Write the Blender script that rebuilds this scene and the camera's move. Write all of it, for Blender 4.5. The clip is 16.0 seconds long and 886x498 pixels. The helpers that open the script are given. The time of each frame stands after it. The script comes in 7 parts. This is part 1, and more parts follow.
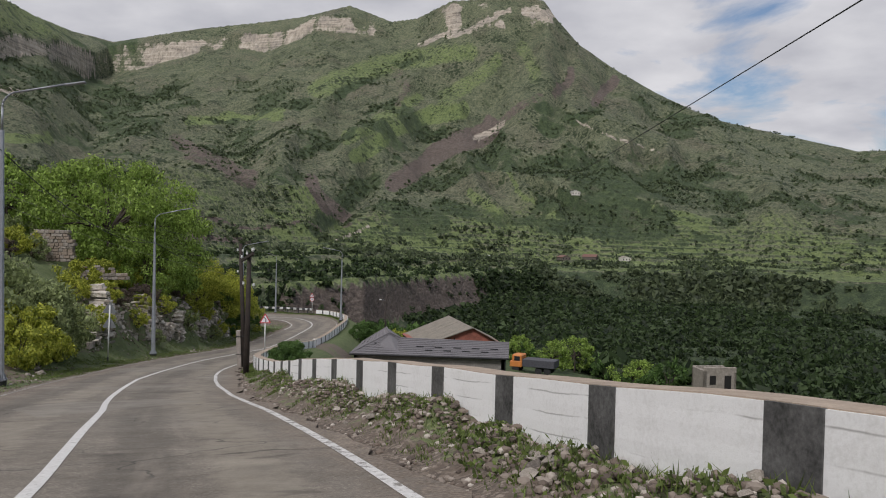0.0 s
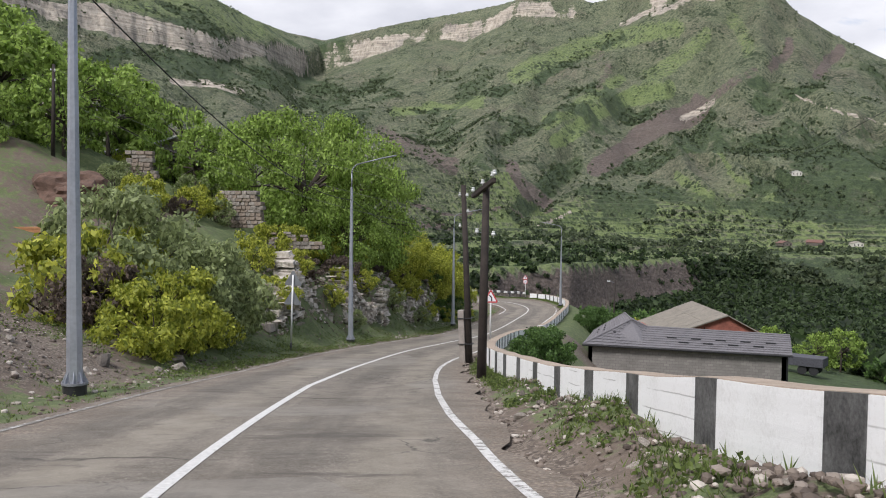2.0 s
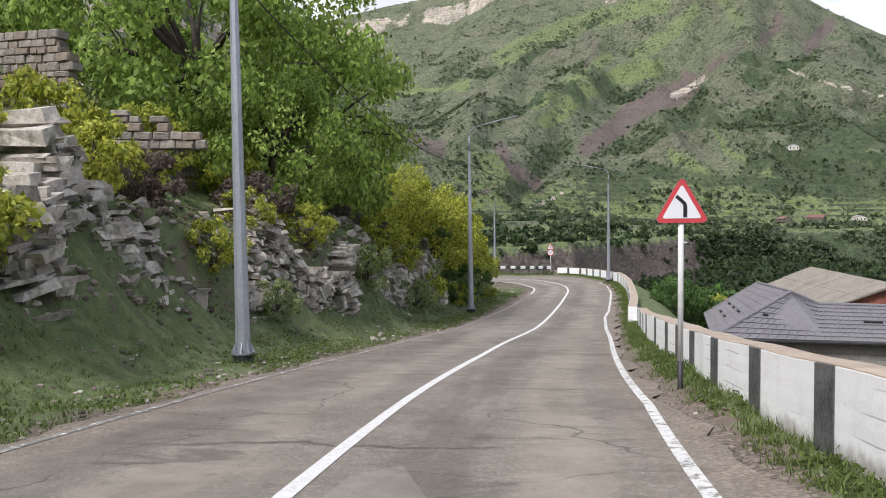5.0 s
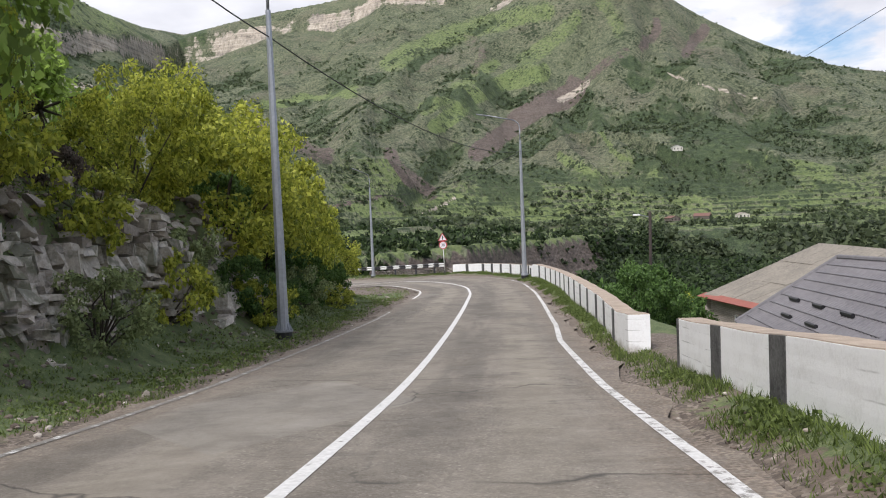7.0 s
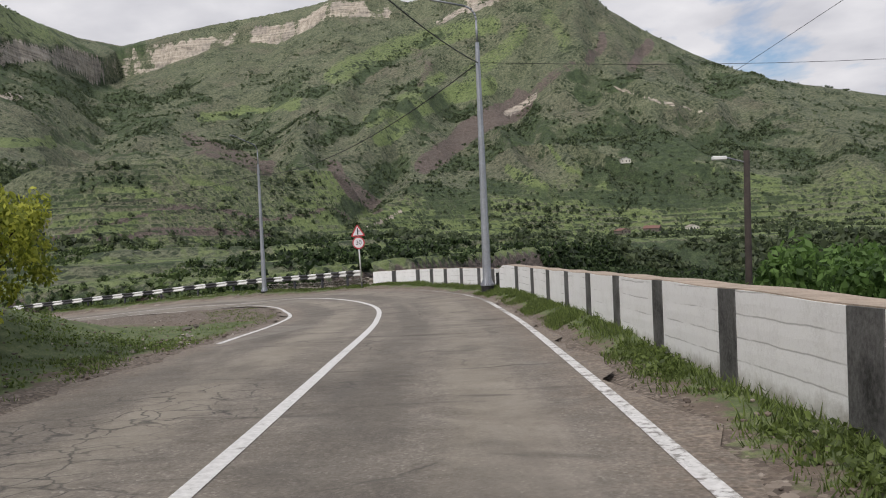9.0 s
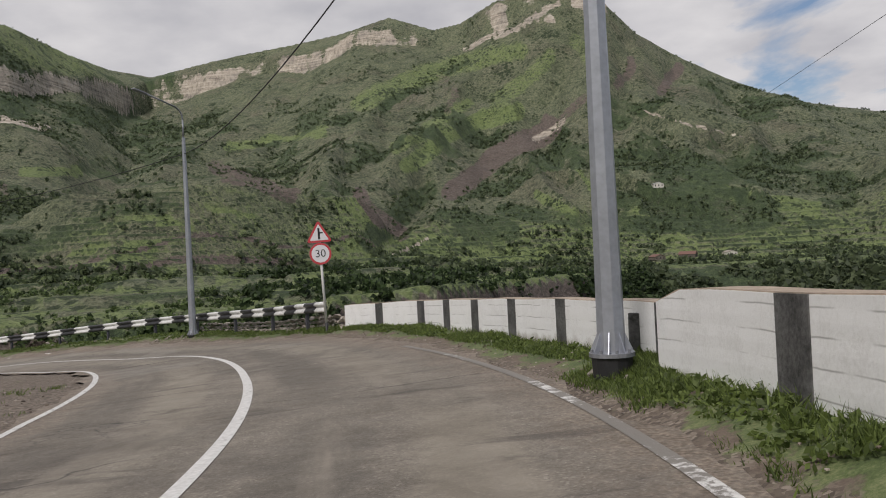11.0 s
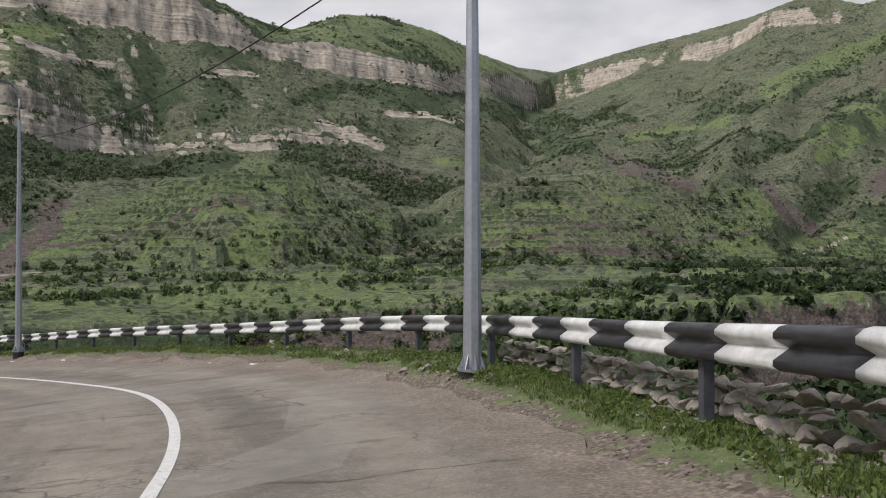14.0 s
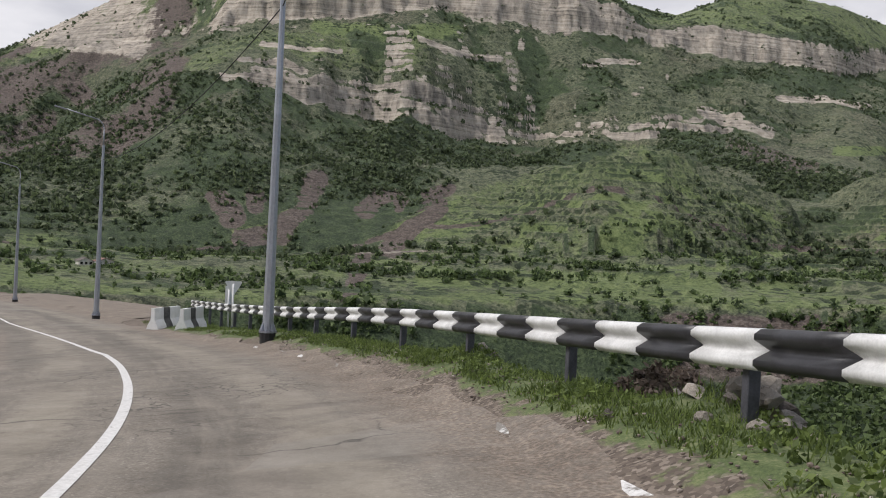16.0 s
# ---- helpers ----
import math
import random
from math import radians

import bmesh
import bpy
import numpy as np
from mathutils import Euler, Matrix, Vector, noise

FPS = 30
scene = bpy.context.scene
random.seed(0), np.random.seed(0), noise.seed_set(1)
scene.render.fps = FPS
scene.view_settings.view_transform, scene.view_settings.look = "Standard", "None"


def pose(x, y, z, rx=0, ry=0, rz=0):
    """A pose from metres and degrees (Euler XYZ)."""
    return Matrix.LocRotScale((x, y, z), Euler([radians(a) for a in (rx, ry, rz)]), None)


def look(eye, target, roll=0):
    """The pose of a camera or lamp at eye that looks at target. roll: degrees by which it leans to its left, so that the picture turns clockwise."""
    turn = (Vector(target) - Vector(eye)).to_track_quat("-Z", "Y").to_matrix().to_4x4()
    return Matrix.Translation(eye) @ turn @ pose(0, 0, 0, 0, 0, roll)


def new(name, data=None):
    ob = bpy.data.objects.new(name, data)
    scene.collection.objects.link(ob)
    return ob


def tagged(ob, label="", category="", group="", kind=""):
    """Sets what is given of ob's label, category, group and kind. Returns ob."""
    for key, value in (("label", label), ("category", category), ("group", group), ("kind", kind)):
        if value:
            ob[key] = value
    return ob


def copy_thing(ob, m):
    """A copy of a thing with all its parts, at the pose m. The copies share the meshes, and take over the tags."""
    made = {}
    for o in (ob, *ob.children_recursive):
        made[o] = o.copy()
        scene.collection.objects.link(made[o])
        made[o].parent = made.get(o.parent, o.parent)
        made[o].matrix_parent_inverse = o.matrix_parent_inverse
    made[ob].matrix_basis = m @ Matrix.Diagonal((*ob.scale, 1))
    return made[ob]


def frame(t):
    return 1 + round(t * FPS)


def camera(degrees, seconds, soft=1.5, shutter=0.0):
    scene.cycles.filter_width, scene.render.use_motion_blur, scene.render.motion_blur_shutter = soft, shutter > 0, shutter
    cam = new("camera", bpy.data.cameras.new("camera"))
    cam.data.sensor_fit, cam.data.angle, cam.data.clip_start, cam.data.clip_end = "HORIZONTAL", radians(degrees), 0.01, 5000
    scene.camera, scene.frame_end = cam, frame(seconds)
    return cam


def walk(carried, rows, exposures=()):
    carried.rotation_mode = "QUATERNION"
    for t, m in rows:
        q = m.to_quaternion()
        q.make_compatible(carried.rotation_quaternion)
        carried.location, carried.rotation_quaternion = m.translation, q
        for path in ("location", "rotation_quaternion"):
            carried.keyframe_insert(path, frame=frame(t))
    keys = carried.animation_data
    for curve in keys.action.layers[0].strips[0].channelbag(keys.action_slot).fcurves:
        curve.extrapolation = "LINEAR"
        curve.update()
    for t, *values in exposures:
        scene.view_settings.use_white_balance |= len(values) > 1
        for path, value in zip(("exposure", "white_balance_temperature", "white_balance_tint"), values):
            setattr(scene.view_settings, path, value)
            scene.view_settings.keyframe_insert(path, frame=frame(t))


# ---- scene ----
cam = camera(55.4, 16.0, soft=1.05)
PATH = [
    (0, (5.166, 6.017, 12.294), (5.048, 8.013, 12.248), 1.3),
    (0.5, (4.259, 9.251, 11.813), (3.931, 11.223, 11.752), 1.3),
    (1, (3.102, 12.566, 11.347), (2.631, 14.508, 11.277), 1.2),
    (1.5, (1.799, 15.805, 10.887), (1.249, 17.726, 10.809), 0.9),
    (2, (0.405, 19.215, 10.36), (-0.173, 21.128, 10.277), 0.7),
    (2.5, (-1.102, 22.932, 9.776), (-1.692, 24.841, 9.687), 0.4),
    (3, (-2.723, 26.809, 9.135), (-3.33, 28.712, 9.038), 0.1),
    (3.2, (-3.379, 28.377, 8.884), (-3.991, 30.278, 8.783), -0.1),
    (5.3, (-9.176, 48.102, 6.278), (-9.701, 50.028, 6.168), -1.2),
    (5.5, (-9.495, 49.962, 6.044), (-10.0, 51.894, 5.936), -1.5),
    (6, (-10.368, 55.397, 5.378), (-10.81, 57.345, 5.273), -1.6),
    (6.5, (-11.08, 60.74, 4.741), (-11.451, 62.702, 4.643), -2.0),
    (7, (-11.756, 66.385, 4.12), (-12.062, 68.359, 4.026), -2.3),
    (7.5, (-12.352, 72.02, 3.534), (-12.604, 74.002, 3.442), -2.1),
    (8, (-12.742, 77.781, 2.927), (-12.955, 79.768, 2.843), -2.6),
    (8.5, (-13.204, 83.473, 2.486), (-13.39, 85.463, 2.411), -2.3),
    (8.7, (-13.339, 85.527, 2.345), (-13.519, 87.518, 2.275), -2.5),
    (10.8, (-15.083, 105.918, 1.279), (-15.313, 107.905, 1.279), -3.1),
    (11, (-15.271, 107.575, 1.173), (-15.516, 109.56, 1.181), -2.9),
    (11.5, (-15.795, 111.394, 1.016), (-16.085, 113.372, 1.033), -2.5),
    (12, (-16.554, 115.174, 0.888), (-16.911, 117.142, 0.911), -2.2),
    (12.5, (-17.662, 118.886, 0.723), (-18.14, 120.828, 0.75), -1.6),
    (13, (-19.161, 122.464, 0.53), (-19.831, 124.348, 0.555), -1.1),
    (13.5, (-20.905, 125.816, 0.338), (-21.796, 127.607, 0.36), -0.5),
    (14, (-22.908, 129.058, 0.111), (-24.004, 130.73, 0.128), 0.0),
    (14.5, (-25.331, 132.301, -0.18), (-26.601, 133.847, -0.167), 0.4),
    (15, (-28.035, 135.272, -0.47), (-29.457, 136.678, -0.469), 1.7),
    (15.5, (-31.13, 137.969, -0.758), (-32.692, 139.218, -0.773), 2.5),
    (16, (-34.555, 140.166, -1.05), (-36.253, 141.223, -1.073), 2.8),
]
walk(cam, [(t, look(eye, target, roll)) for t, eye, target, roll in PATH],
     [(t, stops, kelvin - 130, 14.0) for t, stops, kelvin in ((0.0, -0.12, 6300), (1.5, 0.32, 6200), (3.0, 0.5, 6150), (5.5, 0.72, 6150), (6.5, 0.64, 6200), (7.5, 0.45, 6250), (8.0, 0.32, 6300), (8.7, 0.18, 6350),
      (11.0, -0.12, 6500), (12.5, -0.15, 6500), (14.0, 0.14, 6350), (15.0, 0.2, 6300), (16.0, 0.2, 6300))])

# ---- light ----
world = bpy.data.worlds.new("sky")
scene.world = world
world.use_nodes = True
SUN_EL, SUN_AZ = 50.0, 160.0      # degrees; azimuth left of the y axis
def build_sky():
    nt = world.node_tree
    nt.nodes.clear()
    out = nt.nodes.new("ShaderNodeOutputWorld")
    bg = nt.nodes.new("ShaderNodeBackground")
    sky = nt.nodes.new("ShaderNodeTexSky")
    sky.sky_type, sky.sun_disc = "NISHITA", False
    sky.sun_elevation, sky.sun_rotation = radians(SUN_EL), radians(-SUN_AZ)
    sky.air_density, sky.dust_density = 1.0, 1.5
    tc = nt.nodes.new("ShaderNodeTexCoord")
    sep = nt.nodes.new("ShaderNodeSeparateXYZ")
    nt.links.new(tc.outputs["Generated"], sep.inputs[0])
    add = nt.nodes.new("ShaderNodeMath"); add.operation = "ADD"; add.inputs[1].default_value = 0.22
    nt.links.new(sep.outputs[2], add.inputs[0])
    inv = nt.nodes.new("ShaderNodeMath"); inv.operation = "DIVIDE"; inv.inputs[0].default_value = 1.0
    nt.links.new(add.outputs[0], inv.inputs[1])
    flat = nt.nodes.new("ShaderNodeVectorMath"); flat.operation = "SCALE"
    nt.links.new(tc.outputs["Generated"], flat.inputs[0]); nt.links.new(inv.outputs[0], flat.inputs["Scale"])
    n1 = nt.nodes.new("ShaderNodeTexNoise"); n1.inputs["Scale"].default_value = 1.5; n1.inputs["Detail"].default_value = 8; n1.inputs["Roughness"].default_value = 0.58
    n1.inputs["Distortion"].default_value = 0.35
    nt.links.new(flat.outputs[0], n1.inputs["Vector"])
    gap = nt.nodes.new("ShaderNodeMapRange"); gap.interpolation_type = "SMOOTHSTEP"
    gap.inputs["From Min"].default_value, gap.inputs["From Max"].default_value, gap.inputs["To Min"].default_value, gap.inputs["To Max"].default_value = 0.08, 0.26, 0.16, -0.045
    nt.links.new(sep.outputs[0], gap.inputs["Value"])
    shut = nt.nodes.new("ShaderNodeMath"); shut.operation = "ADD"
    nt.links.new(n1.outputs[0], shut.inputs[0]); nt.links.new(gap.outputs[0], shut.inputs[1])
    cover = nt.nodes.new("ShaderNodeValToRGB")
    cover.color_ramp.elements[0].position, cover.color_ramp.elements[1].position = 0.39, 0.50
    nt.links.new(shut.outputs[0], cover.inputs[0])
    n2 = nt.nodes.new("ShaderNodeTexNoise"); n2.inputs["Scale"].default_value = 3.2; n2.inputs["Detail"].default_value = 7
    nt.links.new(flat.outputs[0], n2.inputs["Vector"])
    tone = nt.nodes.new("ShaderNodeValToRGB")
    tone.color_ramp.elements[0].position, tone.color_ramp.elements[1].position = 0.30, 0.72
    tone.color_ramp.elements[0].color, tone.color_ramp.elements[1].color = (5.3, 5.3, 5.45, 1), (8.3, 8.15, 7.9, 1)
    nt.links.new(n2.outputs[0], tone.inputs[0])
    mix = nt.nodes.new("ShaderNodeMixRGB")
    nt.links.new(cover.outputs[0], mix.inputs[0]); nt.links.new(sky.outputs[0], mix.inputs[1]); nt.links.new(tone.outputs[0], mix.inputs[2])
    bg.inputs["Strength"].default_value = 0.095
    nt.links.new(mix.outputs[0], bg.inputs[0]); nt.links.new(bg.outputs[0], out.inputs[0])
build_sky()
sun_data = bpy.data.lights.new("sun", "SUN")
sun_data.energy, sun_data.angle, sun_data.color = 2.5, radians(14), (1.0, 0.95, 0.87)
sun = new("sun", sun_data)
sun.matrix_world = look((0, 0, 300), (300 * math.sin(radians(SUN_AZ)), -300 * math.cos(radians(SUN_AZ)), 300 - 300 * math.tan(radians(SUN_EL))))
scene.view_settings.exposure = 0.0

# ---- materials ----
def rgb(c):
    return (*c, 1.0)

class Nodes:
    """A principled material with short calls for its textures."""
    def __init__(self, name, rough=0.8, metal=0.0):
        self.mat = bpy.data.materials.new(name)
        self.mat.use_nodes = True
        self.nt = self.mat.node_tree
        self.bsdf = self.nt.nodes["Principled BSDF"]
        self.bsdf.inputs["Roughness"].default_value, self.bsdf.inputs["Metallic"].default_value = rough, metal
        self.pos = self.nt.nodes.new("ShaderNodeTexCoord").outputs["Object"]
    def node(self, kind, **inputs):
        n = self.nt.nodes.new(kind)
        for k, v in inputs.items():
            self.put(n.inputs[k.replace("_", " ")], v)
        return n
    def put(self, socket, v):
        if isinstance(v, bpy.types.NodeSocket):
            self.nt.links.new(v, socket)
        else:
            socket.default_value = rgb(v) if isinstance(v, tuple) and len(v) == 3 and socket.type == "RGBA" else v
    def noise(self, scale, detail=4, rough=0.55, vec=None, warp=0.0):
        return self.node("ShaderNodeTexNoise", Vector=vec or self.pos, Scale=scale, Detail=detail, Roughness=rough, Distortion=warp).outputs[0]
    def stretch(self, x, y, z, vec=None):
        n = self.node("ShaderNodeMapping", Vector=vec or self.pos)
        n.inputs["Scale"].default_value = (x, y, z)
        return n.outputs[0]
    def cracks(self, scale, vec=None, feature="DISTANCE_TO_EDGE"):
        n = self.node("ShaderNodeTexVoronoi", Vector=vec or self.pos, Scale=scale)
        n.feature = feature
        return n.outputs[0]
    def ramp(self, fac, *stops):
        n = self.node("ShaderNodeValToRGB", Fac=fac)
        e = n.color_ramp.elements
        while len(e) < len(stops):
            e.new(0.5)
        for el, (p, c) in zip(e, stops):
            el.position, el.color = p, rgb(c) if isinstance(c, tuple) else (c, c, c, 1)
        return n.outputs[0]
    def mix(self, fac, a, b, mode="MIX"):
        n = self.node("ShaderNodeMixRGB", Fac=fac, Color1=a, Color2=b)
        n.blend_type = mode
        return n.outputs[0]
    def math(self, op, a, b=0.0):
        n = self.nt.nodes.new("ShaderNodeMath")
        n.operation = op
        self.put(n.inputs[0], a), self.put(n.inputs[1], b)
        return n.outputs[0]
    def attr(self, name):
        n = self.nt.nodes.new("ShaderNodeAttribute")
        n.attribute_name = name
        return n
    def random(self):
        return self.nt.nodes.new("ShaderNodeObjectInfo").outputs["Random"]
    def island(self):
        return self.nt.nodes.new("ShaderNodeNewGeometry").outputs["Random Per Island"]
    def done(self, color, bump=None, depth=0.02, strength=0.6, rough=None):
        self.put(self.bsdf.inputs["Base Color"], color)
        if rough is not None:
            self.put(self.bsdf.inputs["Roughness"], rough)
        if bump is not None:
            b = self.node("ShaderNodeBump", Height=bump, Strength=strength, Distance=depth)
            self.nt.links.new(b.outputs[0], self.bsdf.inputs["Normal"])
        return self.mat

def plain(name, color, rough=0.7, metal=0.0, spread=0.12, scale=3.0, bump=0.004):
    n = Nodes(name, rough, metal)
    dark, light = tuple(c * (1 - spread) for c in color), tuple(min(1, c * (1 + spread)) for c in color)
    f = n.mix(0.4, n.noise(scale, 6), n.noise(scale * 9, 3))
    return n.done(n.ramp(f, (0.35, dark), (0.65, light)), n.noise(scale * 12, 4), bump, 0.4)

# ---- the road's line ----
REF = np.array([(-6, -17, 13.2), (0.5, -9, 12.7), (4.0, -0.5, 12.0), (5.2, 6.0, 11.1), (3.1, 12.6, 10.15), (0.4, 19.2, 9.16), (-2.7, 26.8, 7.94), (-5.6, 35.9, 6.7),
                (-8.4, 45.3, 5.4), (-10.4, 55.4, 4.18), (-11.8, 66.4, 2.92), (-12.7, 77.8, 1.73), (-13.6, 88.5, 1.0), (-14.4, 98.2, 0.5), (-15.3, 107.6, 0.0), (-16.6, 115.2, -0.31),
                (-19.2, 122.5, -0.67), (-22.9, 129.1, -1.1), (-28.0, 135.3, -1.75), (-34.6, 140.2, -2.3), (-42.0, 143.2, -2.98), (-50.3, 145.0, -3.68), (-60.0, 146.1, -4.58),
                (-75, 147, -5.75), (-95, 147, -7.0), (-130, 143, -8.8)], float)

def spline(points, per=12):
    """A smooth curve through points, as a dense polyline."""
    p = np.vstack([2 * points[0] - points[1], points, 2 * points[-1] - points[-2]])
    out = []
    for k in range(1, len(p) - 2):
        for u in np.arange(per) / per:
            a, b, c, d = p[k - 1:k + 3]
            out.append(0.5 * (2 * b + (c - a) * u + (2 * a - 5 * b + 4 * c - d) * u * u + (3 * b - a - 3 * c + d) * u ** 3))
    return np.array(out + [points[-1]])

LINE = spline(REF)
STEP = np.r_[0, np.cumsum(np.hypot(*np.diff(LINE[:, :2], axis=0).T))]
TOTAL = STEP[-1]

def along(s):
    """Place on the reference line at s metres, and the unit vector to the right of it."""
    p = np.array([np.interp(s, STEP, LINE[:, k]) for k in range(3)])
    q0, q1 = (np.array([np.interp(s + e, STEP, LINE[:, k]) for k in range(2)]) for e in (-0.8, 0.8))
    d = (q1 - q0) / max(np.hypot(*(q1 - q0)), 1e-9)
    return p, np.array([d[1], -d[0]]), d

def smooth(a, b, x):
    u = np.clip((np.asarray(x, float) - a) / (b - a), 0, 1)
    return u * u * (3 - 2 * u)

def crown(s, o):
    """Height of road and verges over the reference line: the bend is banked, and its outer verge stands higher."""
    bend = smooth(126, 141, s) * (1 - smooth(192, 208, s))
    rail = (0.5 * smooth(151, 157, s) + 0.5 * smooth(160, 169, s)) * (1 - smooth(192, 208, s))
    return 0.05 * bend * np.clip(o, -4.5, 1.7) + (0.14 + 0.25 * rail) * smooth(1.7, 2.9, o)

def at(s, o, up=0.0):
    p, r, _ = along(s)
    return Vector((p[0] + r[0] * o, p[1] + r[1] * o, p[2] + up + float(crown(s, o))))

def nearest(x, y):
    """For arrays of places: metres along the line, the offset to its right, and the line's height."""
    x, y = np.atleast_1d(x).astype(float), np.atleast_1d(y).astype(float)
    best = np.full(x.shape, 1e9); s = np.zeros(x.shape); o = np.zeros(x.shape); z = np.zeros(x.shape)
    for k in range(0, len(LINE) - 1, 3):
        j = min(k + 3, len(LINE) - 1)
        a, b = LINE[k], LINE[j]
        d = b[:2] - a[:2]
        u = np.clip(((x - a[0]) * d[0] + (y - a[1]) * d[1]) / (d @ d), 0, 1)
        ex, ey = x - a[0] - u * d[0], y - a[1] - u * d[1]
        r = np.hypot(ex, ey)
        m = r < best
        best[m] = r[m]
        s[m] = (STEP[k] + u * (STEP[j] - STEP[k]))[m]
        z[m] = (a[2] + u * (b[2] - a[2]))[m]
        o[m] = (np.sign(ex * d[1] - ey * d[0]) * r)[m]
    return s, o, z

# ---- noise on arrays ----
def lattice(ix, iy, seed):
    h = (ix.astype(np.int64) * 374761393 + iy.astype(np.int64) * 668265263 + seed * 1442695041) & 0xFFFFFFFF
    h = ((h ^ (h >> 13)) * 1274126177) & 0xFFFFFFFF
    return ((h ^ (h >> 16)) & 0xFFFF) / 65535.0

def value_noise(x, y, seed=0):
    ix, iy = np.floor(x), np.floor(y)
    fx, fy = x - ix, y - iy
    fx, fy = fx * fx * (3 - 2 * fx), fy * fy * (3 - 2 * fy)
    a, b = lattice(ix, iy, seed), lattice(ix + 1, iy, seed)
    c, d = lattice(ix, iy + 1, seed), lattice(ix + 1, iy + 1, seed)
    return (a + (b - a) * fx) * (1 - fy) + (c + (d - c) * fx) * fy - 0.5

def fbm(x, y, seed=0, octaves=5, gain=0.5):
    v, amp = 0.0, 1.0
    for k in range(octaves):
        v = v + amp * value_noise(x * 2 ** k + 17.3 * k, y * 2 ** k - 9.1 * k, seed + k)
        amp *= gain
    return v

def ridged(x, y, seed=0, octaves=4):
    v, amp = 0.0, 1.0
    for k in range(octaves):
        v = v + amp * (0.5 - 2 * np.abs(value_noise(x * 2 ** k + 5.7 * k, y * 2 ** k + 3.3 * k, seed + k)))
        amp *= 0.5
    return v

# ---- the land ----
HUB = np.array((-20.0, 115.0))
EYE_Z = 0.8
def table(*rows):
    a = np.array(rows, float)
    return a[:, 0], a[:, 1:]
def bent(tab, b):
    x, v = tab
    return [np.interp(b, x, v[:, k]) for k in range(v.shape[1])]
# bearing left of the y axis; then distance and elevation seen from the bend
SKYLINE = table((-70, 1300, 8), (-40, 1300, 6), (-25, 1500, 6.1), (-20.8, 1500, 7.2), (-16, 1500, 8.4), (-12.5, 1500, 10.1), (-9.2, 1500, 12.0), (-6.7, 1500, 13.7), (-5.1, 1500, 15.4), (-4.2, 1500, 16.6),
                (-2, 1500, 16.9), (2.5, 1560, 16.5), (5, 1650, 15.2), (6.8, 1700, 14.9), (9.8, 1750, 15.8), (13.3, 1800, 14.8), (16.4, 1850, 14.2), (19.7, 1900, 13.6), (22.3, 1900, 13.0),
                (25.5, 2000, 12.1), (28, 2000, 12.5), (30.5, 1700, 13.4), (33.5, 1500, 14.8), (37, 1450, 15.7), (39.7, 1400, 15.8), (43.1, 1400, 14.7), (46.5, 1300, 15.4), (48.8, 1250, 16.6),
                (60, 1200, 20), (72, 1150, 19), (77, 1220, 15.2), (79.4, 1250, 13.3), (82.2, 1300, 11.6), (86.3, 1400, 9.0), (100, 1400, 9), (150, 1200, 12))
# upper cliff: distance, elevation of its foot and top
UPPER = table((-70, 1200, 5, 5.2), (-25, 1400, 5, 5.3), (-9, 1400, 10.6, 10.9), (-4.5, 1420, 14.6, 15.3), (-1.6, 1430, 14.9, 15.7), (0.6, 1450, 14.4, 14.9), (2.8, 1500, 13.8, 14.2), (6, 1600, 13.6, 13.9), (8, 1660, 14.0, 14.9), (11, 1680, 13.9, 14.8), (18, 1800, 12.2, 13.3), (26, 1900, 10.2, 11.8),
              (30, 1500, 10.7, 12.0), (34, 1250, 11.3, 12.6), (40, 1150, 11.7, 13.3), (44, 1100, 12.6, 13.7), (46, 1080, 12.9, 14.2), (49, 1050, 14.0, 15.8), (58, 1000, 14.6, 17.0), (68, 980, 13.5, 16.4), (71, 990, 12.9, 15.2), (73.5, 1000, 12.0, 12.3), (80, 1100, 10.4, 10.5), (84, 1150, 8.6, 8.7), (90, 1200, 6.5, 6.6), (150, 1000, 8, 9))
# lower cliff
LOWER = table((-70, 1000, 3, 3.1), (-25, 1000, 3.2, 3.3), (-9, 1050, 6, 6.2), (0, 1160, 7.4, 7.6), (10, 1150, 7.2, 7.3), (26, 1100, 6.2, 6.3), (36, 900, 7.0, 7.6), (41, 870, 7.7, 8.9), (45, 850, 6.8, 8.0), (48, 845, 6.7, 7.9), (51, 840, 6.6, 7.3), (54, 820, 6.7, 8.2), (57, 800, 6.7, 9.0), (59.5, 790, 6.8, 10.0),
              (61.5, 780, 6.9, 10.3), (64.5, 765, 8.2, 10.1), (68, 760, 8.7, 10.4), (70.5, 760, 9.6, 10.7), (72.5, 770, 9.2, 9.4), (77, 800, 7.4, 7.5), (81, 900, 6.1, 6.2), (90, 1000, 5, 5.2), (150, 800, 5, 5.2))
# foot of the slopes, and lip of the river terrace
FOOT = table((-70, 700, -1), (-20, 720, -0.9), (-5, 700, -1.2), (3, 680, -0.9), (10, 640, 0.0), (18, 560, -0.4), (27, 520, 0.4), (34, 500, 0.2), (43, 480, 0.3), (54, 470, -0.4), (66, 470, -1.4), (76, 470, -2.1), (86, 480, -1.3), (150, 400, 1))
LIP = table((-70, 480, -1.9), (-20, 480, -1.6), (-8.5, 460, -1.7), (-1, 340, -2.0), (6.5, 230, -2.3), (13.8, 200, -2.7), (20, 240, -3.2), (34, 290, -3.2), (42, 290, -3.6), (50, 280, -3.9), (56, 270, -4.2), (64, 260, -4.4), (72, 255, -4.7), (86, 260, -3.6), (150, 260, -3))

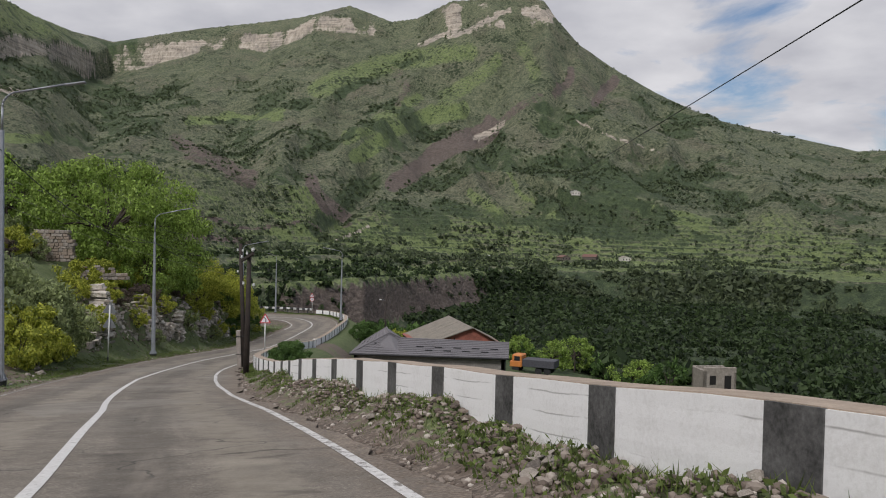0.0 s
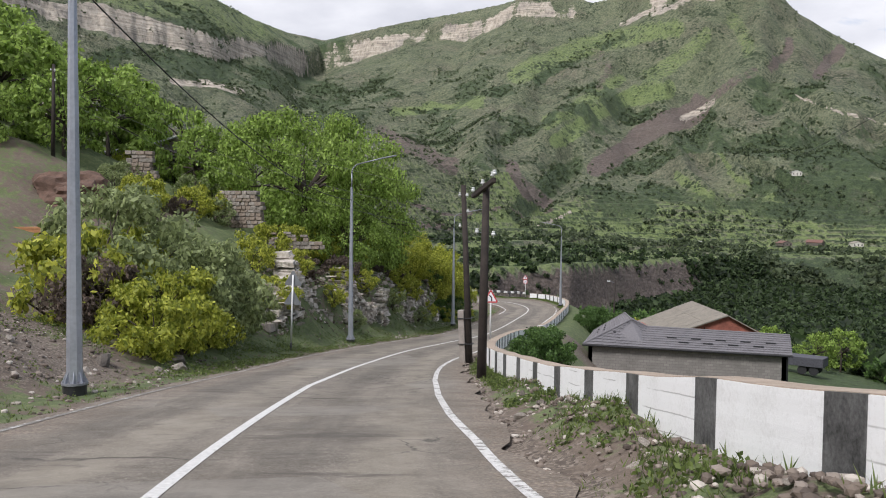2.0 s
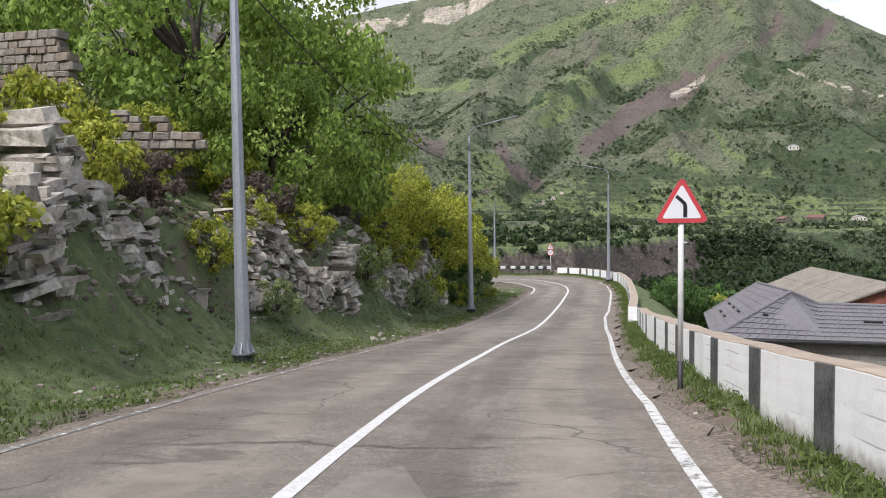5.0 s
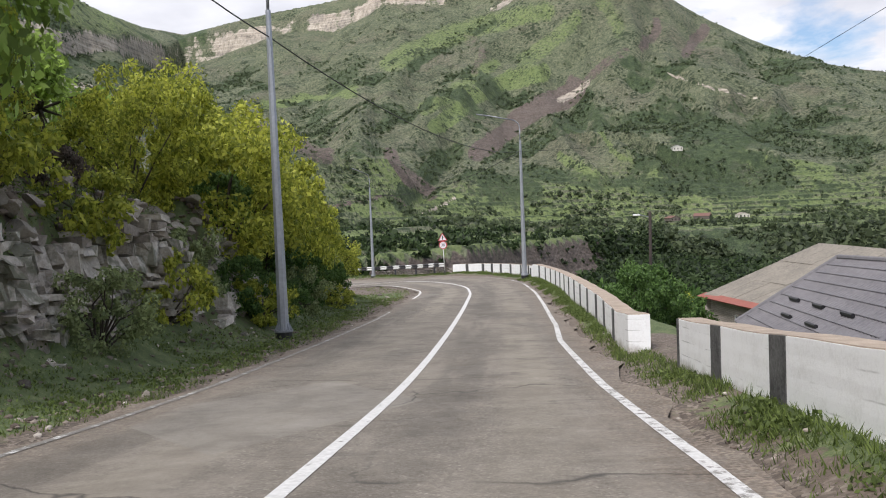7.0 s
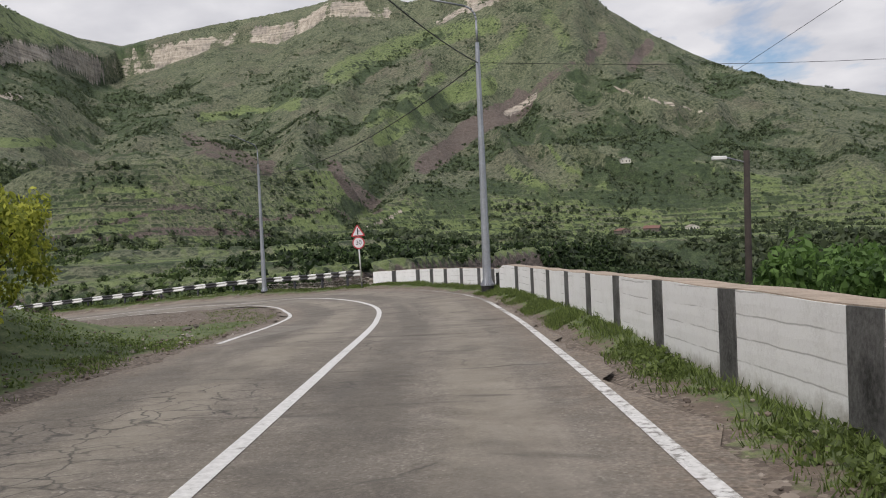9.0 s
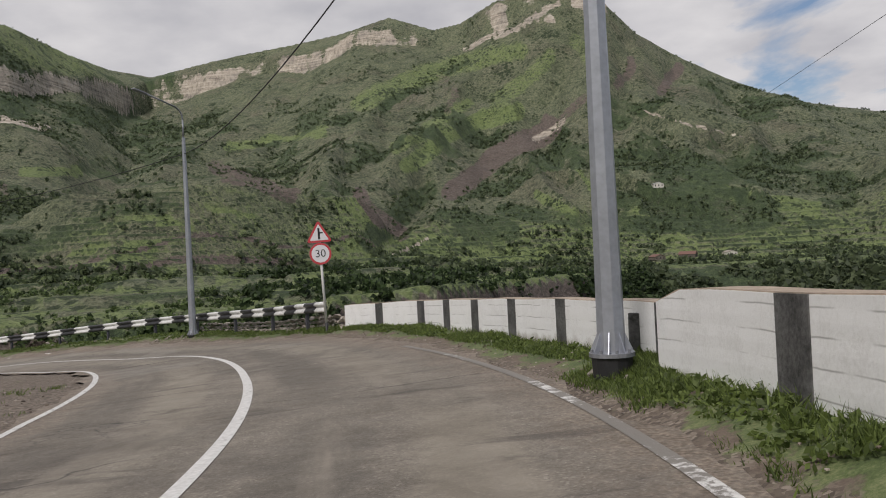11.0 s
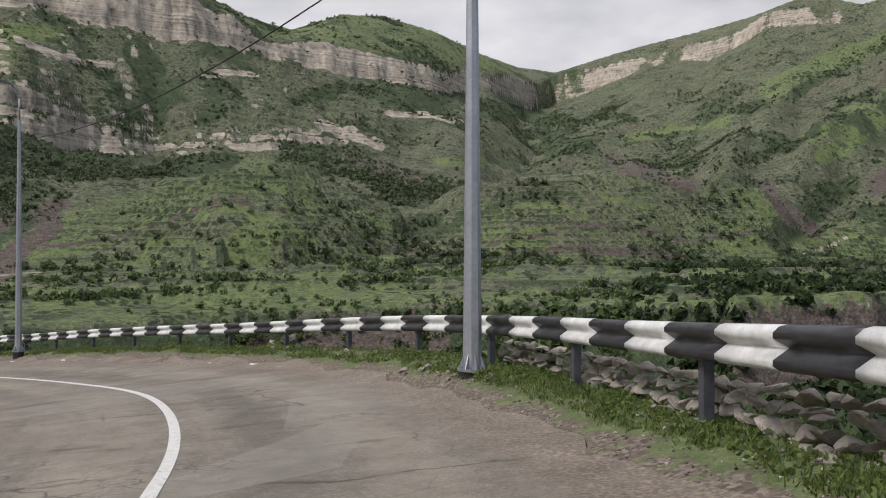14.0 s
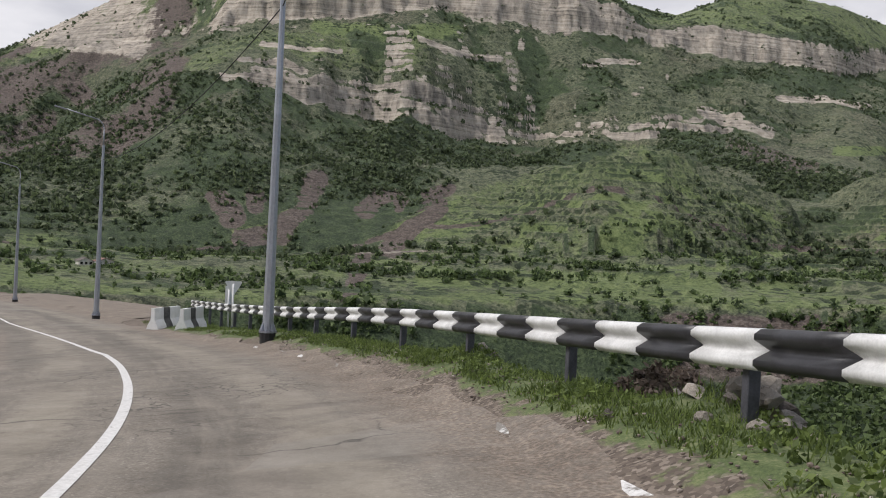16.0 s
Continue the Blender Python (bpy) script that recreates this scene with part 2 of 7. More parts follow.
# knolls in front of the slopes: distance and elevation of their crests
KNOLL_A = table((33, 560, -1), (36, 560, 3.2), (40, 560, 5.2), (43, 550, 6.3), (47, 540, 6.2), (52, 520, 4.0), (57, 500, 2.0), (61, 480, -0.6), (64, 470, -3))
KNOLL_B = table((6, 700, -2), (9, 700, 1.8), (12.5, 680, 3.9), (18, 640, 4.7), (24, 620, 5.4), (28, 620, 5.6), (31, 620, 4.9), (35, 620, 2.5), (38, 620, -2))
SPUR = table((-19, 900, 1), (-16, 930, 3.2), (-12, 960, 5.1), (-8, 1000, 6.9), (-3, 1060, 8.4), (0, 1100, 8.0))

def near_path(b, e, path, width):
    """A bell round a run of (bearing, elevation) points."""
    r = np.full(b.shape, 99.0)
    for (b0, e0), (b1, e1) in zip(path, path[1:]):
        db, de = b1 - b0, e1 - e0
        u = np.clip(((b - b0) * db + (e - e0) * de) / (db * db + de * de), 0, 1)
        r = np.minimum(r, np.hypot(b - b0 - u * db, e - e0 - u * de))
    return np.exp(-np.abs(r / width) ** 1.5)

def cragged(b, ud, ub, ut, ld, lb, lt):
    """Breaks the two cliff lines into buttresses, gaps and ledges."""
    k = np.clip(0.9 + 0.9 * fbm(b / 5.0, b * 0 + 1.5, 111, 3), 0.25, 1.25)
    j = np.clip(1.0 + 0.7 * fbm(b / 5.0, b * 0 + 7.5, 121, 3), 0.5, 1.25)
    lb2, ub2 = lb + 0.9 * fbm(b / 3.0, b * 0 + 4.5, 131, 3), ub + 0.35 * fbm(b / 3.0, b * 0 + 9.5, 141, 3)
    return ud + 40 * fbm(b / 3.4, b * 0 + 2.5, 151, 2) + 9 * fbm(b / 0.7, b * 0 + 2.5, 155, 3), ub2, ub2 + (ut - ub) * j, ld + 70 * fbm(b / 4.5, b * 0 + 3.5, 161, 2) + 9 * fbm(b / 0.8, b * 0 + 3.5, 165, 3), lb2, lb2 + (lt - lb) * k

# ribs (+) and gullies (-) of the big slope: bearing and elevation of their lines, height, half width in degrees
RIBS = ((((-1, 16.2), (3, 12.4), (6, 9.6), (9, 7.0), (10, 5)), 20, 1.0), (((-3.4, 15), (-1.5, 11), (0.2, 9.0), (-1.0, 7.0), (-2.6, 5.6)), -22, 1.0), (((-4.5, 15), (-4.6, 11), (-3.6, 9.0)), 16, 1.0),
        (((-6, 13.5), (-6.2, 11), (-5.4, 8.6)), -14, 0.8), (((-6.9, 8.6), (-10.5, 7.2), (-13.9, 6.1)), 26, 0.8), (((-3.8, 6.6), (-8, 6.0), (-13, 4.6)), -16, 0.8), (((-8.6, 11.6), (-8.3, 9.8), (-7.6, 8.6)), -12, 0.7),
        (((-2.4, 5.5), (-3.4, 3.9), (-6.4, 2.0)), 17, 0.6), (((-9.4, 5.6), (-12.0, 3.5), (-14, 2.4)), 15, 0.7), (((0.6, 5.6), (-0.9, 3.6), (-2.3, 2.1)), 13, 0.6), (((-12, 9), (-15, 6), (-17, 3.6)), -12, 0.9), (((-15, 8), (-19, 5), (-22, 3)), 14, 1.0),
        (((8.9, 6.0), (6.7, 7.6), (3.7, 8.9), (1.5, 9.2)), 18, 0.8), (((7.6, 4.1), (9.9, 2.2), (11.8, 0.8)), -20, 0.9), (((12, 14), (10.5, 10.5), (13, 7.2), (14, 5.4)), 14, 1.2), (((16, 13), (16.5, 9.6), (18.5, 6.8)), -12, 1.2), (((20, 12.6), (20.5, 9.2), (23, 6.6)), 14, 1.2), (((27.5, 10.5), (27, 8), (29, 6)), -26, 1.4),
        (((60, 6.5), (62, 3.5), (64, 0.5)), 16, 1.3), (((66, 7), (68, 4), (70, 0)), -16, 1.4), (((72.5, 9.6), (74.1, 8.3), (78.1, 5.3), (82.1, 2.1)), 14, 1.3), (((84.1, 4.7), (82.3, 5.9), (80.2, 8.6)), -26, 1.5))

def far_height(x, y):
    dx, dy = x - HUB[0], y - HUB[1]
    d = np.hypot(dx, dy)
    b = np.degrees(np.arctan2(-dx, dy))
    b = np.where(b < -105, b + 360, b)
    wob = b + 1.1 * fbm(d / 140.0, b / 7.0, 3, 3) * smooth(500, 900, d)
    up = lambda dist, el: EYE_Z + dist * np.tan(np.radians(el))
    sd, se = bent(SKYLINE, b)
    ud, ub, ut = bent(UPPER, wob)
    ld, lb, lt = bent(LOWER, wob)
    ud, ub, ut, ld, lb, lt = cragged(b, ud, ub, ut, ld, lb, lt)
    fd, fe = bent(FOOT, b)
    ed, ee = bent(LIP, b)
    ez = up(ed, ee)
    l1, l2, u1 = (c + 0.25 * fbm(b / w, b * 0 + w, sd_, 3) for c, w, sd_ in ((0.36, 2.4, 211), (0.66, 3.1, 215), (0.52, 2.7, 219)))
    cut = 14 + 8 * value_noise(b / 6.0, b * 0 + 3, 41)
    knots = [(ed * 0.35, ez * 0 - 34), (ed * 0.72, ez * 0.4 - 30), (ed * 0.93, ez - cut - 4), (ed * 0.97, ez - cut * 0.5), (ed, ez), (fd, up(fd, fe)),
             (ld, up(ld, lb)), (ld + 4, up(ld + 4, lb + l1 * (lt - lb))), (ld + 13, up(ld + 13, lb + (l1 + 0.1) * (lt - lb))), (ld + 16, up(ld + 16, lb + l2 * (lt - lb))), (ld + 26, up(ld + 26, lb + (l2 + 0.1) * (lt - lb))), (ld + 29, up(ld + 29, lt)),
             (ud, up(ud, ub)), (ud + 6, up(ud + 6, ub + u1 * (ut - ub))), (ud + 17, up(ud + 17, ub + (u1 + 0.12) * (ut - ub))), (ud + 23, up(ud + 23, ut)), (np.maximum(sd, ud + 60), up(np.maximum(sd, ud + 60), se)), (sd + 900, up(sd, se) * 0.55)]
    z = np.full(d.shape, 0.0) + knots[0][1]
    for (d0, z0), (d1, z1) in zip(knots, knots[1:]):
        u = np.clip((d - d0) / (d1 - d0), 0, 1)
        z = np.where(d >= d0, z0 + (z1 - z0) * u, z)
    for tab, inner, outer in ((KNOLL_A, 130, 60), (KNOLL_B, 150, 90), (SPUR, 160, 70)):
        kd, ke = bent(tab, b + 0.9 * fbm(d / 60.0, b / 4.0, 61, 3))
        kz = up(kd, ke) - np.where(d < kd, (kd - d) * 0.42, (d - kd) * 0.5) - 3 * smooth(0, 1, np.abs(d - kd) / 20)
        soft = (b > tab[0][0]) & (b < tab[0][-1]) & (d > kd - inner) & (d < kd + outer)
        z = np.where(soft, np.maximum(z, kz), z)
    hill = smooth(600, 1000, d) * (1 - smooth(0.9, 1.0, d / sd))
    ravine = ridged(b / 5.5 + 0.004 * d / 5.5, d / 700.0, 11, 4)
    z = z + hill * (ravine * 9 + fbm(x / 90.0, y / 90.0, 5, 5) * 15 + fbm(x / 22.0, y / 22.0, 15, 3) * 4)
    # strata that step the slopes round the cliffs
    layered = smooth(29, 36, b) * (1 - smooth(72, 76, b)) * smooth(ld - 60, ld - 10, d) * (1 - smooth(ud + 20, ud + 60, d)) * np.clip(0.35 + 1.7 * fbm(x / 110.0, y / 110.0, 45, 3), 0, 1)
    qs = z / 11.0 + 0.5 * fbm(x / 160.0, y / 160.0, 19, 2)
    z = z + layered * 0.75 * 11.0 * (smooth(0.55, 0.95, qs - np.floor(qs)) - (qs - np.floor(qs)))
    el = np.degrees(np.arctan2(z - EYE_Z, d))
    warp_b, warp_e = b + 0.9 * fbm(x / 120.0, y / 120.0, 171, 3), el + 0.5 * fbm(x / 120.0, y / 120.0, 181, 3)
    for path, amp, width in RIBS:
        z = z + amp * near_path(warp_b, warp_e, path, width) * smooth(560, 760, d) * (1 - smooth(0.93, 1.0, d / sd))
    z = z + smooth(ed * 1.02, ed * 1.15, d) * (1 - smooth(700, 900, d)) * fbm(x / 60.0, y / 60.0, 8, 4) * 6
    z = z + smooth(100, 200, d) * fbm(x / 9.0, y / 9.0, 7, 3) * 1.2
    # terraces on the valley's far side
    zone = smooth(ed * 1.04, ed * 1.12, d) * (1 - smooth(fd * 1.05, fd * 1.35, d)) * (1 - smooth(50, 56, b))
    st = 4.4
    q = z / st + 0.35 * fbm(x / 70, y / 70, 9, 2)
    tz = (np.floor(q) + smooth(0.72, 1.0, q - np.floor(q))) * st - 0.35 * st * fbm(x / 70, y / 70, 9, 2)
    return z + (tz - z) * zone * 0.85

def wall_offset(s):
    return np.interp(s, [0, 30, 34, 47, 51, 55, 60, 66, 79, 101.4, 103.8, 105, 111, 125, 138.4, 138.6, 145, 150, 154.2], [2.75, 2.8, 2.83, 2.89, 2.83, 2.64, 2.4, 2.3, 2.32, 2.42, 2.10, 2.12, 2.38, 2.45, 2.45, 2.75, 2.95, 3.05, 2.62])
def wall_top(s):
    return np.interp(s, [0, 34, 42, 47, 51, 55, 60, 79, 83, 87, 92, 101.2, 106, 115, 128, 137.9, 138.6, 154], [0.8, 0.81, 0.88, 0.88, 0.78, 0.66, 0.65, 0.76, 0.81, 0.86, 0.83, 0.76, 0.64, 0.82, 0.95, 1.02, 0.87, 0.94])
def rail_offset(s):
    return np.interp(s, [154, 156, 162, 168, 174, 180, 190, 205, 215], [2.5, 2.55, 2.9, 3.3, 3.25, 3.08, 3.1, 4.2, 5.2])

def near_height(x, y):
    s, o, zr = nearest(x, y)
    right, left = np.clip(o - 1.6, 0, None), np.clip(-o - 4.4, 0, None)
    z = zr - 0.035 + crown(s, o) + 0.10 * fbm(x * 0.7, y * 0.7, 21, 4) * (smooth(0, 0.8, right) + smooth(0, 0.8, left))
    # valley side: a short shoulder, then the drop
    edge = np.where(s < 154, 3.4, 3.4 + (rail_offset(s) + 0.13 - 3.4) * smooth(160, 168, s))
    fall = smooth(edge, edge + 4.5, o) * 3.0 + np.clip(o - edge - 3, 0, 60) * 0.17
    fall = fall + 1.5 * smooth(edge, edge + 1.3, o) * smooth(160, 170, s)
    for s0, up in ((176.1, 0.42), (181.9, 0.34)):
        fall = fall - up * np.exp(-((s - s0) / 0.6) ** 2 - ((o - rail_offset(s0) - 0.5) / 0.4) ** 2)
    z = z - np.where(o > 0, fall, 0)
    # rubble banked against the parapet
    z = z + 0.22 * smooth(1.9, 2.6, o) * (o < 3.2) * smooth(26, 32, s) * (1 - smooth(56, 64, s)) * (1 + 1.5 * fbm(x / 1.5, y / 1.5, 51, 3))
    z = z + 0.17 * smooth(1.75, 2.35, o) * (o < 3.2) * (smooth(74, 80, s) * (1 - smooth(96, 101, s)) + smooth(118, 126, s) * (1 - smooth(136, 142, s)) + 0.6 * smooth(142, 148, s) * (1 - smooth(153, 157, s)))
    # hill side: verge, rock bank, slope, a track that leads up
    hilly = 1 - smooth(99, 112, y - 0.12 * (x + 20))
    rocky = smooth(76, 84, s) * (1 - smooth(112, 118, s))
    bank = smooth(1.5, 3.4, left) * (0.5 + 0.5 * rocky) + rocky * 1.7 * smooth(3.1, 3.9, left + 0.5 * fbm(x / 3.0, y / 3.0, 35, 3)) + np.clip(left - 2.6, 0, 30) * (0.27 + 0.17 * smooth(66, 84, s)) + np.clip(left - 33, 0, 200) * 0.12
    bank = bank + smooth(1, 5, left) * (fbm(x / 5.0, y / 5.0, 31, 4) * 1.1 + rocky * 0.7 * ridged(x / 1.7, y / 1.7, 33, 3) * (1 - smooth(4, 7, left)))
    z = z + np.where(o < 0, bank * hilly, 0)
    return z

def height(x, y):
    x, y = np.atleast_1d(np.asarray(x, float)), np.atleast_1d(np.asarray(y, float))
    zn, zf = near_height(x, y), far_height(x, y)
    s, o, zr = nearest(x, y)
    far = smooth(40, 130, o)
    back = (1 - smooth(96, 112, y - 0.15 * (x + 20)))
    far_left = smooth(60, 150, -o)
    k = np.where(o > 0, far, far_left)
    return zn * (1 - k) + zf * k + 4.2 * np.exp(-((x - 30.5) ** 2 + (y - 102.5) ** 2) / 81.0)

def ground_at(x, y):
    return float(height(x, y)[0])

# ---- building helpers ----
def mesh_of(name, verts, faces, mats=(), face_mats=None, shade=True):
    me = bpy.data.meshes.new(name)
    me.from_pydata([tuple(v) for v in verts], [], [tuple(int(i) for i in f) for f in faces])
    for m in mats:
        me.materials.append(m)
    if face_mats is not None:
        me.polygons.foreach_set("material_index", np.asarray(face_mats, np.int32))
    if shade:
        me.polygons.foreach_set("use_smooth", np.ones(len(me.polygons), bool))
    me.update()
    return me

def part(name, bm, material, parent=None, label="", smooth_shade=False):
    me = bpy.data.meshes.new(name)
    bm.to_mesh(me)
    bm.free()
    me.materials.append(material)
    if smooth_shade:
        me.polygons.foreach_set("use_smooth", np.ones(len(me.polygons), bool))
    ob = new(name, me)
    ob.parent = parent
    return tagged(ob, label=label)

def thing(name, m, label, category, group="", kind=""):
    ob = new(name)
    ob.matrix_basis = m
    ob.empty_display_size = 0.2
    return tagged(ob, label, category, group, kind)

def box(bm, x0, y0, z0, x1, y1, z1, bevel=0.0, m=None):
    r = bmesh.ops.create_cube(bm, size=1)
    vs = r["verts"]
    for v in vs:
        v.co = Vector((x0 + (v.co.x + 0.5) * (x1 - x0), y0 + (v.co.y + 0.5) * (y1 - y0), z0 + (v.co.z + 0.5) * (z1 - z0)))
    if bevel:
        es = list({e for v in vs for e in v.link_edges})
        r2 = bmesh.ops.bevel(bm, geom=es, offset=bevel, segments=1, affect="EDGES")
        vs = list({v for f in r2["faces"] for v in f.verts} | {v for v in vs if v.is_valid})
    if m is not None:
        bmesh.ops.transform(bm, matrix=m, verts=[v for v in vs if v.is_valid])
    return bm

def tube(bm, p0, p1, r0, r1, seg=8, caps=True):
    p0, p1 = Vector(p0), Vector(p1)
    d = p1 - p0
    m = Matrix.Translation((p0 + p1) / 2) @ d.to_track_quat("Z", "Y").to_matrix().to_4x4()
    bmesh.ops.create_cone(bm, cap_ends=caps, segments=seg, radius1=r0, radius2=r1, depth=d.length, matrix=m)
    return bm


# ---- ground and mountains ----
def quad_sheet(name, X, Y, Z, mat, layers):
    """A mesh of quads over a grid of places, with float layers on its points."""
    rows, cols = X.shape
    co = np.stack([X.ravel(), Y.ravel(), Z.ravel()], -1).astype(np.float32)
    idx = np.arange(rows * cols).reshape(rows, cols)
    q = np.stack([idx[:-1, :-1], idx[:-1, 1:], idx[1:, 1:], idx[1:, :-1]], -1).reshape(-1, 4)
    me = bpy.data.meshes.new(name)
    me.vertices.add(len(co)), me.vertices.foreach_set("co", co.ravel())
    me.loops.add(q.size), me.loops.foreach_set("vertex_index", q.ravel().astype(np.int32))
    me.polygons.add(len(q)), me.polygons.foreach_set("loop_start", np.arange(0, q.size, 4, dtype=np.int32))
    me.update(calc_edges=True)
    me.polygons.foreach_set("use_smooth", np.ones(len(q), bool))
    for key, v in layers.items():
        a = me.attributes.new(key, "FLOAT", "POINT")
        a.data.foreach_set("value", np.asarray(v, np.float32).ravel())
    me.materials.append(mat)
    return new(name, me)

def ground_material():
    n = Nodes("verge_soil_and_grass", 0.95)
    fine, mid, wide = n.noise(38, 5, 0.7), n.noise(3.2, 5, 0.65), n.noise(0.35, 4)
    soil = n.ramp(n.mix(0.5, fine, mid), (0.3, (0.070, 0.053, 0.040)), (0.5, (0.14, 0.107, 0.082)), (0.68, (0.24, 0.195, 0.158)))
    grass = n.ramp(n.mix(0.5, fine, mid), (0.36, (0.036, 0.056, 0.018)), (0.5, (0.084, 0.114, 0.038)), (0.64, (0.180, 0.195, 0.090)))
    gravel = n.ramp(n.node("ShaderNodeTexVoronoi", Vector=n.pos, Scale=26.0).outputs["Color"], (0.1, (0.066, 0.051, 0.040)), (0.55, (0.130, 0.103, 0.080)), (0.95, (0.27, 0.228, 0.186)))
    gf = n.ramp(n.math("ADD", n.attr("grass").outputs["Fac"], n.math("MULTIPLY", n.math("SUBTRACT", n.mix(0.4, mid, wide), 0.5), 2.6)), (0.40, 0.0), (0.56, 1.0))
    pf = n.ramp(n.math("ADD", n.attr("gravel").outputs["Fac"], n.math("MULTIPLY", n.math("SUBTRACT", mid, 0.5), 1.2)), (0.4, 0.0), (0.6, 1.0))
    bush = n.ramp(n.mix(0.5, n.noise(1.2, 5, 0.7), mid), (0.36, (0.018, 0.030, 0.010)), (0.55, (0.050, 0.078, 0.024)), (0.7, (0.095, 0.125, 0.045)))
    c = n.mix(gf, n.mix(pf, soil, gravel), n.mix(n.attr("scrub").outputs["Fac"], grass, bush))
    h = n.mix(0.5, n.cracks(30, feature="F1"), n.noise(60, 4, 0.7))
    return n.done(c, h, 0.015, 0.3)

def mountain_material():
    n = Nodes("mountain_side", 0.95)
    wide, mid, fine, grain = n.noise(0.006, 5, 0.6), n.noise(0.03, 6, 0.65), n.noise(0.16, 5, 0.7), n.noise(0.9, 4, 0.7)
    dry = n.noise(0.011, 4, 0.6, warp=0.6)
    tuft = n.ramp(n.mix(0.45, n.noise(0.26, 5, 0.75), grain), (0.38, 0.12), (0.62, 0.88))
    green = n.ramp(n.mix(0.62, mid, tuft), (0.28, (0.030, 0.040, 0.024)), (0.42, (0.096, 0.115, 0.064)), (0.54, (0.165, 0.186, 0.106)), (0.72, (0.265, 0.275, 0.170)))
    brown = n.ramp(n.mix(0.6, mid, tuft), (0.28, (0.045, 0.045, 0.030)), (0.50, (0.145, 0.136, 0.092)), (0.72, (0.30, 0.275, 0.20)))
    c = n.mix(n.ramp(n.mix(0.35, dry, wide), (0.49, 0.0), (0.65, 0.75)), green, brown)
    lush = n.ramp(n.mix(0.6, mid, tuft), (0.30, (0.080, 0.118, 0.042)), (0.50, (0.178, 0.232, 0.084)), (0.72, (0.275, 0.330, 0.135)))
    c = n.mix(n.ramp(n.math("ADD", n.attr("meadow").outputs["Fac"], n.math("MULTIPLY", n.math("SUBTRACT", fine, 0.5), 0.9)), (0.38, 0.0), (0.62, 1.0)), c, lush)
    earth = n.ramp(n.mix(0.5, n.noise(0.25, 5, 0.7, n.stretch(1, 1, 3.5)), grain), (0.35, (0.055, 0.044, 0.038)), (0.5, (0.145, 0.115, 0.098)), (0.66, (0.29, 0.24, 0.205)))
    c = n.mix(n.ramp(n.math("ADD", n.attr("earth").outputs["Fac"], n.math("MULTIPLY", n.math("SUBTRACT", n.mix(0.5, mid, fine), 0.5), 1.3)), (0.42, 0.0), (0.55, 1.0)), c, earth)
    # single bushes too far off to be built
    wv = n.node("ShaderNodeVectorMath", Vector=n.pos)
    wv.operation = "ADD"
    wn = n.node("ShaderNodeTexNoise", Vector=n.pos, Scale=0.25, Detail=3.0)
    sc = n.node("ShaderNodeVectorMath", Vector=wn.outputs["Color"])
    sc.operation = "SCALE"
    sc.inputs["Scale"].default_value = 4.0
    n.nt.links.new(sc.outputs[0], wv.inputs[1])
    for size, seed in ((0.15, 0.021), (0.27, 0.034)):
        dots = n.ramp(n.math("ADD", n.cracks(size, wv.outputs[0], "F1"), n.math("MULTIPLY", n.math("SUBTRACT", 0.55, n.noise(seed, 5, 0.68)), 2.6)), (0.24, 0.9), (0.34, 0.0))
        c = n.mix(n.math("MULTIPLY", dots, n.math("SUBTRACT", 1.0, n.math("MULTIPLY", n.attr("earth").outputs["Fac"], 0.9))), c, n.ramp(grain, (0.38, (0.014, 0.026, 0.011)), (0.62, (0.050, 0.076, 0.030))))
    scrub = n.ramp(n.mix(0.5, fine, grain), (0.35, (0.018, 0.031, 0.015)), (0.50, (0.055, 0.084, 0.036)), (0.64, (0.142, 0.186, 0.080)))
    c = n.mix(n.ramp(n.math("ADD", n.attr("scrub").outputs["Fac"], n.math("MULTIPLY", n.math("SUBTRACT", n.mix(0.5, mid, fine), 0.5), 1.4)), (0.40, 0.0), (0.62, 1.0)), c, scrub)
    band = n.noise(0.06, 6, 0.78, n.stretch(0.16, 0.16, 6.5))
    face = n.noise(0.10, 6, 0.75, n.stretch(1.6, 1.6, 0.5))
    rock = n.ramp(n.mix(0.42, band, face), (0.36, (0.050, 0.047, 0.044)), (0.42, (0.20, 0.173, 0.140)), (0.51, (0.40, 0.350, 0.285)), (0.64, (0.60, 0.54, 0.455)))
    rock = n.mix(n.ramp(n.noise(0.02, 4, 0.6), (0.46, 0.0), (0.60, 0.4)), rock, n.ramp(face, (0.4, (0.075, 0.072, 0.070)), (0.62, (0.215, 0.20, 0.18))))
    rf = n.ramp(n.math("ADD", n.attr("rock").outputs["Fac"], n.math("MULTIPLY", n.math("SUBTRACT", n.mix(0.5, n.mix(0.5, band, face), mid), 0.5), 1.9)), (0.44, 0.0), (0.52, 1.0))
    c = n.mix(rf, c, rock)
    h = n.mix(0.5, n.mix(rf, tuft, n.mix(0.5, band, face)), fine)
    return n.done(c, h, 4.0, 0.9)

def chute(b, e, path, width):
    """Closeness, 0 to 1, to a run of (bearing, elevation) points, in degrees."""
    out = np.zeros(b.shape)
    for (b0, e0), (b1, e1) in zip(path, path[1:]):
        d = np.array((b1 - b0, e1 - e0))
        u = np.clip(((b - b0) * d[0] + (e - e0) * d[1]) / (d @ d), 0, 1)
        r = np.hypot(b - b0 - u * d[0], e - e0 - u * d[1])
        out = np.maximum(out, 1 - smooth(width * 0.4, width, r))
    return out

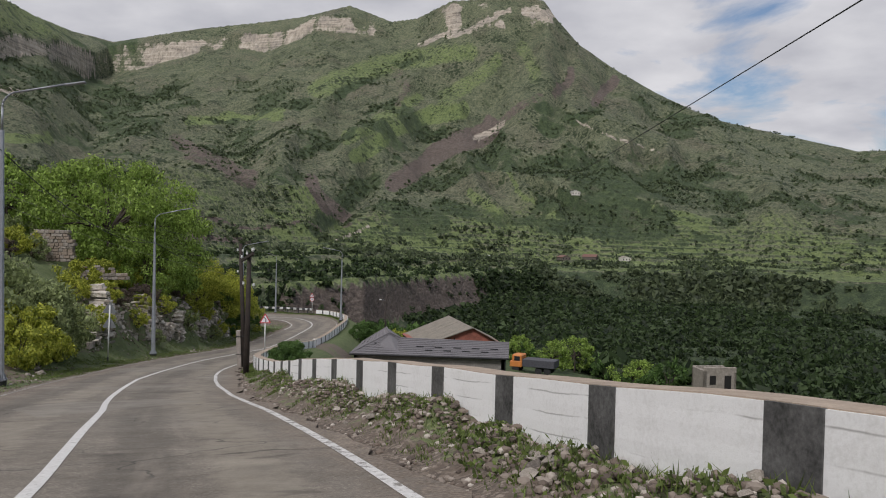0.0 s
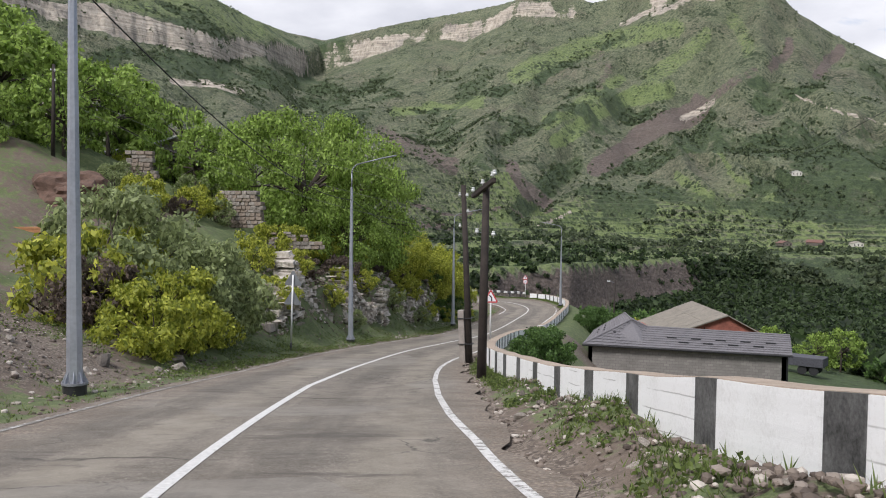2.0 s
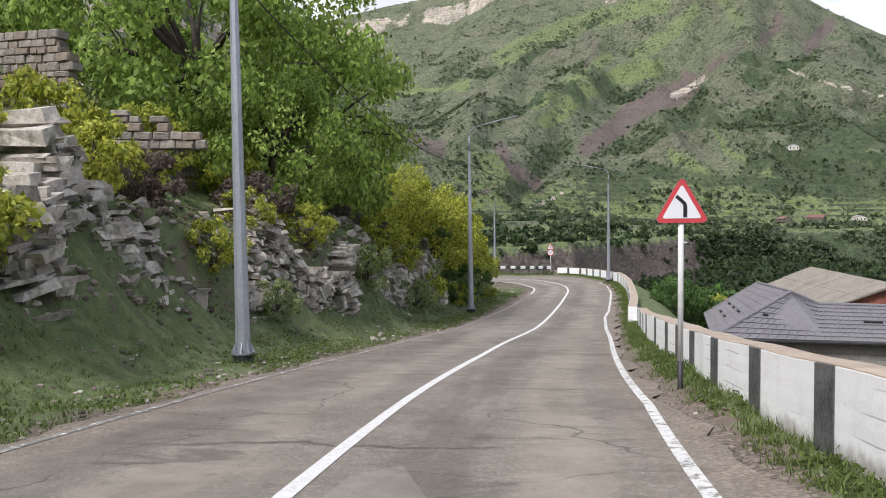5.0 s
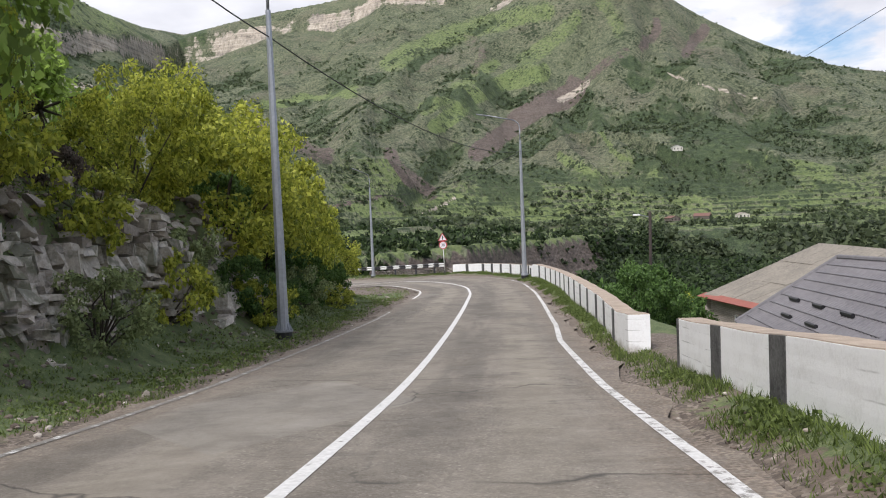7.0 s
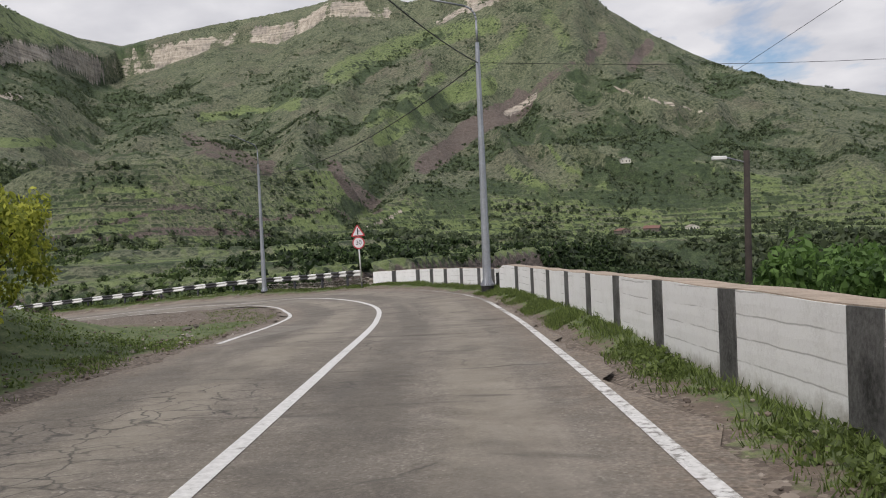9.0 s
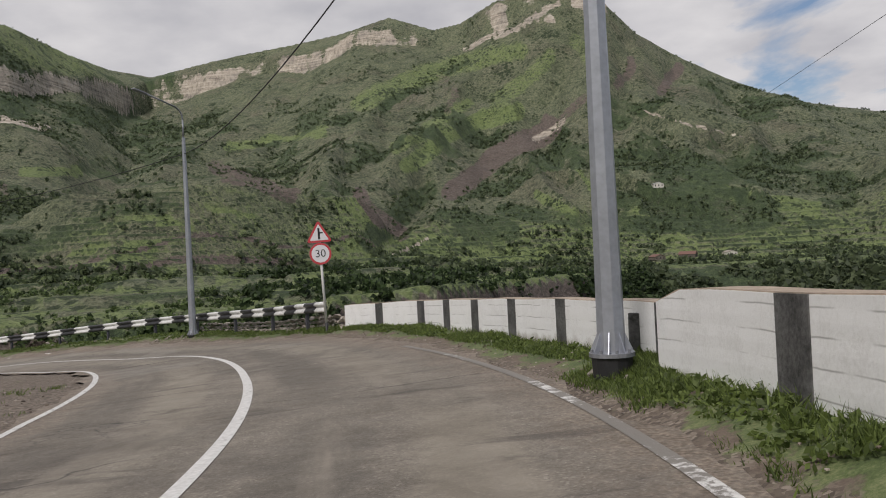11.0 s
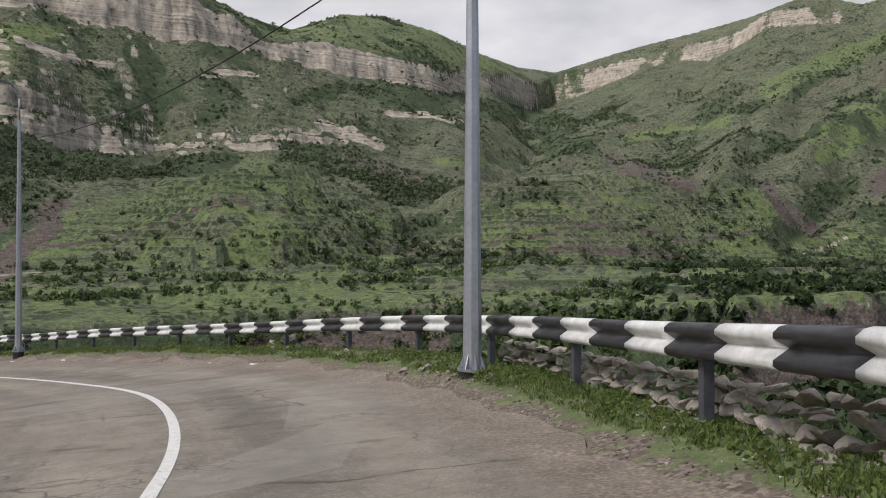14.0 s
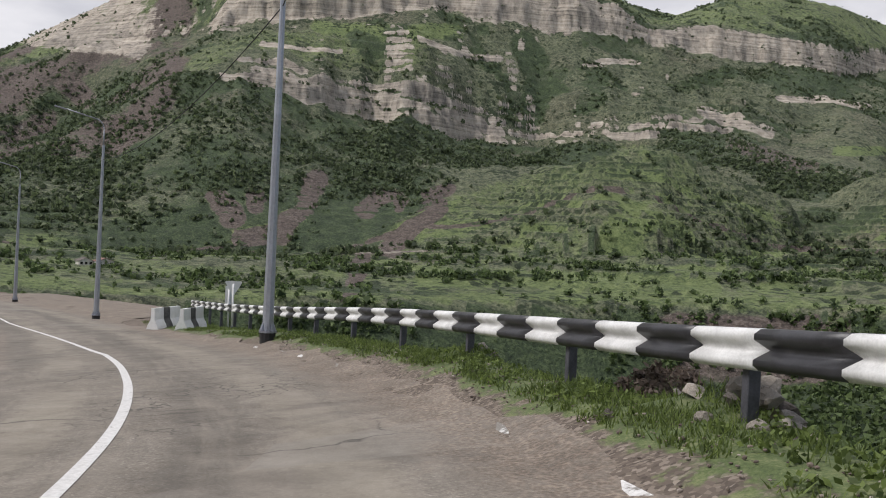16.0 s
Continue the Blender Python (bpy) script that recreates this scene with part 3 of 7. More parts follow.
def near_land():
    xs, ys = np.arange(-135, 52.1, 0.5), np.arange(-30, 205.1, 0.5)
    X, Y = np.meshgrid(xs, ys)
    x, y = X.ravel(), Y.ravel()
    Z = height(x, y)
    s, o, zr = nearest(x, y)
    # the ground dips under the road's slab
    under = (o > -4.2) & (o < 1.45)
    Z = np.where(under, Z - 0.12, Z)
    bend = smooth(152, 161, s) * (1 - smooth(205, 215, s))
    verge_l = smooth(4.5, 5.4, -o)
    late = smooth(140, 147, s)
    verge_r = smooth(1.7 + 0.28 * late, 2.3 + 0.22 * late + 0.15 * bend, o)
    grass = np.where(o < 0, verge_l * 0.76, verge_r * 0.86)
    grass = np.where((o > 0) & (s < 62), grass * (0.62 + 0.3 * smooth(40, 62, s)), grass)
    grass = np.where((o < -9) & (s < 68), grass * 0.5, np.where((o < -15) & (s < 84), grass * 0.56, grass))
    grass = np.where((o < -6.6) & (o > -10.5) & (s > 66) & (s < 116), grass * (1.0 - 0.16 * smooth(6.6, 7.6, -o)), grass)
    grass = np.where((o > 1.5) & (o < 16) & (s > 98) & (s < 107), grass * 0.35, grass)
    track = 1.2 * np.exp(-((s - 57 - 0.45 * (-o - 5)) / 4.6) ** 2) * smooth(5, 7, -o) * (1 - smooth(24, 34, -o))
    yard = smooth(110, 117, y) * smooth(4.5, 5.2, -o) + smooth(208, 216, s) * smooth(1.5, 2.0, o) * (1 - smooth(9, 11, o))
    grass = grass * (1 - 0.75 * np.clip(track, 0, 1)) * (1 - 0.9 * np.clip(yard, 0, 1))
    gravel = np.clip((1 - grass) * 0.8 + 0.5 * bend, 0, 1)
    quad_sheet("ground", X, Y, Z, ground_material(), dict(grass=grass, gravel=gravel, scrub=smooth(7, 13, o) * (s < 200)))

SCREE = ((5.9, 4.2), (4.2, 5.3), (2.7, 6.4), (1.2, 7.1), (-0.3, 7.8), (-0.8, 8.3))

WOODS = ((((4.8, 12.8), (6.5, 11.9), (8.2, 11.0), (10.5, 10.0), (13.5, 9.2)), 0.5, 0.9), (((-1.0, 7.6), (-3.8, 5.9), (-8.8, 5.3), (-13.8, 3.9), (-19, 3)), 1.2, 0.95), (((7.6, 4.3), (9.9, 2.4), (11.8, 1.0)), 1.2, 0.9), (((5.3, 3.8), (1.6, 5.1), (-1.3, 5.6)), 0.8, 0.85), (((2.5, 2.6), (-3, 1.5), (-8, 1.2), (-15, 0.8)), 0.8, 0.8),
         (((36.4, 9.9), (31.4, 10.0), (27.9, 9.4), (24.5, 8.6)), 0.9, 0.9), (((58, 5.6), (54, 5.6), (50, 5.4), (47, 6.0)), 1.2, 1.0), (((44.5, 9.8), (41, 10.6), (36, 10.9), (32, 10.4)), 0.8, 0.9), (((52.5, 12.6), (51, 10.5), (52, 8.6)), 1.4, 0.95), (((70, 7.4), (66, 6.6), (62, 5.6)), 1.4, 0.95), (((12, 6.4), (15, 5.6), (17.5, 6.4)), 0.7, 0.7), (((-8.5, 9.6), (-7, 8.6), (-4.5, 9.6)), 0.7, 0.8))

def thicket(x, y, b, r, e):
    """How densely bushes cover the slopes, 0 to 1."""
    ed, ee = bent(LIP, b); fd, fe = bent(FOOT, b); ld, lb, lt = bent(LOWER, b)
    k = smooth(0.02, 0.36, fbm(x / 75.0, y / 75.0, 205, 5, 0.66) + 0.06) * smooth(fd, fd + 80, r) * 0.75 * (1 - 0.6 * smooth(9.5, 11.5, e) * (b < 24))
    k = np.maximum(k, smooth(1.5, 3.0, lt - lb) * smooth(fd, fd + 70, r) * (1 - smooth(ld - 30, ld + 20, r)) * (0.8 + 0.9 * fbm(x / 60.0, y / 60.0, 207, 4)))
    k = np.maximum(k, smooth(57, 61, b) * (e < 9.5) * smooth(fd * 0.9, fd, r) * (0.78 + 0.9 * fbm(x / 50.0, y / 50.0, 227, 4)))
    shift = 0.5 * fbm(x / 70.0, y / 70.0, 231, 4)
    for path, width, amount in WOODS:
        k = np.maximum(k, amount * chute(b + shift, e + 0.6 * shift, path, width) * (0.85 + 0.9 * fbm(x / 40.0, y / 40.0, 229, 4)))
    reach = np.where((b > -2.5) & (b < 13.5), 0.93, 0.996)
    k = np.maximum(k, (r < ed * reach) * smooth(20, 45, r) * (0.95 + 0.5 * fbm(x / 40.0, y / 40.0, 209, 3)))
    return np.clip(k, 0, 1)

def far_land():
    bs = np.r_[np.arange(-100, -33, 1.5), np.arange(-33, 91, 0.145), np.arange(91, 256, 1.5)]
    rs = np.r_[np.geomspace(70, 420, 80), np.arange(424, 730, 2.4), np.arange(730, 1010, 2.6), np.arange(1013, 1240, 4.5), np.arange(1246, 2100, 8), np.linspace(2140, 3200, 8)]
    B, R = np.meshgrid(bs, rs)
    b, r = B.ravel(), R.ravel()
    x, y = HUB[0] - np.sin(np.radians(b)) * r, HUB[1] + np.cos(np.radians(b)) * r
    z = height(x, y)
    inside = (x > -134) & (x < 51) & (y > -29) & (y < 204)
    z = np.where(inside, z - 4, z - 0.05)
    e = np.degrees(np.arctan2(z - EYE_Z, r))
    wob = b + 1.1 * fbm(r / 140.0, b / 7.0, 3, 3) * smooth(500, 900, r)
    ud, ub, ut = bent(UPPER, wob)
    ld, lb, lt = bent(LOWER, wob)
    ud, ub, ut, ld, lb, lt = cragged(b, ud, ub, ut, ld, lb, lt)
    ed, ee = bent(LIP, b)
    fd, fe = bent(FOOT, b)
    ragged = 0.5 + 1.3 * fbm(b * 0.9, r / 80.0, 71, 4)
    slope = np.gradient(z.reshape(B.shape), rs, axis=0).ravel()
    rock = 0.7 * smooth(0.5, 1.6, lt - lb) * smooth(ld - 10, ld - 2, r) * (1 - smooth(ld + 13, ld + 24, r)) * np.clip(ragged + 0.35, 0, 1)
    rock = np.maximum(rock, np.where(b < 29, 0.68, 0.72) * smooth(0.4, 1.0, ut - ub) * smooth(ud - 12, ud - 2, r) * (1 - smooth(ud + 17, ud + 34, r)) * np.clip(ragged + 0.5, 0, 1))
    rock = np.maximum(rock, (0.3 + 0.7 * smooth(0.8, 1.5, slope)) * (slope > 0.75) * smooth(640, 700, r) * np.where(b < 27, np.where(e < ub - 0.15, 0.0, np.clip(0.85 * ragged + 0.05, 0, 0.8)), np.where((r < ld - 8) | ((r > ld + 34) & (r < ud - 10)) | (r > ud + 30), np.clip(1.5 * ragged - 0.55, 0, 0.8), 1.0)))
    crag = smooth(9.5, 10.5, e) * (1 - smooth(13.5, 15, e)) * smooth(74, 78, b) * (1 - smooth(86, 90, b))
    rock = np.maximum(rock, 0.62 * crag)
    warp_b, warp_e = b + 0.5 * fbm(x / 45.0, y / 45.0, 191, 4), e + 0.35 * fbm(x / 45.0, y / 45.0, 195, 4)
    for path, w, k in ((((4.7, 13.6), (2.8, 14.2), (0.6, 14.9), (-1.6, 15.8)), 0.35, 0.6), (((-2.8, 15.7), (-5.0, 15.6)), 0.5, 0.7), (((0.3, 7.4), (-0.6, 7.9), (-1.7, 8.5)), 0.34, 0.75), (((36.8, 9.4), (33.8, 9.3), (31.8, 8.9)), 0.3, 0.8), (((41.1, 8.7), (39.3, 7.9), (37.1, 7.3)), 0.6, 0.62),
                       (((59.3, 12.8), (57.1, 12.1), (54.2, 11.6)), 0.3, 0.75), (((69.5, 11.6), (64.7, 11.7)), 0.25, 0.7), (((48.7, 11.5), (45.2, 11.8)), 0.3, 0.7), (((10.2, 0.1), (9.1, 0.4), (7.8, 1.0)), 0.13, 1.0), (((62.1, -1.4), (59.7, -1.25), (56.9, -1.0)), 0.07, 0.9), (((-6.9, 8.7), (-10.5, 7.3), (-13.9, 6.2)), 0.10, 0.7)):
        rock = np.maximum(rock, k * chute(warp_b if w > 0.2 else b, warp_e if w > 0.2 else e, path, w))
    earth = chute(warp_b, warp_e, SCREE, 1.0)
    for path, w, k in ((((-9.3, 11.1), (-8.3, 9.8)), 0.55, 0.8), (((-6.4, 11.8), (-5.6, 10.4)), 0.5, 0.7), (((-1.6, 8.6), (-3.0, 9.6), (-4.5, 10.2)), 0.6, 0.5), (((12.1, 4.2), (11.0, 2.8), (9.5, 1.4)), 0.8, 0.7), (((22.0, 6.3), (19.0, 5.3), (16.7, 4.2)), 0.9, 0.55), (((28.0, -0.1), (24.2, 0.3), (17.1, -0.1)), 0.35, 0.95),
                       (((6.6, 11.8), (5.4, 10.8), (6.0, 9.6)), 0.6, 0.45), (((39, 6.6), (36.5, 5.6), (34.5, 5.0)), 0.9, 0.55), (((84.3, 8.0), (81.9, 8.8), (80.2, 7.4)), 1.2, 0.7), (((84.1, 4.7), (82.3, 5.9)), 1.2, 0.6), (((62, 11.2), (58.5, 11.4)), 0.5, 0.4)):
        earth = np.maximum(earth, k * chute(warp_b, warp_e, path, w))
    slid_b, slid_e = b + 0.7 * fbm(x / 25.0, y / 25.0, 233, 3), e + 0.5 * fbm(x / 25.0, y / 25.0, 235, 3)
    for path, w in (((65.2, 3.3), (65.7, 1.2), (67.1, -0.3), (69.2, -0.8)), 0.8), (((61.7, 1.4), (60.9, 2.5)), 0.8), (((60.0, 2.6), (59.3, 1.9)), 0.4), (((57.8, 2.6), (56.7, 3.0)), 0.7), (((56.8, 1.6), (58.8, 0.0), (59.7, -1.1)), 0.75), (((61.4, -1.9), (61.0, -3.8)), 0.6), (((70.9, 1.4), (69.9, 0.6)), 0.9), (((68.8, 2.2), (68.5, 1.0)), 0.5):
        earth = np.maximum(earth, chute(slid_b, slid_e, path, 1.2 * w) * 1.1)
    earth = np.maximum(earth, smooth(73, 75, warp_b) * (1 - smooth(88, 90, b)) * smooth(1.5, 4, e) * (0.5 + 0.9 * fbm(x / 90.0, y / 90.0, 225, 4)))
    scarp = smooth(ed * 0.915, ed * 0.935, r) * (1 - smooth(ed * 0.985, ed * 0.998, r))
    bare = smooth(-4, -2, b) * (1 - smooth(13, 16, b)) + 0.8 * smooth(31, 34, b) * (1 - smooth(40, 43, b)) + 0.35
    earth = np.maximum(earth, np.clip(scarp * bare, 0, 1) * 0.95)
    earth = np.maximum(earth, 0.85 * (1 - smooth(1.5, 4, np.abs(r - fd + 6 * np.sin(b * 0.5)))) * smooth(8, 12, b))
    strips = smooth(0.55, 0.75, 0.5 + fbm(b / 3.0, r / 16.0, 81, 3))
    meadow = np.zeros(b.shape)
    for path, w, k in ((((8.9, 6.0), (6.7, 7.6), (3.7, 8.9), (1.5, 9.2)), 0.9, 0.85), (((9.8, 7.2), (7.1, 8.6), (4.8, 9.9)), 0.8, 0.6), (((12.0, 10.4), (9.0, 11.6), (5.1, 12.6), (1.0, 13.3)), 1.1, 0.6), (((-9.4, 3.2), (-11.4, 3.2), (-13.8, 2.3), (-17, 1.8)), 0.7, 0.85), (((0.2, 3.6), (-0.9, 3.0), (-2.3, 2.1)), 0.5, 0.8), (((-2.4, 5.5), (-3.4, 3.9), (-6.4, 2.1)), 0.3, 0.7),
                       (((-9.8, 5.3), (-12.0, 3.6)), 0.4, 0.6), (((20.9, 7.7), (17.1, 8.1), (14.4, 8.6)), 0.5, 0.75), (((33.2, 6.2), (30.1, 6.3)), 0.45, 0.8), (((56.3, 1.8), (54, 2.4), (51.5, 3.4), (48, 4.8), (45, 5.4), (42, 4.6)), 1.9, 0.5), (((57, -3.1), (51.8, -2.6), (43.8, -2.5), (39.6, -2.4)), 0.8, 0.95), (((-1.0, 12.6), (1.2, 11.0), (2.6, 10.0)), 1.0, 0.55), (((-3.0, 13.4), (-4.0, 11.6)), 0.9, 0.5), (((66, 13), (62, 13.0), (57, 13.4)), 0.8, 0.75), (((40, 14.4), (36, 14.2)), 0.9, 0.5)):
        meadow = np.maximum(meadow, k * chute(warp_b, warp_e, path, w))
    meadow = np.maximum(meadow, smooth(ed * 0.998, ed * 1.003, r) * (1 - smooth(ed * 1.05, ed * 1.16, r)) * np.where(b < 18, 0.95, 0.62))
    meadow = np.maximum(meadow, 0.75 * strips * smooth(ed, ed * 1.02, r) * (1 - smooth(fd, fd * 1.3, r)))
    meadow = np.maximum(meadow, 0.55 * smooth(ut - 0.2, ut + 0.5, e) * smooth(24, 30, b))
    meadow = np.maximum(meadow, 0.5 * smooth(lt + 0.2, lt + 0.8, e) * (1 - smooth(ub - 1, ub, e)) * smooth(55, 60, b) * (1 - smooth(76, 80, b)))
    scrub = 0.85 * thicket(x, y, b, r, e) * (1 - smooth(0.3, 0.6, earth))
    q = z / 4.4 + 0.35 * fbm(x / 70, y / 70, 9, 2)
    flat = smooth(ed * 1.04, ed * 1.12, r) * (1 - smooth(fd * 1.05, fd * 1.35, r)) * (1 - smooth(0.55, 0.74, q - np.floor(q)))
    meadow = np.maximum(meadow, np.where(b > 14, 0.5, 0.72) * flat)
    riser = smooth(ed * 1.03, ed * 1.08, r) * (1 - smooth(fd * 1.05, fd * 1.35, r)) * smooth(0.62, 0.76, q - np.floor(q))
    scrub = np.maximum(scrub, riser * np.clip(0.62 + 1.2 * fbm(x / 30.0, y / 30.0, 239, 3), 0, 0.9))
    shp = B.shape
    quad_sheet("mountains", x.reshape(shp), y.reshape(shp), z.reshape(shp), mountain_material(), dict(rock=rock, earth=earth, meadow=meadow, scrub=scrub))

near_land()
far_land()
tagged(bpy.data.objects["ground"], "grassy verges, gravel shoulder and stony soil beside the road", "ground", kind="structure")
tagged(bpy.data.objects["mountains"], "green mountain slopes with pale cliff bands and terraces", "mountain", kind="structure")

# ---- road ----
def asphalt_material():
    n = Nodes("worn_asphalt", 0.82)
    grain, mid, wide = n.noise(180, 3, 0.7), n.noise(2.2, 6, 0.65, warp=0.4), n.noise(0.28, 4, 0.6)
    speck = n.node("ShaderNodeTexVoronoi", Vector=n.pos, Scale=55.0).outputs["Color"]
    base = n.ramp(n.mix(0.45, n.mix(0.5, grain, mid), wide), (0.36, (0.104, 0.089, 0.073)), (0.5, (0.180, 0.157, 0.132)), (0.64, (0.262, 0.232, 0.196)))
    coarse = n.mix(0.5, n.noise(28, 4, 0.75), n.noise(7, 5, 0.7))
    base = n.mix(0.55, base, n.ramp(coarse, (0.36, (0.085, 0.075, 0.065)), (0.5, (0.175, 0.158, 0.138)), (0.64, (0.32, 0.295, 0.26))))
    base = n.mix(0.35, base, n.ramp(speck, (0.1, (0.085, 0.077, 0.068)), (0.8, (0.25, 0.235, 0.215)), (0.97, (0.55, 0.53, 0.50))))
    along_o = n.attr("off").outputs["Fac"]
    # pale bands along the lanes and dark strips between them
    run0 = n.attr("run").outputs["Fac"]
    drift = n.math("MULTIPLY", n.math("SUBTRACT", n.noise(0.12, 3, 0.5, n.node("ShaderNodeCombineXYZ", X=run0).outputs[0]), 0.5), 0.9)
    ragged = n.math("MULTIPLY", n.math("SUBTRACT", n.mix(0.5, mid, n.noise(6, 5, 0.75)), 0.5), 1.1)
    for mid_o, tone, amount in ((0.30, (0.265, 0.242, 0.205), 0.62), (-2.55, (0.275, 0.252, 0.215), 0.62), (-0.75, (0.080, 0.073, 0.064), 0.5), (-3.45, (0.092, 0.083, 0.073), 0.45)):
        away = n.math("ADD", n.math("ABSOLUTE", n.math("SUBTRACT", n.math("ADD", along_o, drift), mid_o)), ragged)
        base = n.mix(n.math("MULTIPLY", n.ramp(away, (0.26, amount), (0.46, 0.0)), n.ramp(n.noise(0.16, 4, 0.6), (0.36, 0.25), (0.56, 1.0))), base, tone)
    run = n.attr("run").outputs["Fac"]
    across = n.node("ShaderNodeCombineXYZ", X=n.math("MULTIPLY", along_o, 0.45), Y=n.math("MULTIPLY", run, 1.5)).outputs[0]
    lane = n.node("ShaderNodeCombineXYZ", X=n.math("MULTIPLY", along_o, 1.1), Y=n.math("MULTIPLY", run, 0.12)).outputs[0]
    base = n.mix(n.ramp(n.noise(1.0, 5, 0.65, across, 0.5), (0.60, 0.0), (0.66, 0.62)), base, (0.070, 0.062, 0.056))
    base = n.mix(n.ramp(n.noise(1.0, 5, 0.7, lane, 0.3), (0.52, 0.0), (0.64, 0.6)), base, (0.245, 0.222, 0.195))
    seam = n.math("ABSOLUTE", n.math("SUBTRACT", n.math("FRACT", n.math("ADD", n.math("MULTIPLY", run, 0.152), n.math("MULTIPLY", n.noise(0.6, 4), 0.22))), 0.5))
    base = n.mix(n.math("MULTIPLY", n.ramp(seam, (0.0, 0.9), (0.009, 0.0)), n.ramp(n.noise(0.5, 3), (0.45, 0.0), (0.55, 1.0))), base, (0.040, 0.036, 0.032))
    stain = n.ramp(n.noise(0.55, 5, 0.6, n.stretch(1.0, 0.55, 1), 0.4), (0.55, 0.0), (0.66, 0.42))
    base = n.mix(stain, base, (0.075, 0.068, 0.062))
    patch = n.ramp(n.node("ShaderNodeTexVoronoi", Vector=n.stretch(0.42, 0.2, 1), Scale=1.0).outputs["Color"], (0.80, 0.0), (0.82, 0.55))
    base = n.mix(patch, base, (0.235, 0.222, 0.205))
    side = n.math("ADD", n.math("ABSOLUTE", n.math("ADD", along_o, 1.4)), n.math("MULTIPLY", n.math("SUBTRACT", mid, 0.5), 0.9))
    dust = n.ramp(n.math("MULTIPLY", side, 0.25), (0.55, 0.0), (0.74, 0.8))
    dust = n.math("MULTIPLY", dust, n.ramp(n.noise(9, 5, 0.75), (0.38, 0.35), (0.6, 1.0)))
    base = n.mix(dust, base, n.ramp(n.mix(0.5, n.noise(40, 5, 0.8), n.cracks(24, feature="F1")), (0.28, (0.070, 0.052, 0.041)), (0.48, (0.150, 0.116, 0.093)), (0.66, (0.31, 0.258, 0.212))))
    base = n.mix(1.0, base, n.ramp(n.noise(1.3, 7, 0.72, warp=0.3), (0.34, (0.78, 0.74, 0.68)), (0.52, (1.0, 0.965, 0.90)), (0.68, (1.19, 1.15, 1.08))), "MULTIPLY")
    vec = n.node("ShaderNodeVectorMath", Vector=n.pos)
    vec.operation = "ADD"
    wob = n.node("ShaderNodeTexNoise", Vector=n.pos, Scale=1.1, Detail=4.0)
    n.nt.links.new(wob.outputs["Color"], vec.inputs[1])
    crack = n.ramp(n.cracks(0.30, vec.outputs[0]), (0.0015, 1.0), (0.006, 0.0))
    inside = n.math("SUBTRACT", 1.0, n.ramp(n.math("MULTIPLY", side, 0.25), (0.55, 0.0), (0.66, 1.0)))
    crack = n.math("MULTIPLY", inside, n.math("MULTIPLY", crack, n.ramp(n.noise(0.33, 3), (0.50, 0.0), (0.58, 0.8))))
    fine = n.math("MULTIPLY", inside, n.math("MULTIPLY", n.ramp(n.cracks(2.6, vec.outputs[0]), (0.01, 1.0), (0.04, 0.0)), n.ramp(n.noise(0.21, 3), (0.58, 0.0), (0.65, 0.8))))
    base = n.mix(n.math("MAXIMUM", crack, fine), base, (0.030, 0.027, 0.024))
    h = n.math("SUBTRACT", n.mix(0.4, grain, n.cracks(120, feature="F1")), n.math("MULTIPLY", crack, 1.5))
    return n.done(base, h, 0.006, 0.55, n.ramp(mid, (0.3, 0.68), (0.7, 0.9)))

def line_material():
    n = Nodes("worn_road_paint", 0.6)
    wear = n.ramp(n.math("ADD", n.noise(7, 6, 0.75), n.attr("wear").outputs["Fac"]), (0.60, 0.0), (0.68, 1.0))
    white = n.ramp(n.noise(20, 4), (0.3, (0.52, 0.51, 0.49)), (0.7, (0.72, 0.71, 0.69)))
    return n.done(n.mix(wear, white, (0.19, 0.175, 0.155)), n.noise(150, 3), 0.004, 0.5)

M_asphalt, M_line = asphalt_material(), line_material()

def strip(name, s0, s1, left, right, up, mat, step, cols, layer):
    """A strip along the road between two offsets given as functions of s; layer gives its float attribute."""
    n = max(2, int((s1 - s0) / step) + 1)
    ss = np.linspace(s0, s1, n)
    X, Y, Z, L, R = (np.zeros((n, cols + 1)) for _ in range(5))
    for k, s in enumerate(ss):
        R[k] = s
        for c in range(cols + 1):
            o = left(s) + (right(s) - left(s)) * c / cols
            p = at(s, o, up)
            X[k, c], Y[k, c], Z[k, c] = p
            L[k, c] = layer[1](s, o)
    return quad_sheet(name, X, Y, Z, mat, {layer[0]: L, "run": R})

edge_wave = lambda s, k: 0.10 * math.sin(s * 1.7 + k) + 0.07 * math.sin(s * 4.3 + 2 * k) + 0.05 * math.sin(s * 9.1 + k)
centre_o = lambda s: float(np.interp(s, [0, 36, 44, 48, 54, 58, 62, 69, 78, 86, 110, 121, 130, 137, 145, 150, 156, 161, 170, 176, 184, 193, 199, 207, 216, 226], [-1.5, -1.56, -1.46, -1.57, -1.75, -1.86, -1.76, -1.6, -1.55, -1.43, -1.40, -1.47, -1.57, -1.65, -1.65, -1.58, -1.58, -1.72, -1.72, -1.70, -1.60, -1.56, -1.95, -2.6, -3.2, -3.4]))
edge_o = lambda s: float(np.interp(s, [0, 35, 40, 46, 50, 53, 56, 60, 64, 68, 72, 78, 86, 91, 95, 100, 107, 111, 118, 128, 137, 146, 160, 174, 192], [1.33, 1.33, 1.38, 1.38, 1.25, 1.02, 0.86, 0.79, 0.86, 0.94, 1.06, 1.38, 1.46, 1.49, 1.42, 1.22, 1.13, 1.30, 1.36, 1.45, 1.47, 1.56, 1.8, 1.94, 1.95]))
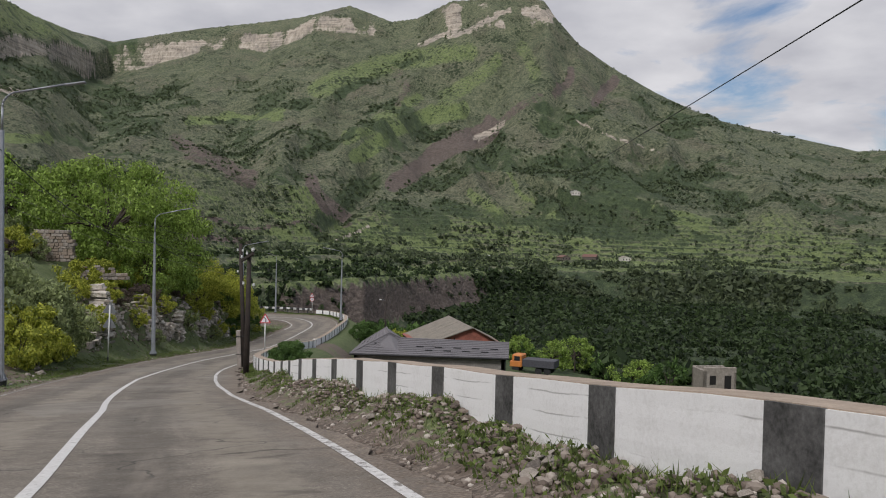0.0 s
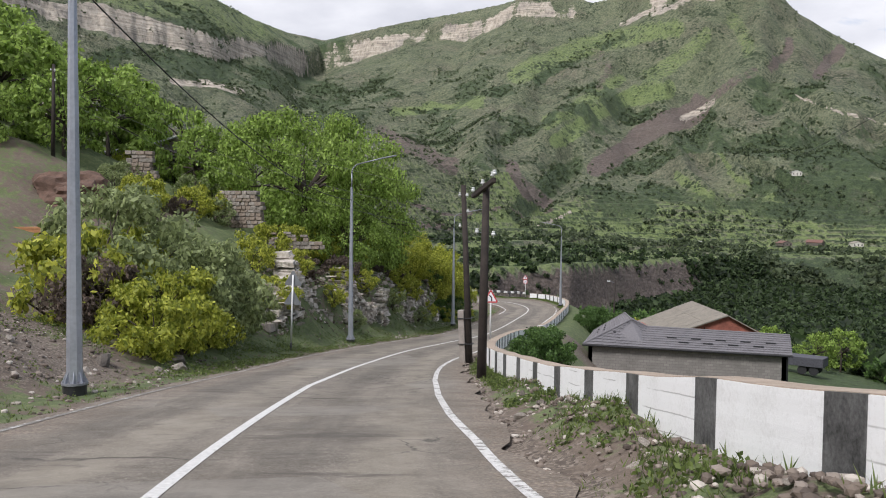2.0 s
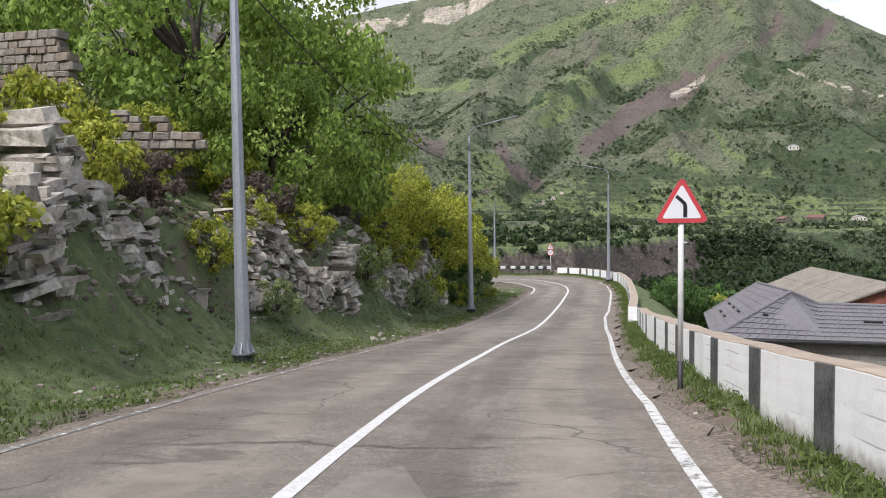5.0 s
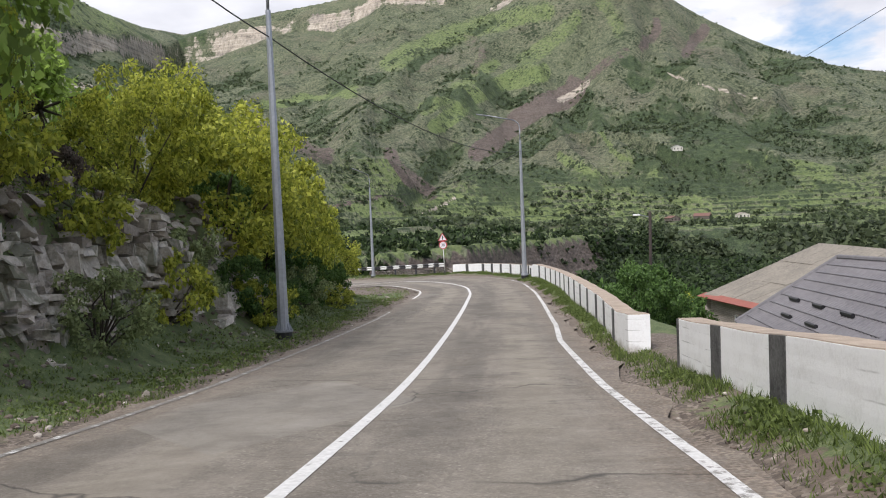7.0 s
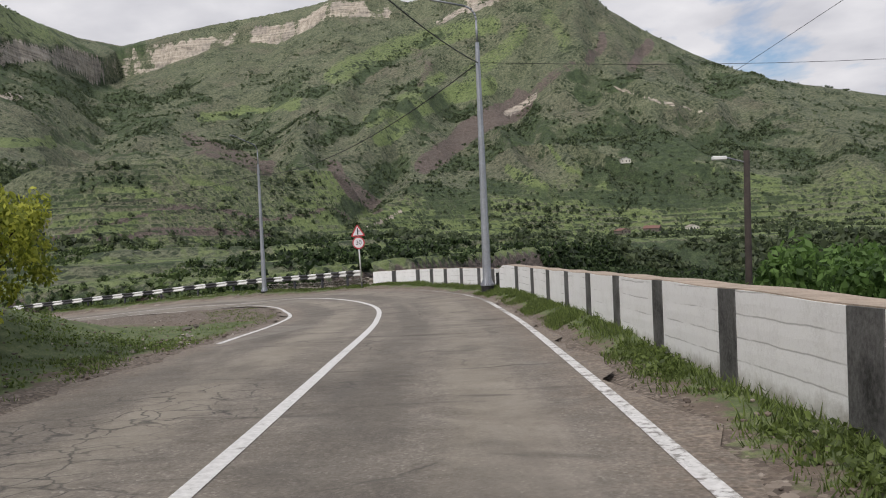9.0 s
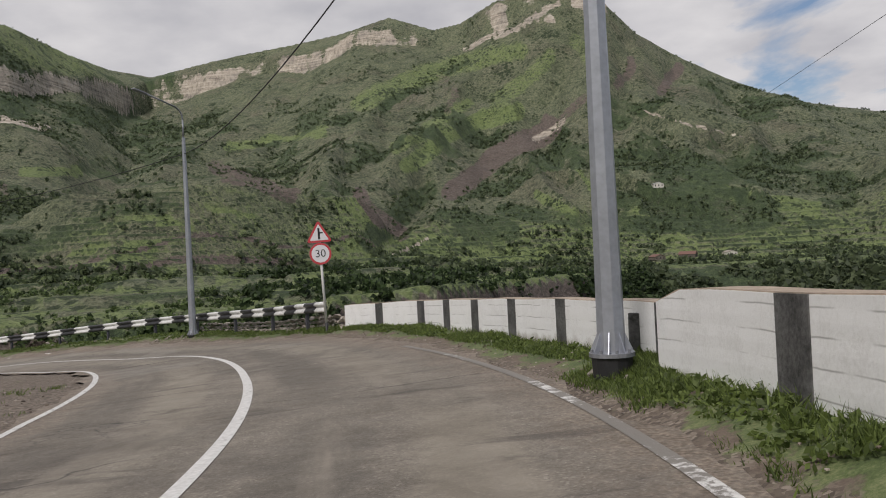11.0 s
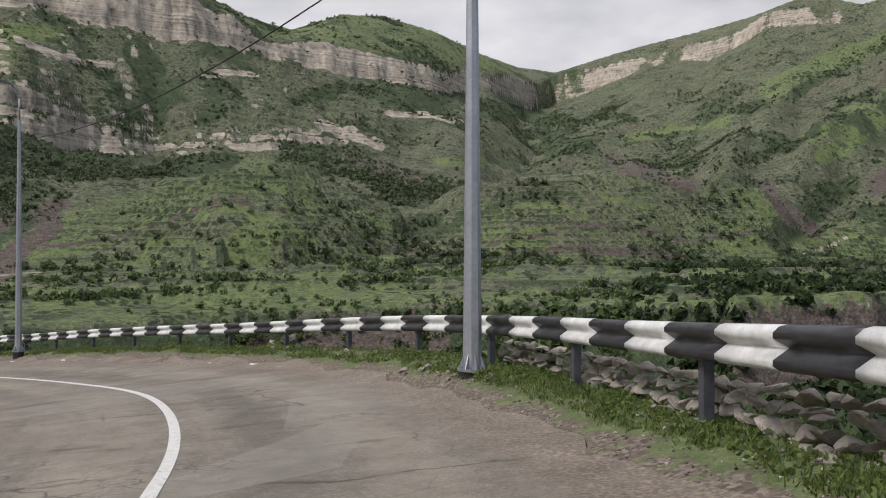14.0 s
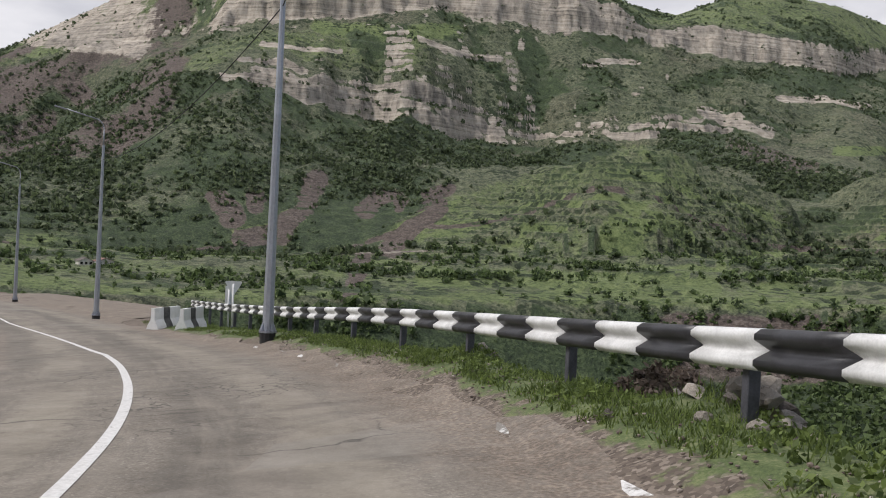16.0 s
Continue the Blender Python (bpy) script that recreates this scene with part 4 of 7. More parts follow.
inner_o = lambda s: float(np.interp(s, [0, 56, 70, 86, 104, 115, 124, 133, 142, 148, 152, 208], [-4.5, -4.5, -4.42, -4.2, -4.28, -3.96, -3.95, -4.14, -4.36, -4.22, -4.18, -4.15]))
worn_edge = lambda s, o: 0.09 + 0.24 * float(smooth(128, 146, s)) + 0.1 * math.sin(s * 1.3) * float(smooth(120, 140, s))
road = strip("road", 0, TOTAL - 2, lambda s: inner_o(s) - 0.24 + edge_wave(s, 0), lambda s: 1.66 + edge_wave(s, 3) + 0.35 * float(smooth(140, 150, s) * (1 - smooth(208, 214, s))) + 0.15 * float(smooth(166, 176, s) * (1 - smooth(208, 214, s))) + 7 * float(smooth(214, 226, s)), 0.0, M_asphalt, 0.6, 16, ("off", lambda s, o: o))
tagged(road, "worn grey asphalt road with cracks, patches and dusty edges", "road", kind="structure")
lines = (("centre_line", 0.0, 222, centre_o, 0.13, lambda s, o: 0.0), ("edge_line", 0.0, 147, edge_o, 0.12, worn_edge), ("edge_line", 172, 192, edge_o, 0.11, lambda s, o: 0.16 + 0.12 * math.sin(s * 1.1)),
         ("inner_line", 126, 208, inner_o, 0.11, lambda s, o: 0.05), ("verge_line", 2, 118, inner_o, 0.10, lambda s, o: 0.215))
for name, s0, s1, mid_o, w, wear in lines:
    ob = strip(name, s0, s1, lambda s: mid_o(s) - w / 2, lambda s: mid_o(s) + w / 2, 0.006, M_line, 0.5, 1, ("wear", wear))
    tagged(ob, "worn white painted line on the asphalt", "road marking", kind="structure")

# ---- materials of the things ----
def painted_wall():
    n = Nodes("white_limewashed_concrete", 0.85)
    h = n.attr("h").outputs["Fac"]
    grain, mid = n.noise(30, 5, 0.7), n.noise(2.5, 6, 0.7)
    c = n.ramp(n.mix(0.5, grain, mid), (0.3, (0.70, 0.695, 0.685)), (0.52, (0.85, 0.85, 0.85)))
    wob = n.math("ADD", h, n.math("MULTIPLY", n.math("SUBTRACT", n.noise(1.3, 3), 0.5), 0.06))
    board = n.math("ABSOLUTE", n.math("SUBTRACT", n.math("FRACT", n.math("MULTIPLY", wob, 5.2)), 0.5))
    seam = n.math("MULTIPLY", n.ramp(board, (0.0, 1.0), (0.05, 0.0)), n.ramp(n.noise(0.9, 4), (0.50, 0.0), (0.60, 0.7)))
    c = n.mix(seam, c, (0.20, 0.19, 0.18))
    splash = n.ramp(n.math("ADD", h, n.math("MULTIPLY", n.noise(3.5, 5, 0.7), 0.45)), (0.30, 0.75), (0.46, 0.0))
    c = n.mix(splash, c, (0.30, 0.265, 0.225))
    chips = n.ramp(n.noise(9, 6, 0.8), (0.70, 0.0), (0.73, 0.8))
    c = n.mix(chips, c, (0.36, 0.34, 0.31))
    return n.done(c, n.mix(0.6, grain, board), 0.012, 0.5)

def leaf_material(name, dark, light):
    n = Nodes(name, 0.65)
    c = n.mix(n.math("POWER", n.island(), 1.25), tuple(0.75 * v for v in dark), tuple(min(0.7, 1.22 * v) for v in light))
    c = n.mix(n.math("MULTIPLY", n.random(), 0.25), c, dark)
    n.put(n.bsdf.inputs["Base Color"], c)
    t = n.nt.nodes.new("ShaderNodeBsdfTranslucent")
    n.nt.links.new(c, t.inputs[0])
    mx = n.nt.nodes.new("ShaderNodeMixShader")
    mx.inputs[0].default_value = 0.5
    n.nt.links.new(n.bsdf.outputs[0], mx.inputs[1]), n.nt.links.new(t.outputs[0], mx.inputs[2])
    n.nt.links.new(mx.outputs[0], n.nt.nodes["Material Output"].inputs[0])
    return n.mat

def stone_material(name, dark, mid_c, light):
    n = Nodes(name, 0.9)
    v = n.mix(0.5, n.noise(2.2, 6, 0.7), n.noise(14, 5, 0.7))
    c = n.ramp(v, (0.32, dark), (0.5, mid_c), (0.68, light))
    c = n.mix(n.math("MULTIPLY", n.random(), 0.5), c, tuple(0.72 * a for a in mid_c))
    return n.done(c, n.mix(0.5, n.noise(9, 6, 0.75), n.cracks(3, feature="F1")), 0.05, 0.7)

def corrugated(name, a, b, pitch, axis):
    n = Nodes(name, 0.8)
    c = n.ramp(n.mix(0.5, n.noise(0.9, 6, 0.7), n.noise(9, 4)), (0.3, a), (0.7, b))
    return n.done(c, n.noise(12, 4), 0.01, 0.3)

def masonry(name, bricks, mortar, w, h):
    n = Nodes(name, 0.9)
    t = n.nt.nodes.new("ShaderNodeTexBrick")
    sep = n.node("ShaderNodeSeparateXYZ", Vector=n.pos)
    comb = n.node("ShaderNodeCombineXYZ", X=n.math("ADD", sep.outputs[0], sep.outputs[1]), Y=sep.outputs[2])
    n.nt.links.new(comb.outputs[0], t.inputs["Vector"])
    t.inputs["Scale"].default_value, t.inputs["Brick Width"].default_value, t.inputs["Row Height"].default_value, t.inputs["Mortar Size"].default_value = 1.0, w, h, 0.012
    n.put(t.inputs["Color1"], bricks[0]), n.put(t.inputs["Color2"], bricks[1]), n.put(t.inputs["Mortar"], mortar)
    c = n.mix(n.ramp(n.noise(1.2, 6, 0.7), (0.4, 0.0), (0.7, 0.5)), t.outputs["Color"], tuple(0.55 * v for v in bricks[0]))
    return n.done(c, n.mix(0.5, t.outputs["Fac"], n.noise(25, 4)), 0.01, -0.5)

M_wall = painted_wall()
M_stripe = plain("dark_painted_concrete", (0.082, 0.081, 0.080), 0.8, 0, 0.75, 3, 0.012)
M_coping = plain("bare_concrete_coping", (0.36, 0.29, 0.225), 0.9, 0, 0.25, 4, 0.01)
M_pole = plain("galvanised_steel", (0.40, 0.42, 0.47), 0.42, 0.55, 0.16, 1.6, 0.002)
M_pole2 = plain("dull_zinc", (0.30, 0.31, 0.34), 0.5, 0.6, 0.2, 6, 0.003)
M_black = plain("black_paint", (0.022, 0.022, 0.024), 0.55, 0, 0.3, 6, 0.003)
M_white = plain("white_paint", (0.68, 0.68, 0.67), 0.55, 0, 0.1, 5, 0.003)
M_red = plain("red_film", (0.52, 0.055, 0.065), 0.5, 0, 0.1, 4, 0.001)
M_face = plain("white_film", (0.74, 0.73, 0.76), 0.45, 0, 0.05, 4, 0.001)
M_ink = plain("black_film", (0.012, 0.012, 0.014), 0.5, 0, 0.2, 4, 0.001)
M_back = plain("sheet_back", (0.20, 0.21, 0.22), 0.55, 0.3, 0.15, 5, 0.002)
M_rail_w = plain("rail_white", (0.66, 0.66, 0.65), 0.5, 0, 0.18, 6, 0.003)
M_rail_b = plain("rail_black", (0.030, 0.030, 0.034), 0.42, 0, 0.4, 6, 0.003)
M_post = plain("post_grey", (0.075, 0.075, 0.088), 0.6, 0.2, 0.35, 6, 0.004)
M_wood = plain("tarred_wood", (0.032, 0.024, 0.020), 0.85, 0, 0.45, 4, 0.012)
M_plank = plain("sawn_timber", (0.42, 0.20, 0.09), 0.75, 0, 0.25, 5, 0.006)
M_concrete = plain("grey_concrete", (0.27, 0.24, 0.215), 0.9, 0, 0.25, 4, 0.01)
M_glass = plain("insulator_glass", (0.62, 0.63, 0.62), 0.25, 0, 0.1, 5, 0.001)
M_cable = plain("black_cable", (0.012, 0.012, 0.013), 0.6)
M_wire = plain("bare_wire", (0.13, 0.13, 0.13), 0.4, 0.7)
M_stone = stone_material("limestone", (0.13, 0.112, 0.092), (0.29, 0.258, 0.22), (0.48, 0.44, 0.39))
M_stone_w = stone_material("pale_limestone", (0.17, 0.145, 0.12), (0.35, 0.31, 0.265), (0.54, 0.495, 0.44))
M_stone_d = stone_material("dark_limestone", (0.05, 0.043, 0.038), (0.13, 0.112, 0.096), (0.26, 0.23, 0.20))
def outcrop_material():
    n = Nodes("bedded_limestone", 0.92)
    isl = n.island()
    v = n.mix(0.5, n.noise(1.6, 6, 0.7), n.noise(11, 6, 0.75))
    c = n.ramp(v, (0.33, (0.17, 0.148, 0.125)), (0.45, (0.42, 0.375, 0.32)), (0.60, (0.66, 0.615, 0.55)))
    c = n.mix(n.ramp(isl, (0.0, 0.8), (0.45, 0.0)), c, n.ramp(v, (0.35, (0.085, 0.070, 0.058)), (0.65, (0.26, 0.215, 0.175))))
    c = n.mix(n.ramp(n.noise(0.9, 5, 0.7), (0.52, 0.0), (0.6, 0.65)), c, (0.060, 0.074, 0.030))
    return n.done(c, n.mix(0.5, n.noise(7, 7, 0.8), n.cracks(4, feature="F1")), 0.07, 0.9)
M_outcrop = outcrop_material()
M_bark = plain("bark", (0.055, 0.043, 0.034), 0.95, 0, 0.4, 5, 0.02)
L_walnut = leaf_material("walnut_leaf", (0.150, 0.222, 0.042), (0.40, 0.545, 0.120))
L_acacia = leaf_material("acacia_leaf", (0.190, 0.245, 0.028), (0.57, 0.625, 0.090))
L_olive = leaf_material("grey_green_leaf", (0.165, 0.205, 0.085), (0.38, 0.44, 0.20))
L_dark = leaf_material("dark_leaf", (0.045, 0.095, 0.022), (0.155, 0.260, 0.066))
L_grass = leaf_material("grass_blade", (0.074, 0.108, 0.027), (0.200, 0.260, 0.070))
L_dry = leaf_material("dry_twig", (0.085, 0.066, 0.052), (0.20, 0.155, 0.125))
L_valley = leaf_material("valley_shrub_leaf", (0.016, 0.031, 0.012), (0.085, 0.130, 0.046))
L_bench = leaf_material("terrace_shrub_leaf", (0.036, 0.062, 0.022), (0.150, 0.205, 0.075))
L_far = leaf_material("shrub_leaf", (0.048, 0.070, 0.037), (0.172, 0.214, 0.103))

# ---- parapet ----
def parapet(name, s_from, s_to, stripes, label, deep=0.34):
    mid = at((s_from + s_to) / 2, float(wall_offset((s_from + s_to) / 2)))
    wall = thing(name, Matrix.Translation(mid), label, "wall")
    def run(a, b, proud, part_name, mat, top_up=0.0, low=-0.45, thick=deep):
        n = max(2, int((b - a) / 0.45) + 1)
        ss = np.linspace(a, b, n)
        rows = 5
        verts, faces, hs = [], [], []
        for s in ss:
            o = float(wall_offset(s))
            top = float(wall_top(s)) - float(crown(s, o)) + 0.008 * math.sin(s * 2.3) + top_up
            lo = low if part_name != "coping" else top - 0.03
            for r in range(rows):
                up = lo + (top - lo) * r / (rows - 1)
                verts.append(at(s, o - proud, up) - mid); hs.append(up - lo - 0.35)
            for r in (rows - 1, 0):
                up = lo + (top - lo) * r / (rows - 1)
                p = at(s, o, up)
                q = at(s, o + thick + proud)
                verts.append(Vector((q.x, q.y, p.z)) - mid); hs.append(up - lo - 0.35)
        w = rows + 2
        for k in range(n - 1):
            for r in range(w):
                faces.append((k * w + r, k * w + (r + 1) % w, (k + 1) * w + (r + 1) % w, (k + 1) * w + r))
        faces.append(tuple(range(w - 1, -1, -1)))
        faces.append(tuple((n - 1) * w + r for r in range(w)))
        me = mesh_of(part_name, verts, faces, (mat,), shade=False)
        a_h = me.attributes.new("h", "FLOAT", "POINT")
        a_h.data.foreach_set("value", np.array(hs, np.float32))
        ob = new(part_name, me)
        ob.parent = wall
        return ob
    cuts = [s_from] + [e for st in stripes for e in st] + [s_to]
    for a, b in zip(cuts[::2], cuts[1::2]):
        run(a, b, 0.0, "block", M_wall)
    for a, b in stripes:
        tagged(run(a, b, 0.012, "stripe", M_stripe, 0.004), "dark painted stripe")
    tagged(run(s_from + 0.02, s_to - 0.02, -0.012, "coping", M_coping, 0.009, thick=deep + 0.01), "bare beige concrete top")
    return wall

pitch_stripes = lambda first, last, pitch: [(s, s + 0.44) for s in np.arange(first, last, pitch)]
first_run = [(s, s + 0.44) for s in np.interp(np.arange(-10, 22), [-10, 0, 10, 21], [12.85, 34.1, 55.3, 78.75])] + [(s, s + 0.45) for s in (80.6, 82.35, 84.15, 86.85, 90.45, 93.0, 96.55, 98.85)] + [(101.2, 101.32)]
parapet("parapet_wall", 12.0, 101.35, first_run, "white roadside concrete parapet with dark painted stripes")
parapet("parapet_wall", 103.9, 138.4, [(106.25, 106.69)] + pitch_stripes(108.7, 136.5, 2.46), "white roadside concrete parapet with dark painted stripes", 0.38)
parapet("parapet_wall", 138.75, 154.2, [(s, s + 0.38) for s in (138.77, 140.3, 142.2, 144.5, 146.5, 148.2, 149.82, 152.04)], "white concrete parapet curving round the bend, dark stripes")

# ---- guard rail ----
def guard_rail(s_from, s_to):
    base = at(s_from, float(rail_offset(s_from)))
    rail = thing("guard_rail", Matrix.Translation(base), "steel guard rail painted in black and white bands", "guard rail")
    prof = [(0.00, 0.155), (-0.045, 0.150), (-0.075, 0.115), (-0.075, 0.075), (-0.035, 0.030), (-0.012, 0.0), (-0.035, -0.030), (-0.075, -0.075), (-0.075, -0.115), (-0.045, -0.150), (0.0, -0.155)]
    wave = [0.0, 0.02, 0.05, 0.05, -0.01, -0.05, -0.01, 0.05, 0.05, 0.02, 0.0]
    centre = lambda s: 0.415 - float(crown(s, float(rail_offset(s)))) + np.interp(s, [154, 158, 164, 176, 186, 196, 215], [0.53, 0.60, 0.65, 0.60, 0.60, 0.61, 0.60])
    def band(a, b, mat):
        n = 4
        verts, faces = [], []
        for k in range(n):
            for (do, dz), wv in zip(prof, wave):
                s = a + (b - a) * k / (n - 1)
                s = s + (wv if 0 <= k else 0) * (1 if s_from < s < s_to else 0)
                o = float(rail_offset(s))
                verts.append(at(s, o + do, float(centre(s)) + dz) - base)
        m = len(prof)
        for k in range(n - 1):
            for r in range(m - 1):
                faces.append((k * m + r, (k + 1) * m + r, (k + 1) * m + r + 1, k * m + r + 1))
        me = mesh_of("band", verts, faces, (mat,))
        ob = new("band", me)
        ob.parent = rail
        sol = ob.modifiers.new("thickness", "SOLIDIFY")
        sol.thickness, sol.offset = 0.006, 0.0
    s, white = s_from, True
    while s < s_to:
        step = (0.88 if white else 0.945) * (1.0 if s < 174 else 0.92)
        band(s, min(s + step, s_to), M_rail_w if white else M_rail_b)
        s, white = s + step, not white
    for s in np.arange(s_from + 1.95, s_to, 3.05):
        o = float(rail_offset(s))
        p, r, d = along(s)
        bm = bmesh.new()
        box(bm, -0.045, 0.0, -0.9, 0.045, 0.11, float(centre(s)) + 0.12, 0.008)
        m = Matrix.Translation(at(s, o + 0.01) - base) @ Matrix(((d[0], r[0], 0, 0), (d[1], r[1], 0, 0), (0, 0, 1, 0), (0, 0, 0, 1)))
        bmesh.ops.transform(bm, matrix=m, verts=bm.verts)
        part("post", bm, M_post, rail)
guard_rail(155.35, 214.5)

# ---- street lamps ----
def street_lamp():
    lamp = thing("street_lamp", Matrix(), "tall galvanised street lamp with a curved arm beside the road", "street lamp", "lamps along the road")
    bm = bmesh.new()
    tube(bm, (0, 0, 0.29), (0, 0, 8.2), 0.148, 0.068, 8)
    part("pole", bm, M_pole, lamp)
    bm = bmesh.new()
    tube(bm, (0, 0, 8.15), (0, 0, 8.95), 0.038, 0.034, 10)
    pts = [(0, 8.93)] + [(0.55 - 0.55 * math.cos(a), 8.93 + 0.50 * math.sin(a)) for a in np.radians(np.arange(15, 80, 13))] + [(1.9, 9.72)]
    for (x0, z0), (x1, z1) in zip(pts, pts[1:]):
        tube(bm, (x0, 0, z0), (x1, 0, z1), 0.034, 0.033, 10)
    part("arm", bm, M_pole2, lamp, "curved tube arm", True)
    bm = bmesh.new()
    box(bm, 1.8, -0.09, -0.03, 2.45, 0.09, 0.035, 0.02, Matrix.Translation((0, 0, 9.70)) @ pose(0, 0, 0, 0, -10, 0) @ Matrix.Translation((0.05, 0, -0.33)))
    part("lamp_head", bm, M_pole2, lamp, "flat grey lamp head")
    bm = bmesh.new()
    tube(bm, (0, 0, 0.25), (0, 0, 0.29), 0.235, 0.235, 16)
    part("flange", bm, M_pole2, lamp)
    bm = bmesh.new()
    tube(bm, (0, 0, -0.5), (0, 0, 0.25), 0.165, 0.215, 12)
    part("footing", bm, M_black, lamp, "black footing sleeve")
    for k in range(8):
        a = k * math.pi / 4 + math.pi / 8
        bm = bmesh.new()
        m = pose(0, 0, 0, 0, 0, math.degrees(a))
        vs = [bm.verts.new(m @ Vector(c)) for y in (-0.006, 0.006) for c in ((0.13, y, 0.29), (0.225, y, 0.29), (0.135, y, 0.50))]
        bm.faces.new(vs[:3][::-1]), bm.faces.new(vs[3:])
        for i in range(3):
            bm.faces.new((vs[i], vs[(i + 1) % 3], vs[3 + (i + 1) % 3], vs[3 + i]))
        part("gusset", bm, M_pole, lamp)
        bm = bmesh.new()
        b = m @ Matrix.Rotation(math.pi / 8, 4, "Z") @ Vector((0.205, 0, 0))
        tube(bm, (b.x, b.y, 0.29), (b.x, b.y, 0.325), 0.017, 0.017, 6)
        part("bolt", bm, M_pole2, lamp)
    return lamp
LAMPS = [(-10.42, 31.91, 10), (-16.89, 59.92, -5), (-18.99, 86.52, -5), (-14.67, 116.34, 190), (-29.59, 140.07, 250), (-55.70, 148.04, 262), (-83.7, 148.6, 265), (-110.5, 147.0, 268)]
lamp_tops = []
first = None
for x, y, turn in LAMPS:
    z = ground_at(x, y) - (0.2 if -31 < x < -28 else 0.06)
    tall = 1.17 if x < -50 else 1.0
    m = pose(x, y, z, 0, 0, turn)
    if first is None:
        first = street_lamp()
        first.matrix_basis = m
    else:
        copy_thing(first, m @ Matrix.Diagonal((1, 1, tall, 1)))
    lamp_tops.append(Vector((x, y, z + 7.55 * tall)))

# ---- cables ----
def cable(a, b, sag, radius, mat, label, name="cable"):
    a, b = Vector(a), Vector(b)
    cu = bpy.data.curves.new(name, "CURVE")
    cu.dimensions, cu.bevel_depth, cu.bevel_resolution = "3D", radius, 1
    sp = cu.splines.new("POLY")
    n = 18
    sp.points.add(n)
    for k in range(n + 1):
        u = k / n
        p = a.lerp(b, u) - Vector((0, 0, 4 * sag * u * (1 - u)))
        sp.points[k].co = (*p, 1)
    ob = new(name, cu)
    me = bpy.data.meshes.new_from_object(ob)
    me.materials.append(mat)
    bpy.data.objects.remove(ob)
    return tagged(new(name, me), label, "cable", "overhead lines")
for a, b in zip(lamp_tops[:6], lamp_tops[1:7]):
    cable(a, b, 0.9, 0.016, M_cable, "black overhead cable strung between the street lamps")
cable(Vector((6, -14, 22.5)), lamp_tops[0], 0.8, 0.016, M_cable, "black overhead cable strung between the street lamps")

# ---- wooden line poles ----
def line_pole(x, y, tall, lean, cross, label):
    z = ground_at(x, y)
    pole = thing("utility_pole", pose(x, y, z - 0.05, lean[0], lean[1], 0), label, "utility pole", "wooden line poles")
    bm = bmesh.new()
    tube(bm, (0, 0, -0.4), (0, 0, tall), 0.125, 0.085, 10)
    part("pole", bm, M_wood, pole, smooth_shade=True)
    spots = []
    if cross:
        bm = bmesh.new()
        box(bm, -0.85, -0.14, -0.2, 0.85, -0.04, -0.08, 0.01, pose(0, 0, tall, 0, 0, cross[0]) @ pose(0, 0, 0, 0, cross[1], 0))
        part("crossarm", bm, M_wood, pole)
        for u in (-0.85, -0.05, 0.72, 0.88):
            spots.append(pose(0, 0, tall, 0, 0, cross[0]) @ pose(0, 0, 0, 0, cross[1], 0) @ Vector((u, -0.09, -0.08)))
        spots += [Vector((-0.2, -0.05, tall - 1.3)), Vector((0.22, -0.05, tall - 1.35))]
    else:
        spots += [Vector((0.14, -0.08, tall - 0.45)), Vector((0.14, -0.05, tall - 1.0)), Vector((-0.16, -0.05, tall - 1.5)), Vector((-0.12, -0.08, tall - 0.42))]
    for p in spots:
        bm = bmesh.new()
        tube(bm, p, p + Vector((0, 0, 0.07)), 0.012, 0.012, 6)
        tube(bm, p + Vector((0, 0, 0.06)), p + Vector((0, 0, 0.12)), 0.055, 0.048, 8)
        tube(bm, p + Vector((0, 0, 0.12)), p + Vector((0, 0, 0.17)), 0.032, 0.045, 8)
        part("insulator", bm, M_glass, pole, "white glass insulator", True)
    return pole
POLE_B, POLE_A = (-4.70, 39.57), (-7.15, 47.6)
line_pole(*POLE_B, 4.95, (0.5, 0.8), (-58, -13), "dark tarred wooden line pole with crossarm by the parapet")
pa = line_pole(*POLE_A, 6.3, (1.0, -2.5), None, "dark tarred wooden line pole strapped to a concrete stub")
bm = bmesh.new()
box(bm, -0.34, -0.11, -0.5, -0.12, 0.11, 1.95, 0.015)
part("stub", bm, M_concrete, pa, "grey concrete stub")
for z in (0.75, 1.65):
    bm = bmesh.new()
    box(bm, -0.36, -0.15, z, 0.16, 0.15, z + 0.03, 0.004)
    part("strap", bm, M_black, pa)
HILL_POLE = (-34.3, 58.3)
line_pole(*HILL_POLE, 5.2, (0, 1), None, "dark wooden line pole on the grassy hillside")
zb, za, zh = (ground_at(*p) for p in (POLE_B, POLE_A, HILL_POLE))
top_b, top_a, top_h = Vector((*POLE_B, zb + 5.0)), Vector((*POLE_A, za + 5.8)), Vector((*HILL_POLE, zh + 4.9))
cable((16.0, 640.0, 23.8), (16.45, -60.0, 19.1), 0.05, 0.026, M_cable, "dark overhead wire running from the line pole")
for dz, sag in ((0.1, 0.7), (-0.7, 0.8), (-1.3, 0.9)):
    cable(top_a + Vector((0, 0, dz)), top_h + Vector((0, 0, dz)), sag, 0.006, M_wire, "thin bare wire crossing the road to the hillside")
    cable(top_a + Vector((0, 0, dz)), top_b + Vector((0, 0, dz * 0.7)), 0.1, 0.008, M_wire, "thin bare wire between two line poles")
cable(lamp_tops[3], (38, 150, 14), 1.2, 0.010, M_cable, "dark overhead wire leading down the valley")

